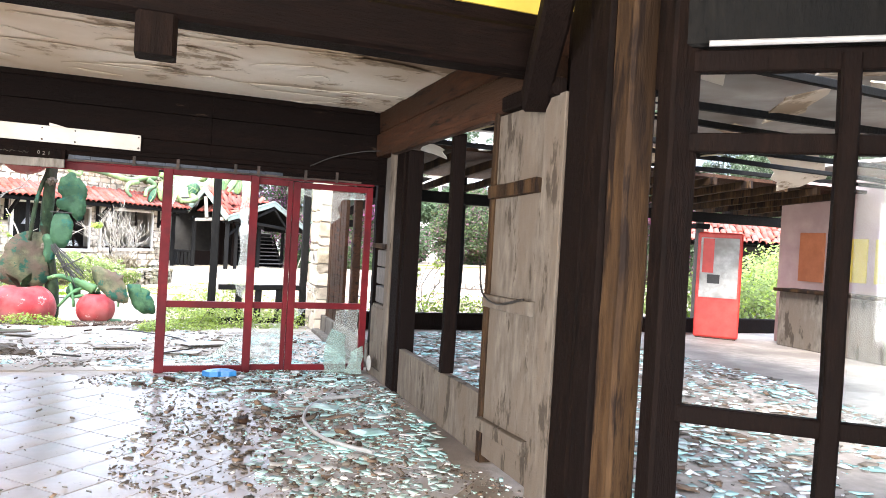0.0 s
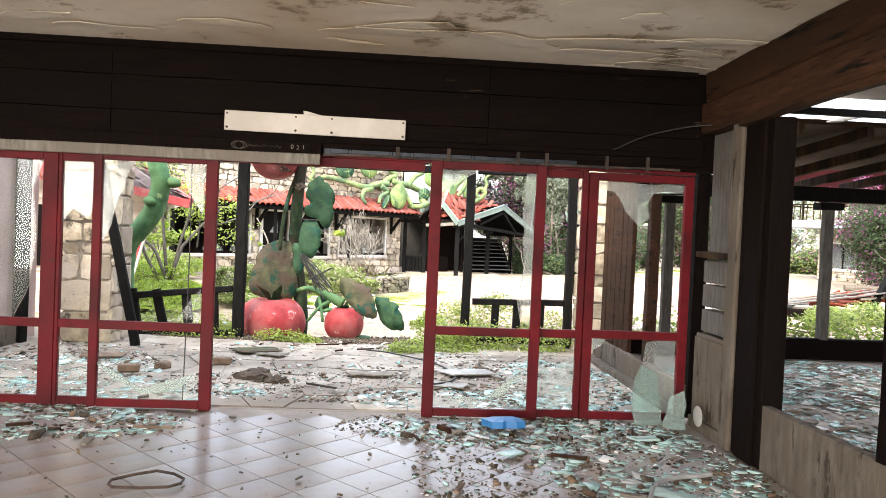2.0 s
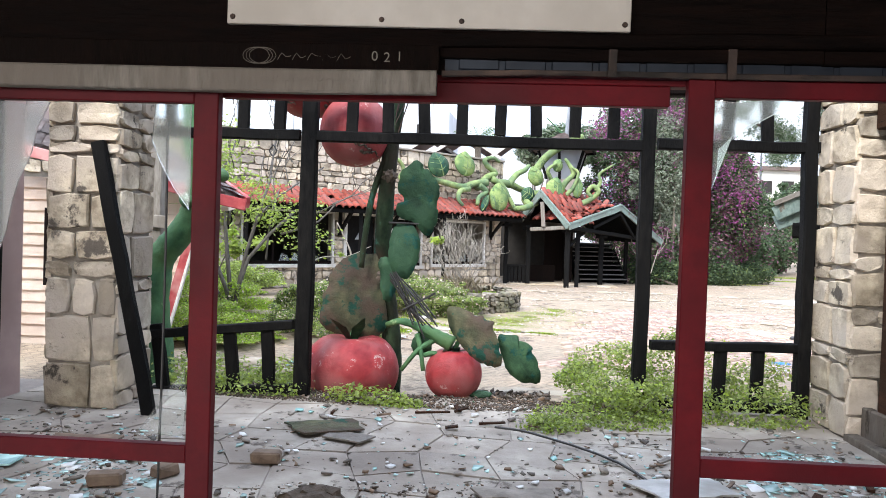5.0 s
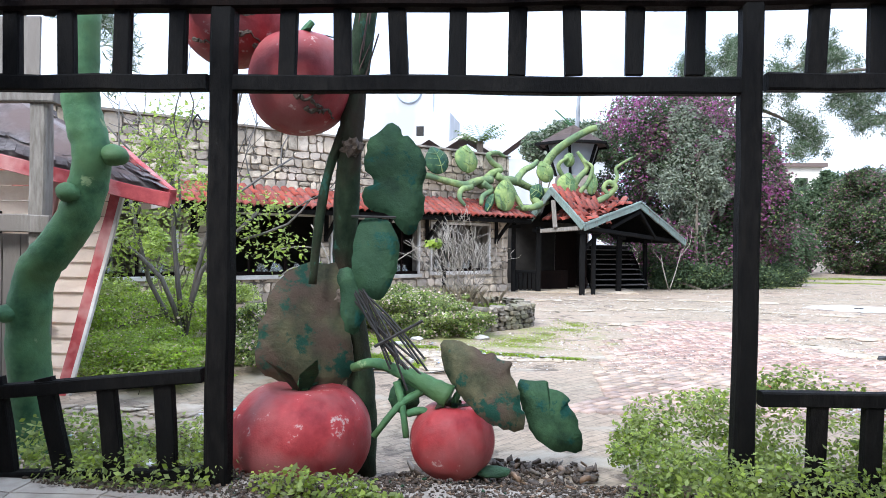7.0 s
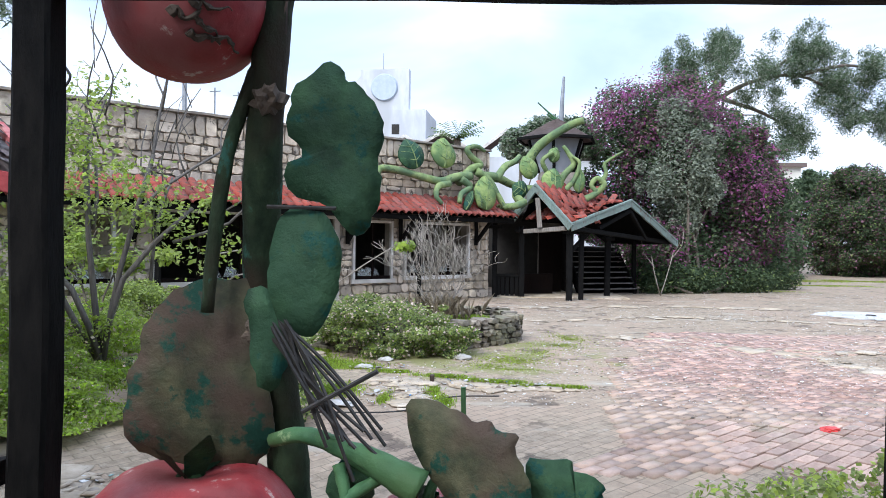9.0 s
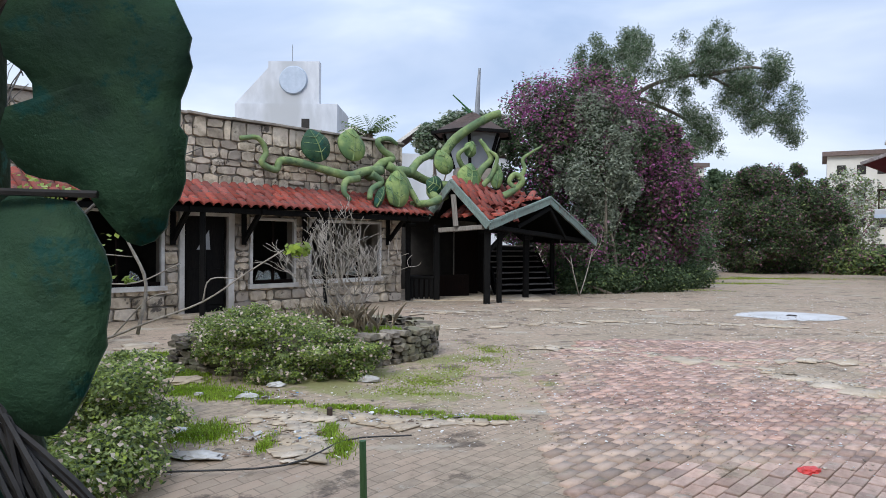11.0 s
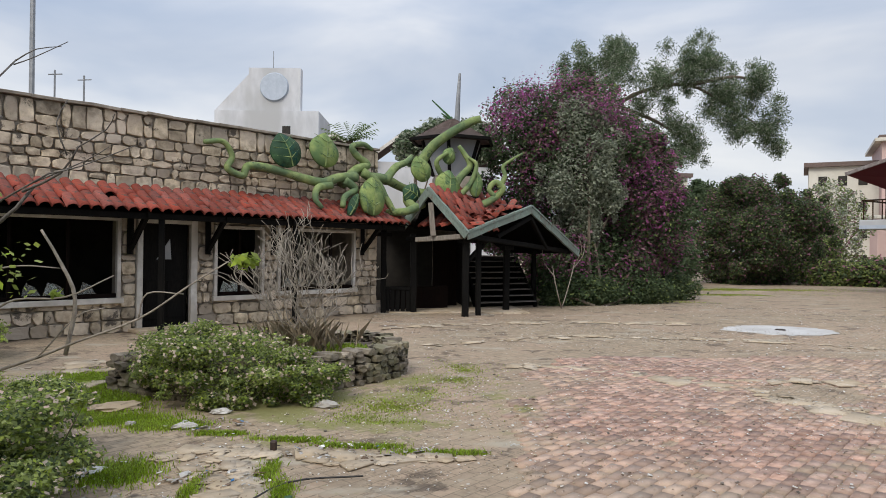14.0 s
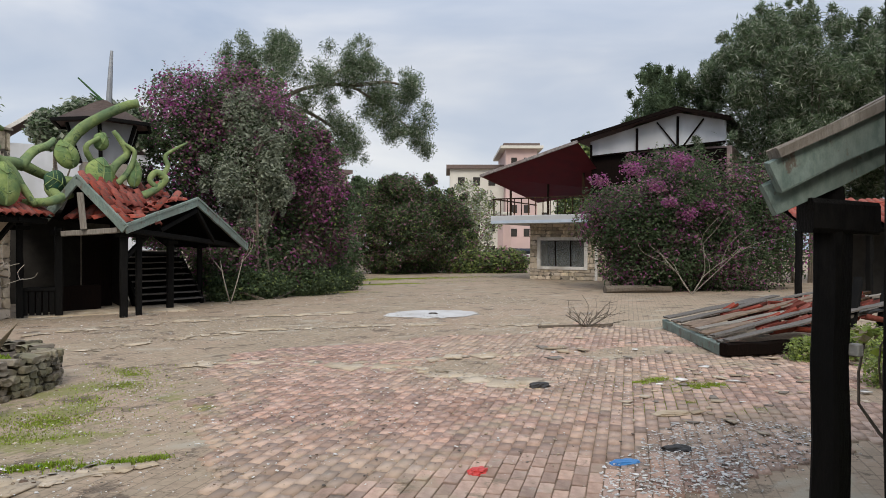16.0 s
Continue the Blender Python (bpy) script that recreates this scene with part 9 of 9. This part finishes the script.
def far_roofs():
    for x, y, w, h, z in ((-1.2, 60, 2.6, 1.7, 7.6), (3.4, 60, 2.4, 1.9, 7.6), (7.2, 61, 2.6, 1.7, 7.5), (-4.0, 62, 2.4, 1.6, 7.7)):
        t = thing("gabled_house", (x, y, 0), "distant house with brown pitched roof and white gable trim", "house", "distant gabled houses")
        part("wall", boxes((x - w, x + w, y, y + 5, 0, z)), WHITE_WALL, t)
        for s in (-1, 1):
            bm = bmesh.new()
            bm.faces.new([bm.verts.new(p) for p in ((x + s * w * 1.1, y - 0.4, z - 0.1), (x, y - 0.4, z + h), (x, y + 5, z + h), (x + s * w * 1.1, y + 5, z - 0.1))])
            bmesh.ops.solidify(bm, geom=bm.faces[:], thickness=0.12)
            part("roof", bm, BROWN_ROOF, t)
            part("barge_board", beams(((x + s * w * 1.1, y - 0.45, z - 0.1), (x, y - 0.45, z + h), 0.1, 0.22)), WHITE_FRAME, t)
    for x, y, h in ((-7.02, 31, 6.12), (-6.3, 31, 6.0)):
        t = thing("roof_antenna", (x, y, 3.8), "thin roof antenna against the sky", "antenna", "roof antennas")
        part("mast", tube(bmesh.new(), [(x, y, 0.0), (x, y, h)], 0.025, n=1, sides=5), GREY_METAL, t)
        part("crossbar", tube(bmesh.new(), [(x - 0.16, y, h - 0.12), (x + 0.18, y, h - 0.1)], 0.016, n=1, sides=5), GREY_METAL, t)
    single("far_parapet", boxes((-16, -9.5, 33, 36, 0, 4.9)), WHITE_WALL, "low white building behind the stone house", "building")


far_roofs()


def street_lamp(x, y, h, a):
    t = thing("street_lamp", (x, y, 0), "tall grey street lamp with a curved arm", "street lamp", "street lamps")
    d = Vector((math.cos(a), math.sin(a), 0))
    o = Vector((x, y, 0))
    part("pole", tube(bmesh.new(), [o, o + Vector((0, 0, h * 0.6)), o + Vector((0, 0, h))], 0.09, 0.06, 8, 2), GREY_METAL, t)
    part("arm", tube(bmesh.new(), [o + Vector((0, 0, h)), o + d * 0.7 + Vector((0, 0, h + 0.2)), o + d * 1.5 + Vector((0, 0, h + 0.2))], 0.05, 0.04, 6, 3), GREY_METAL, t)
    part("head", beams((o + d * 1.4 + Vector((0, 0, h + 0.2)), o + d * 2.1 + Vector((0, 0, h + 0.2)), 0.25, 0.12)), GREY_METAL, t)


street_lamp(18.4, 53, 9.2, math.pi)
single("mast", tube(bmesh.new(), [(-11.6, 40, 0), (-11.6, 40, 9), (-11.6, 40, 19)], 0.11, 0.08, 8, 2), GREY_METAL, "tall pale steel mast behind the stone house", "mast")


def chalet():
    m = pose(23.3, 38.6, 0, 0, 0, -62.7)
    t = thing("chalet_restaurant", (25.5, 36, 0), "stone and white timbered chalet with a balcony and maroon canopy", "house")
    def b(n, mat, *r, label="", bev=0.0):
        bm = boxes(r, bev=bev)
        bmesh.ops.transform(bm, matrix=m, verts=bm.verts)
        return part(n, bm, mat, t, label)
    def w(*p):
        return m @ Vector(p)
    hole = (0.56, 2.8, 0.6, 1.93)
    b("wall", MORTAR, 0.0, 0.56, 0.06, 0.4, -0.1, 2.7)
    b("wall", MORTAR, 2.8, 9.5, 0.06, 0.4, -0.1, 2.7)
    b("wall", MORTAR, 0.56, 2.8, 0.06, 0.4, -0.1, 0.6)
    b("wall", MORTAR, 0.56, 2.8, 0.06, 0.4, 1.93, 2.7)
    b("side_wall", MORTAR, 0.0, 0.3, 0.4, 6, -0.1, 2.7)
    masonry(t, 0, 4.2, 0.0, 2.7, [hole], 45, 0, (0, 0), m, hmin=0.15, hmax=0.3)
    b("window_frame", WHITE_FRAME, 0.42, 0.58, -0.06, 0.1, 0.5, 2.05)
    b("window_frame", WHITE_FRAME, 2.78, 2.94, -0.06, 0.1, 0.5, 2.05)
    b("window_frame", WHITE_FRAME, 0.58, 2.78, -0.057, 0.1, 1.9, 2.05)
    b("window_frame", WHITE_FRAME, 0.58, 2.78, -0.057, 0.1, 0.5, 0.64)
    g = b("pane", GLASS_DUSTY, 0.58, 2.78, 0.08, 0.09, 0.64, 1.9)
    for x in (1.28, 2.05):
        b("mullion", DARK_WOOD, x, x + 0.06, 0.05, 0.12, 0.64, 1.9)
    b("interior", DARK_ROOM, 0.3, 3.4, 1.6, 1.7, 0, 2.7)
    b("white_edge", WHITE_FRAME, 3.3, 3.42, -0.05, 0.07, 0.0, 2.05)
    b("balcony_slab", WHITE_WALL, -1.36, 3.6, -1.6, 6, 2.70, 3.07, bev=0.03)
    b("balcony_edge", DISH, -1.34, 3.6, -1.62, -1.602, 2.70, 2.84)
    for k in range(13):
        x = -1.25 + 0.36 * k
        part("baluster", beams((w(x, -1.45, 3.07), w(x, -1.45, 3.85), 0.04, 0.04)), TAN_WOOD, t)
    part("hand_rail", beams((w(-1.3, -1.45, 3.88), w(3.5, -1.45, 3.88), 0.07, 0.06)), TAN_WOOD, t)
    part("hand_rail", beams((w(-1.3, -1.45, 3.88), w(-1.3, 4, 3.88), 0.07, 0.06)), TAN_WOOD, t)
    for x in (-1.2, 0.8, 2.6):
        part("canopy_post", beams((w(x, 0.4, 3.07), w(x, 0.4, 4.9 + 0.2 * x), 0.09, 0.09)), TAN_WOOD, t)
    bm = bmesh.new()
    bm.faces.new([bm.verts.new(w(*p)) for p in ((-1.75, -1.9, 4.95), (3.1, -1.9, 6.25), (3.4, 2.5, 4.4), (-0.6, 2.5, 3.9))])
    bmesh.ops.solidify(bm, geom=bm.faces[:], thickness=0.12)
    part("canopy", bm, MAROON, t, "dark maroon sloping canopy")
    part("canopy_edge", beams((w(-1.75, -1.95, 4.98), w(3.1, -1.95, 6.28), 0.08, 0.14)), SHINGLE, t)
    out = [(3.0, 5.85), (9.0, 6.15), (9.0, 7.05), (7.05, 7.55), (3.0, 6.55)]
    bm = bmesh.new()
    plate(bm, out, 0.2, m @ Matrix.Translation((0, 0.3, 0)))
    part("gable_wall", bm, WHITE_WALL, t, "white rendered gable")
    # Dark sheet stands for the shade inside the open upper veranda.
    b("storey_wall", DARK_WOOD, 3.0, 9.0, 0.35, 0.5, 2.7, 5.9)
    b("pink_wall", PINK_WALL, 3.0, 9.2, 0.5, 5, 2.7, 6.0)
    for a, c in (((5.2, 5.9), (5.2, 7.0)), ((7.0, 6.0), (6.1, 7.2)), ((7.0, 6.0), (7.0, 7.4)), ((7.2, 6.0), (8.1, 7.2)), ((3.0, 5.85), (9.0, 6.15)), ((3.05, 5.4), (3.05, 6.4)), ((5.0, 4.7), (5.0, 5.9))):
        part("timber", beams((w(a[0], 0.17, a[1]), w(c[0], 0.17, c[1]), 0.12, 0.06)), DARK_WOOD, t)
    for a, c in (((2.3, 6.60), (7.08, 7.72)), ((7.08, 7.72), (9.3, 7.10))):
        bm = bmesh.new()
        bm.faces.new([bm.verts.new(w(*p)) for p in ((a[0], -0.5, a[1]), (c[0], -0.5, c[1]), (c[0], 6, c[1]), (a[0], 6, a[1]))])
        bmesh.ops.solidify(bm, geom=bm.faces[:], thickness=0.14)
        part("roof", bm, BROWN_ROOF, t)
        part("barge_board", beams((w(a[0], -0.55, a[1] - 0.08), w(c[0], -0.55, c[1] - 0.08), 0.08, 0.16)), DARK_WOOD, t)


chalet()


def hotel():
    t = thing("pink_hotel", (57, 83, 0), "large pale pink hotel building in the distance", "building")
    m = pose(56.3, 82.8, 0, 0, 0, -33)
    def b(n, mat, *r):
        bm = boxes(r)
        bmesh.ops.transform(bm, matrix=m, verts=bm.verts)
        return part(n, bm, mat, t)
    b("wall", PINK_WALL, 0, 4.0, 0, 12, 0, 14.0)
    b("cornice", CREAM_WALL, -0.7, 4.7, -0.7, 13, 14.0, 14.35)
    b("roof", BROWN_ROOF, -0.3, 4.3, -0.3, 12.3, 14.35, 14.7)
    b("side_wall", CREAM_WALL, 4.0, 12, 3, 12, 0, 13.0)
    b("side_roof", BROWN_ROOF, 4.0, 12.4, 2.6, 12.4, 13.0, 13.4)
    b("wing", CREAM_WALL, -7, 0, 3, 12, 0, 11.8)
    b("wing_roof", BROWN_ROOF, -7.5, 0, 2.5, 12, 11.8, 12.3)
    for k in range(4):
        for x in (0.7, 2.3):
            b("window", DARK_ROOM, x, x + 0.75, -0.04, 0.02, 11.9 - 3 * k, 12.9 - 3 * k)
        for x in (-6, -4, -2):
            b("window", DARK_ROOM, x, x + 0.9, 2.96, 3.02, 9.6 - 3 * k, 10.7 - 3 * k)
        for x in (5, 7, 9):
            b("window", DARK_ROOM, x, x + 0.9, 2.96, 3.02, 11.0 - 3 * k, 12.1 - 3 * k)
    p = thing("gate_pillar", (37, 58, 0), "pale pink gate pillar at the far street", "pillar")
    part("shaft", boxes((36.4, 37.2, 57.6, 58.4, 0, 4.2), bev=0.03), PINK_WALL, p)
    part("cap", boxes((36.3, 37.3, 57.5, 58.5, 4.2, 4.45), bev=0.03), CREAM_WALL, p)
    c = thing("parked_car", (42, 62, 0), "white car parked on the far street", "car")
    bm = boxes((40.4, 44.4, 61.2, 62.9, 0.35, 0.95), bev=0.15)
    part("body", bm, PAPER, c)
    part("cabin", boxes((41.2, 43.6, 61.35, 62.75, 0.9, 1.45), bev=0.2), SHUTTER, c)
    for x in (41.2, 43.6):
        for y in (61.25, 62.85):
            bm = bmesh.new()
            bmesh.ops.create_cone(bm, cap_ends=True, segments=16, radius1=0.33, radius2=0.33, depth=0.2, matrix=pose(x, y, 0.33, 90))
            part("wheel", bm, WIRE, c)


hotel()


def white_flats():
    t = thing("apartment_block", (31, 82, 0), "pale apartment block glimpsed between trees", "building")
    part("wall", boxes((26, 34, 82, 90, 0, 9.5)), CREAM_WALL, t)
    part("roof", boxes((25.6, 34.4, 81.6, 90.4, 9.5, 9.9)), BROWN_ROOF, t)
    for k in range(3):
        for x in (27, 29.2, 31.4):
            part("window", boxes((x, x + 1.2, 81.95, 82.02, 1.4 + 2.8 * k, 2.8 + 2.8 * k)), DARK_ROOM, t)


white_flats()


def side_porch():
    t = thing("side_porch_roof", (4.3, 13.4, 0), "blackened porch post carrying a greyed green gable board", "porch", kind="structure")
    r, f = Vector((0.842, -0.540, 0)), Vector((0.540, 0.842, 0))
    o = Vector((4.20, 13.53, 0))
    g = Vector((0.84, 0.54, 0))
    part("post", beams((o + Vector((0, 0, -0.1)), o + Vector((0.02, 0, 1.75)), 0.14, 0.14), worn=0.01), BLACK_WOOD, t)
    part("bracket", beams((o + Vector((0, 0, 1.72)) - r * 0.12, o + Vector((0, 0, 1.72)) + r * 0.2, 0.16, 0.16), worn=0.01), BLACK_WOOD, t)
    a, c = o - r * 0.30 + Vector((0, 0, 1.90)), o + r * 1.45 + Vector((0, 0, 2.75))
    part("barge_board", beams((a - f * 0.06, c - f * 0.06, 0.05, 0.15), worn=0.014), GREY_GREEN, t, "greyed green barge board")
    part("barge_board", beams((a + f * 0.0 - Vector((0, 0, 0.10)), c - Vector((0, 0, 0.10)), 0.05, 0.16), worn=0.01), GREY_GREEN, t)
    part("edge_strip", beams((a - f * 0.07 + Vector((0, 0, 0.11)), c - f * 0.07 + Vector((0, 0, 0.11)), 0.12, 0.05), worn=0.012), GREY_WOOD, t)
    bm = bmesh.new()
    bm.faces.new([bm.verts.new(p) for p in (a, c, c + g * 0.9, a + g * 0.9)])
    bmesh.ops.solidify(bm, geom=bm.faces[:], thickness=0.06)
    part("roof_deck", bm, BLACK_WOOD, t)
    part("tie_beam", beams((o + Vector((0, 0, 1.80)), o + g * 0.9 + Vector((0, 0, 1.80)), 0.14, 0.14), worn=0.01), BLACK_WOOD, t)
    part("rear_post", beams((o + r * 2.4 + g * 0.3, o + r * 2.4 + g * 0.3 + Vector((0, 0, 3.0)), 0.14, 0.14), worn=0.01), BLACK_WOOD, t)
    part("socket_box", boxes((4.255, 4.305, 13.42, 13.475, 1.06, 1.12), bev=0.006), PAPER, t, "small white plastic junction box")


side_porch()


def collapsed_roof():
    t = thing("collapsed_roof", (11.2, 18.6, 0), "collapsed timber roof with broken red tiles lying on the court", "roof wreck")
    a, b = Vector((11.9, 20.9, 0.12)), Vector((9.7, 18.0, 0.12))
    part("edge_beam", beams((a - Vector((0, 0, 0.03)), b - Vector((0, 0, 0.03)), 0.10, 0.17), worn=0.012), GREY_GREEN, t, "greyed green fascia board")
    part("end_beam", beams((b + Vector((-0.1, -0.05, 0)), b + Vector((1.6, -0.4, 0.0)), 0.16, 0.18), worn=0.012), DARK_WOOD, t)
    d = Vector((3.0, -1.3, 0.55))
    rng = random.Random(77)
    for k in range(15):
        f = k / 14
        o = a.lerp(b, f) + Vector((rng.uniform(-0.05, 0.05), 0, 0.10 + rng.uniform(-0.03, 0.04)))
        n = rng.uniform(0.5, 1.0)
        part("board", beams((o, o + d * n + Vector((0, rng.uniform(-0.2, 0.2), rng.uniform(-0.03, 0.12))), rng.uniform(0.14, 0.22), 0.025), worn=0.01), rng.choice([GREY_WOOD, GREY_DARK, GREY_DARK, WOODBIT]), t)
    lay_tiles(t, b + d * 0.25 + Vector((0, 0, 0.17)), (a - b), d, 3.0, 2.4, rng, 90, miss=0.28, jitter=0.07, skew=16)
    for k in range(9):
        p = b + (a - b) * rng.uniform(-0.1, 0.5) + d * rng.uniform(0.2, 1.1)
        part("rafter", beams((p + Vector((0, 0, 0.1)), p + Vector((rng.uniform(0.6, 1.6), rng.uniform(-0.7, 0.2), rng.uniform(0.0, 0.35))), 0.09, 0.05)), rng.choice([GREY_WOOD, TAN_WOOD, DARK_WOOD]), t)
    for k in range(3):
        p = Vector((11.4 + 0.5 * k, 17.2 - 0.2 * k, 0))
        part("fallen_post", beams((p, p + Vector((0.6, 0.1, 1.1)), 0.12, 0.12), worn=0.01), BLACK_WOOD, t)


collapsed_roof()


def far_arcade():
    t = thing("tiled_arcade", (19, 21.2, 0), "low arcade of dark posts under a red tiled roof", "arcade")
    u = Vector((0.84, -0.54, 0))
    o = Vector((18.2, 21.9, 0))
    n = Vector((0.54, 0.84, 0))
    for k in range(8):
        p = o + u * (0.9 * k)
        part("post", beams((p, p + Vector((0, 0, 2.0)), 0.14, 0.14), worn=0.008), GREY_WOOD if k % 2 else BLACK_WOOD, t)
    part("eave_beam", beams((o + Vector((0, 0, 2.02)), o + u * 7 + Vector((0, 0, 2.1)), 0.14, 0.14)), BLACK_WOOD, t)
    bm = boxes((2.0, 7, 1.8, 2.0, 0, 2.6))
    bmesh.ops.transform(bm, matrix=Matrix.Translation(o) @ pose(0, 0, 0, 0, 0, -32.7), verts=bm.verts)
    part("back_wall", bm, DARK_ROOM, t)
    lay_tiles(t, o + Vector((0, 0, 2.12)) - n * 0.3, u, n + Vector((0, 0, 0.42)), 7.2, 1.8, random.Random(78), 220, miss=0.04, jitter=0.03, skew=5)
    bm = bmesh.new()
    bm.faces.new([bm.verts.new(p) for p in (o - n * 0.3 + Vector((0, 0, 2.06)), o - n * 0.3 + u * 7.2 + Vector((0, 0, 2.06)), o + n * 1.6 + u * 7.2 + Vector((0, 0, 2.84)), o + n * 1.6 + Vector((0, 0, 2.84)))])
    bmesh.ops.solidify(bm, geom=bm.faces[:], thickness=0.05)
    part("deck", bm, BLACK_WOOD, t)


far_arcade()

bare_tree((20.6, 27.0, 0), [(19.6, 27.6, 1.5), (20.9, 26.8, 1.7), (21.6, 26.4, 1.2), (20.2, 27.4, 1.0), (22.2, 26.2, 1.6)], 0.013, 0.2, 0, "bleached dead branches sprawling in front of the thicket", 74, [DRY], [1], name="dead_branches", depth=1, bark=TWIG, kids=2)
bare_tree((6.5, 31.3, 0), [(6.9, 31.4, 1.3), (6.2, 31.2, 1.2)], 0.018, 0.2, 0, "bare dead stems beside the canopy", 75, [DRY], [1], name="dead_branches", depth=1, bark=TWIG, kids=2)
bare_tree((6.5, 14.2, 0), [(6.3, 14.4, 0.9), (6.7, 14.1, 1.1), (6.9, 14.3, 0.8)], 0.015, 0.12, 160, "thin weed stem beside the porch post", 76, [BUSH_Y, DRY], [2, 1], 0.05, "tall_weed", 1)
single("fallen_log", tube(bmesh.new(), [(18.6, 29.0, 0.12), (19.8, 28.6, 0.14), (20.9, 28.1, 0.12)], 0.14, 0.11, 9, 3), BARK, "fallen log lying at the edge of the thicket", "log")
big_bush("court_hedge", [(13, 13.2, 0.5, 2.0, 0.7, 0.7), (16.5, 14, 0.8, 2.5, 1.0, 1.0), (20, 17, 1.0, 2.5, 1.2, 1.2)], 15750, 0.070, [BUSH_A, BUSH_Y, BUSH_B], [4, 2, 3], "low green hedge beside the veranda", 110)


# ---- clay pavers, flagstones, floor tiles ----
def pavers():
    road = structure("pavement", boxes((0, 0.01, 0, 0.01, -0.3, -0.29)), PAVER, "court paved with worn pink clay bricks", "paving")
    L, W, gap, h = 0.205, 0.104, 0.006, 0.016
    bm = boxes((-L / 2 + gap / 2, L / 2 - gap / 2, -W / 2 + gap / 2, W / 2 - gap / 2, -0.03, h), bev=0.004)
    me = bpy.data.meshes.new("paver")
    bm.to_mesh(me)
    bm.free()
    me.materials.append(PAVER)
    a = radians(42.4)
    ca, sa = math.cos(a), math.sin(a)
    rng = random.Random(91)
    near = 0
    verts, faces = [], []
    for j in range(-160, 170):
        for i in range(-80, 120):
            px, py = (i + 0.5 * (j % 2)) * L, j * W
            x, y = 5.0 + px * ca - py * sa, 17.5 + px * sa + py * ca
            if not (1.0 < x < 11.5 and 14.0 < y < 22.0 + 0.8 * noise.noise(Vector((x * 0.5, 4, 0)))):
                continue
            # worn outline of the paved field
            edge = 1.35 + 0.30 * (y - 14.5) + 0.7 * noise.noise(Vector((x * 0.9, y * 0.9, 0)))
            if x < edge or y < 14.6 + 0.35 * noise.noise(Vector((x * 1.3, 0, 3))) or (y - 17.3) ** 2 / 0.18 + (x - 1.1) ** 2 < 1.3:
                continue
            lost = noise.noise(Vector((x * 0.55, y * 0.55, 7)))
            if lost > 0.42 or rng.random() < 0.004:
                continue
            z = float(ground_z(x, y)) + rng.uniform(-0.005, 0.005) - (0.011 if lost > 0.3 else 0)
            if near < 300 and y < 15.9 and 2.6 < x < 4.6:
                ob = new("brick", me)
                ob.parent = road
                ob.matrix_basis = pose(x, y, z, rng.uniform(-1, 1), rng.uniform(-1, 1), 42.4 + rng.uniform(-1, 1))
                near += 1
            else:
                hl, hw = L / 2 - gap / 2, W / 2 - gap / 2
                b = len(verts)
                tl = rng.uniform(-0.003, 0.003)
                for zz, k in ((-0.01, 1.0), (h, 0.96)):
                    for dx, dy in ((-hl, -hw), (hl, -hw), (hl, hw), (-hl, hw)):
                        dx, dy = dx * k, dy * k
                        verts.append((x + dx * ca - dy * sa, y + dx * sa + dy * ca, z + zz + tl * (1 if dx > 0 else -1)))
                faces += [(b + 4, b + 5, b + 6, b + 7), (b, b + 1, b + 5, b + 4), (b + 1, b + 2, b + 6, b + 5), (b + 2, b + 3, b + 7, b + 6), (b + 3, b, b + 4, b + 7)]
    raw("bricks", verts, faces, PAVER_ISL, road, kind="stuff")


flagstones()
floor_tiles()
pavers()
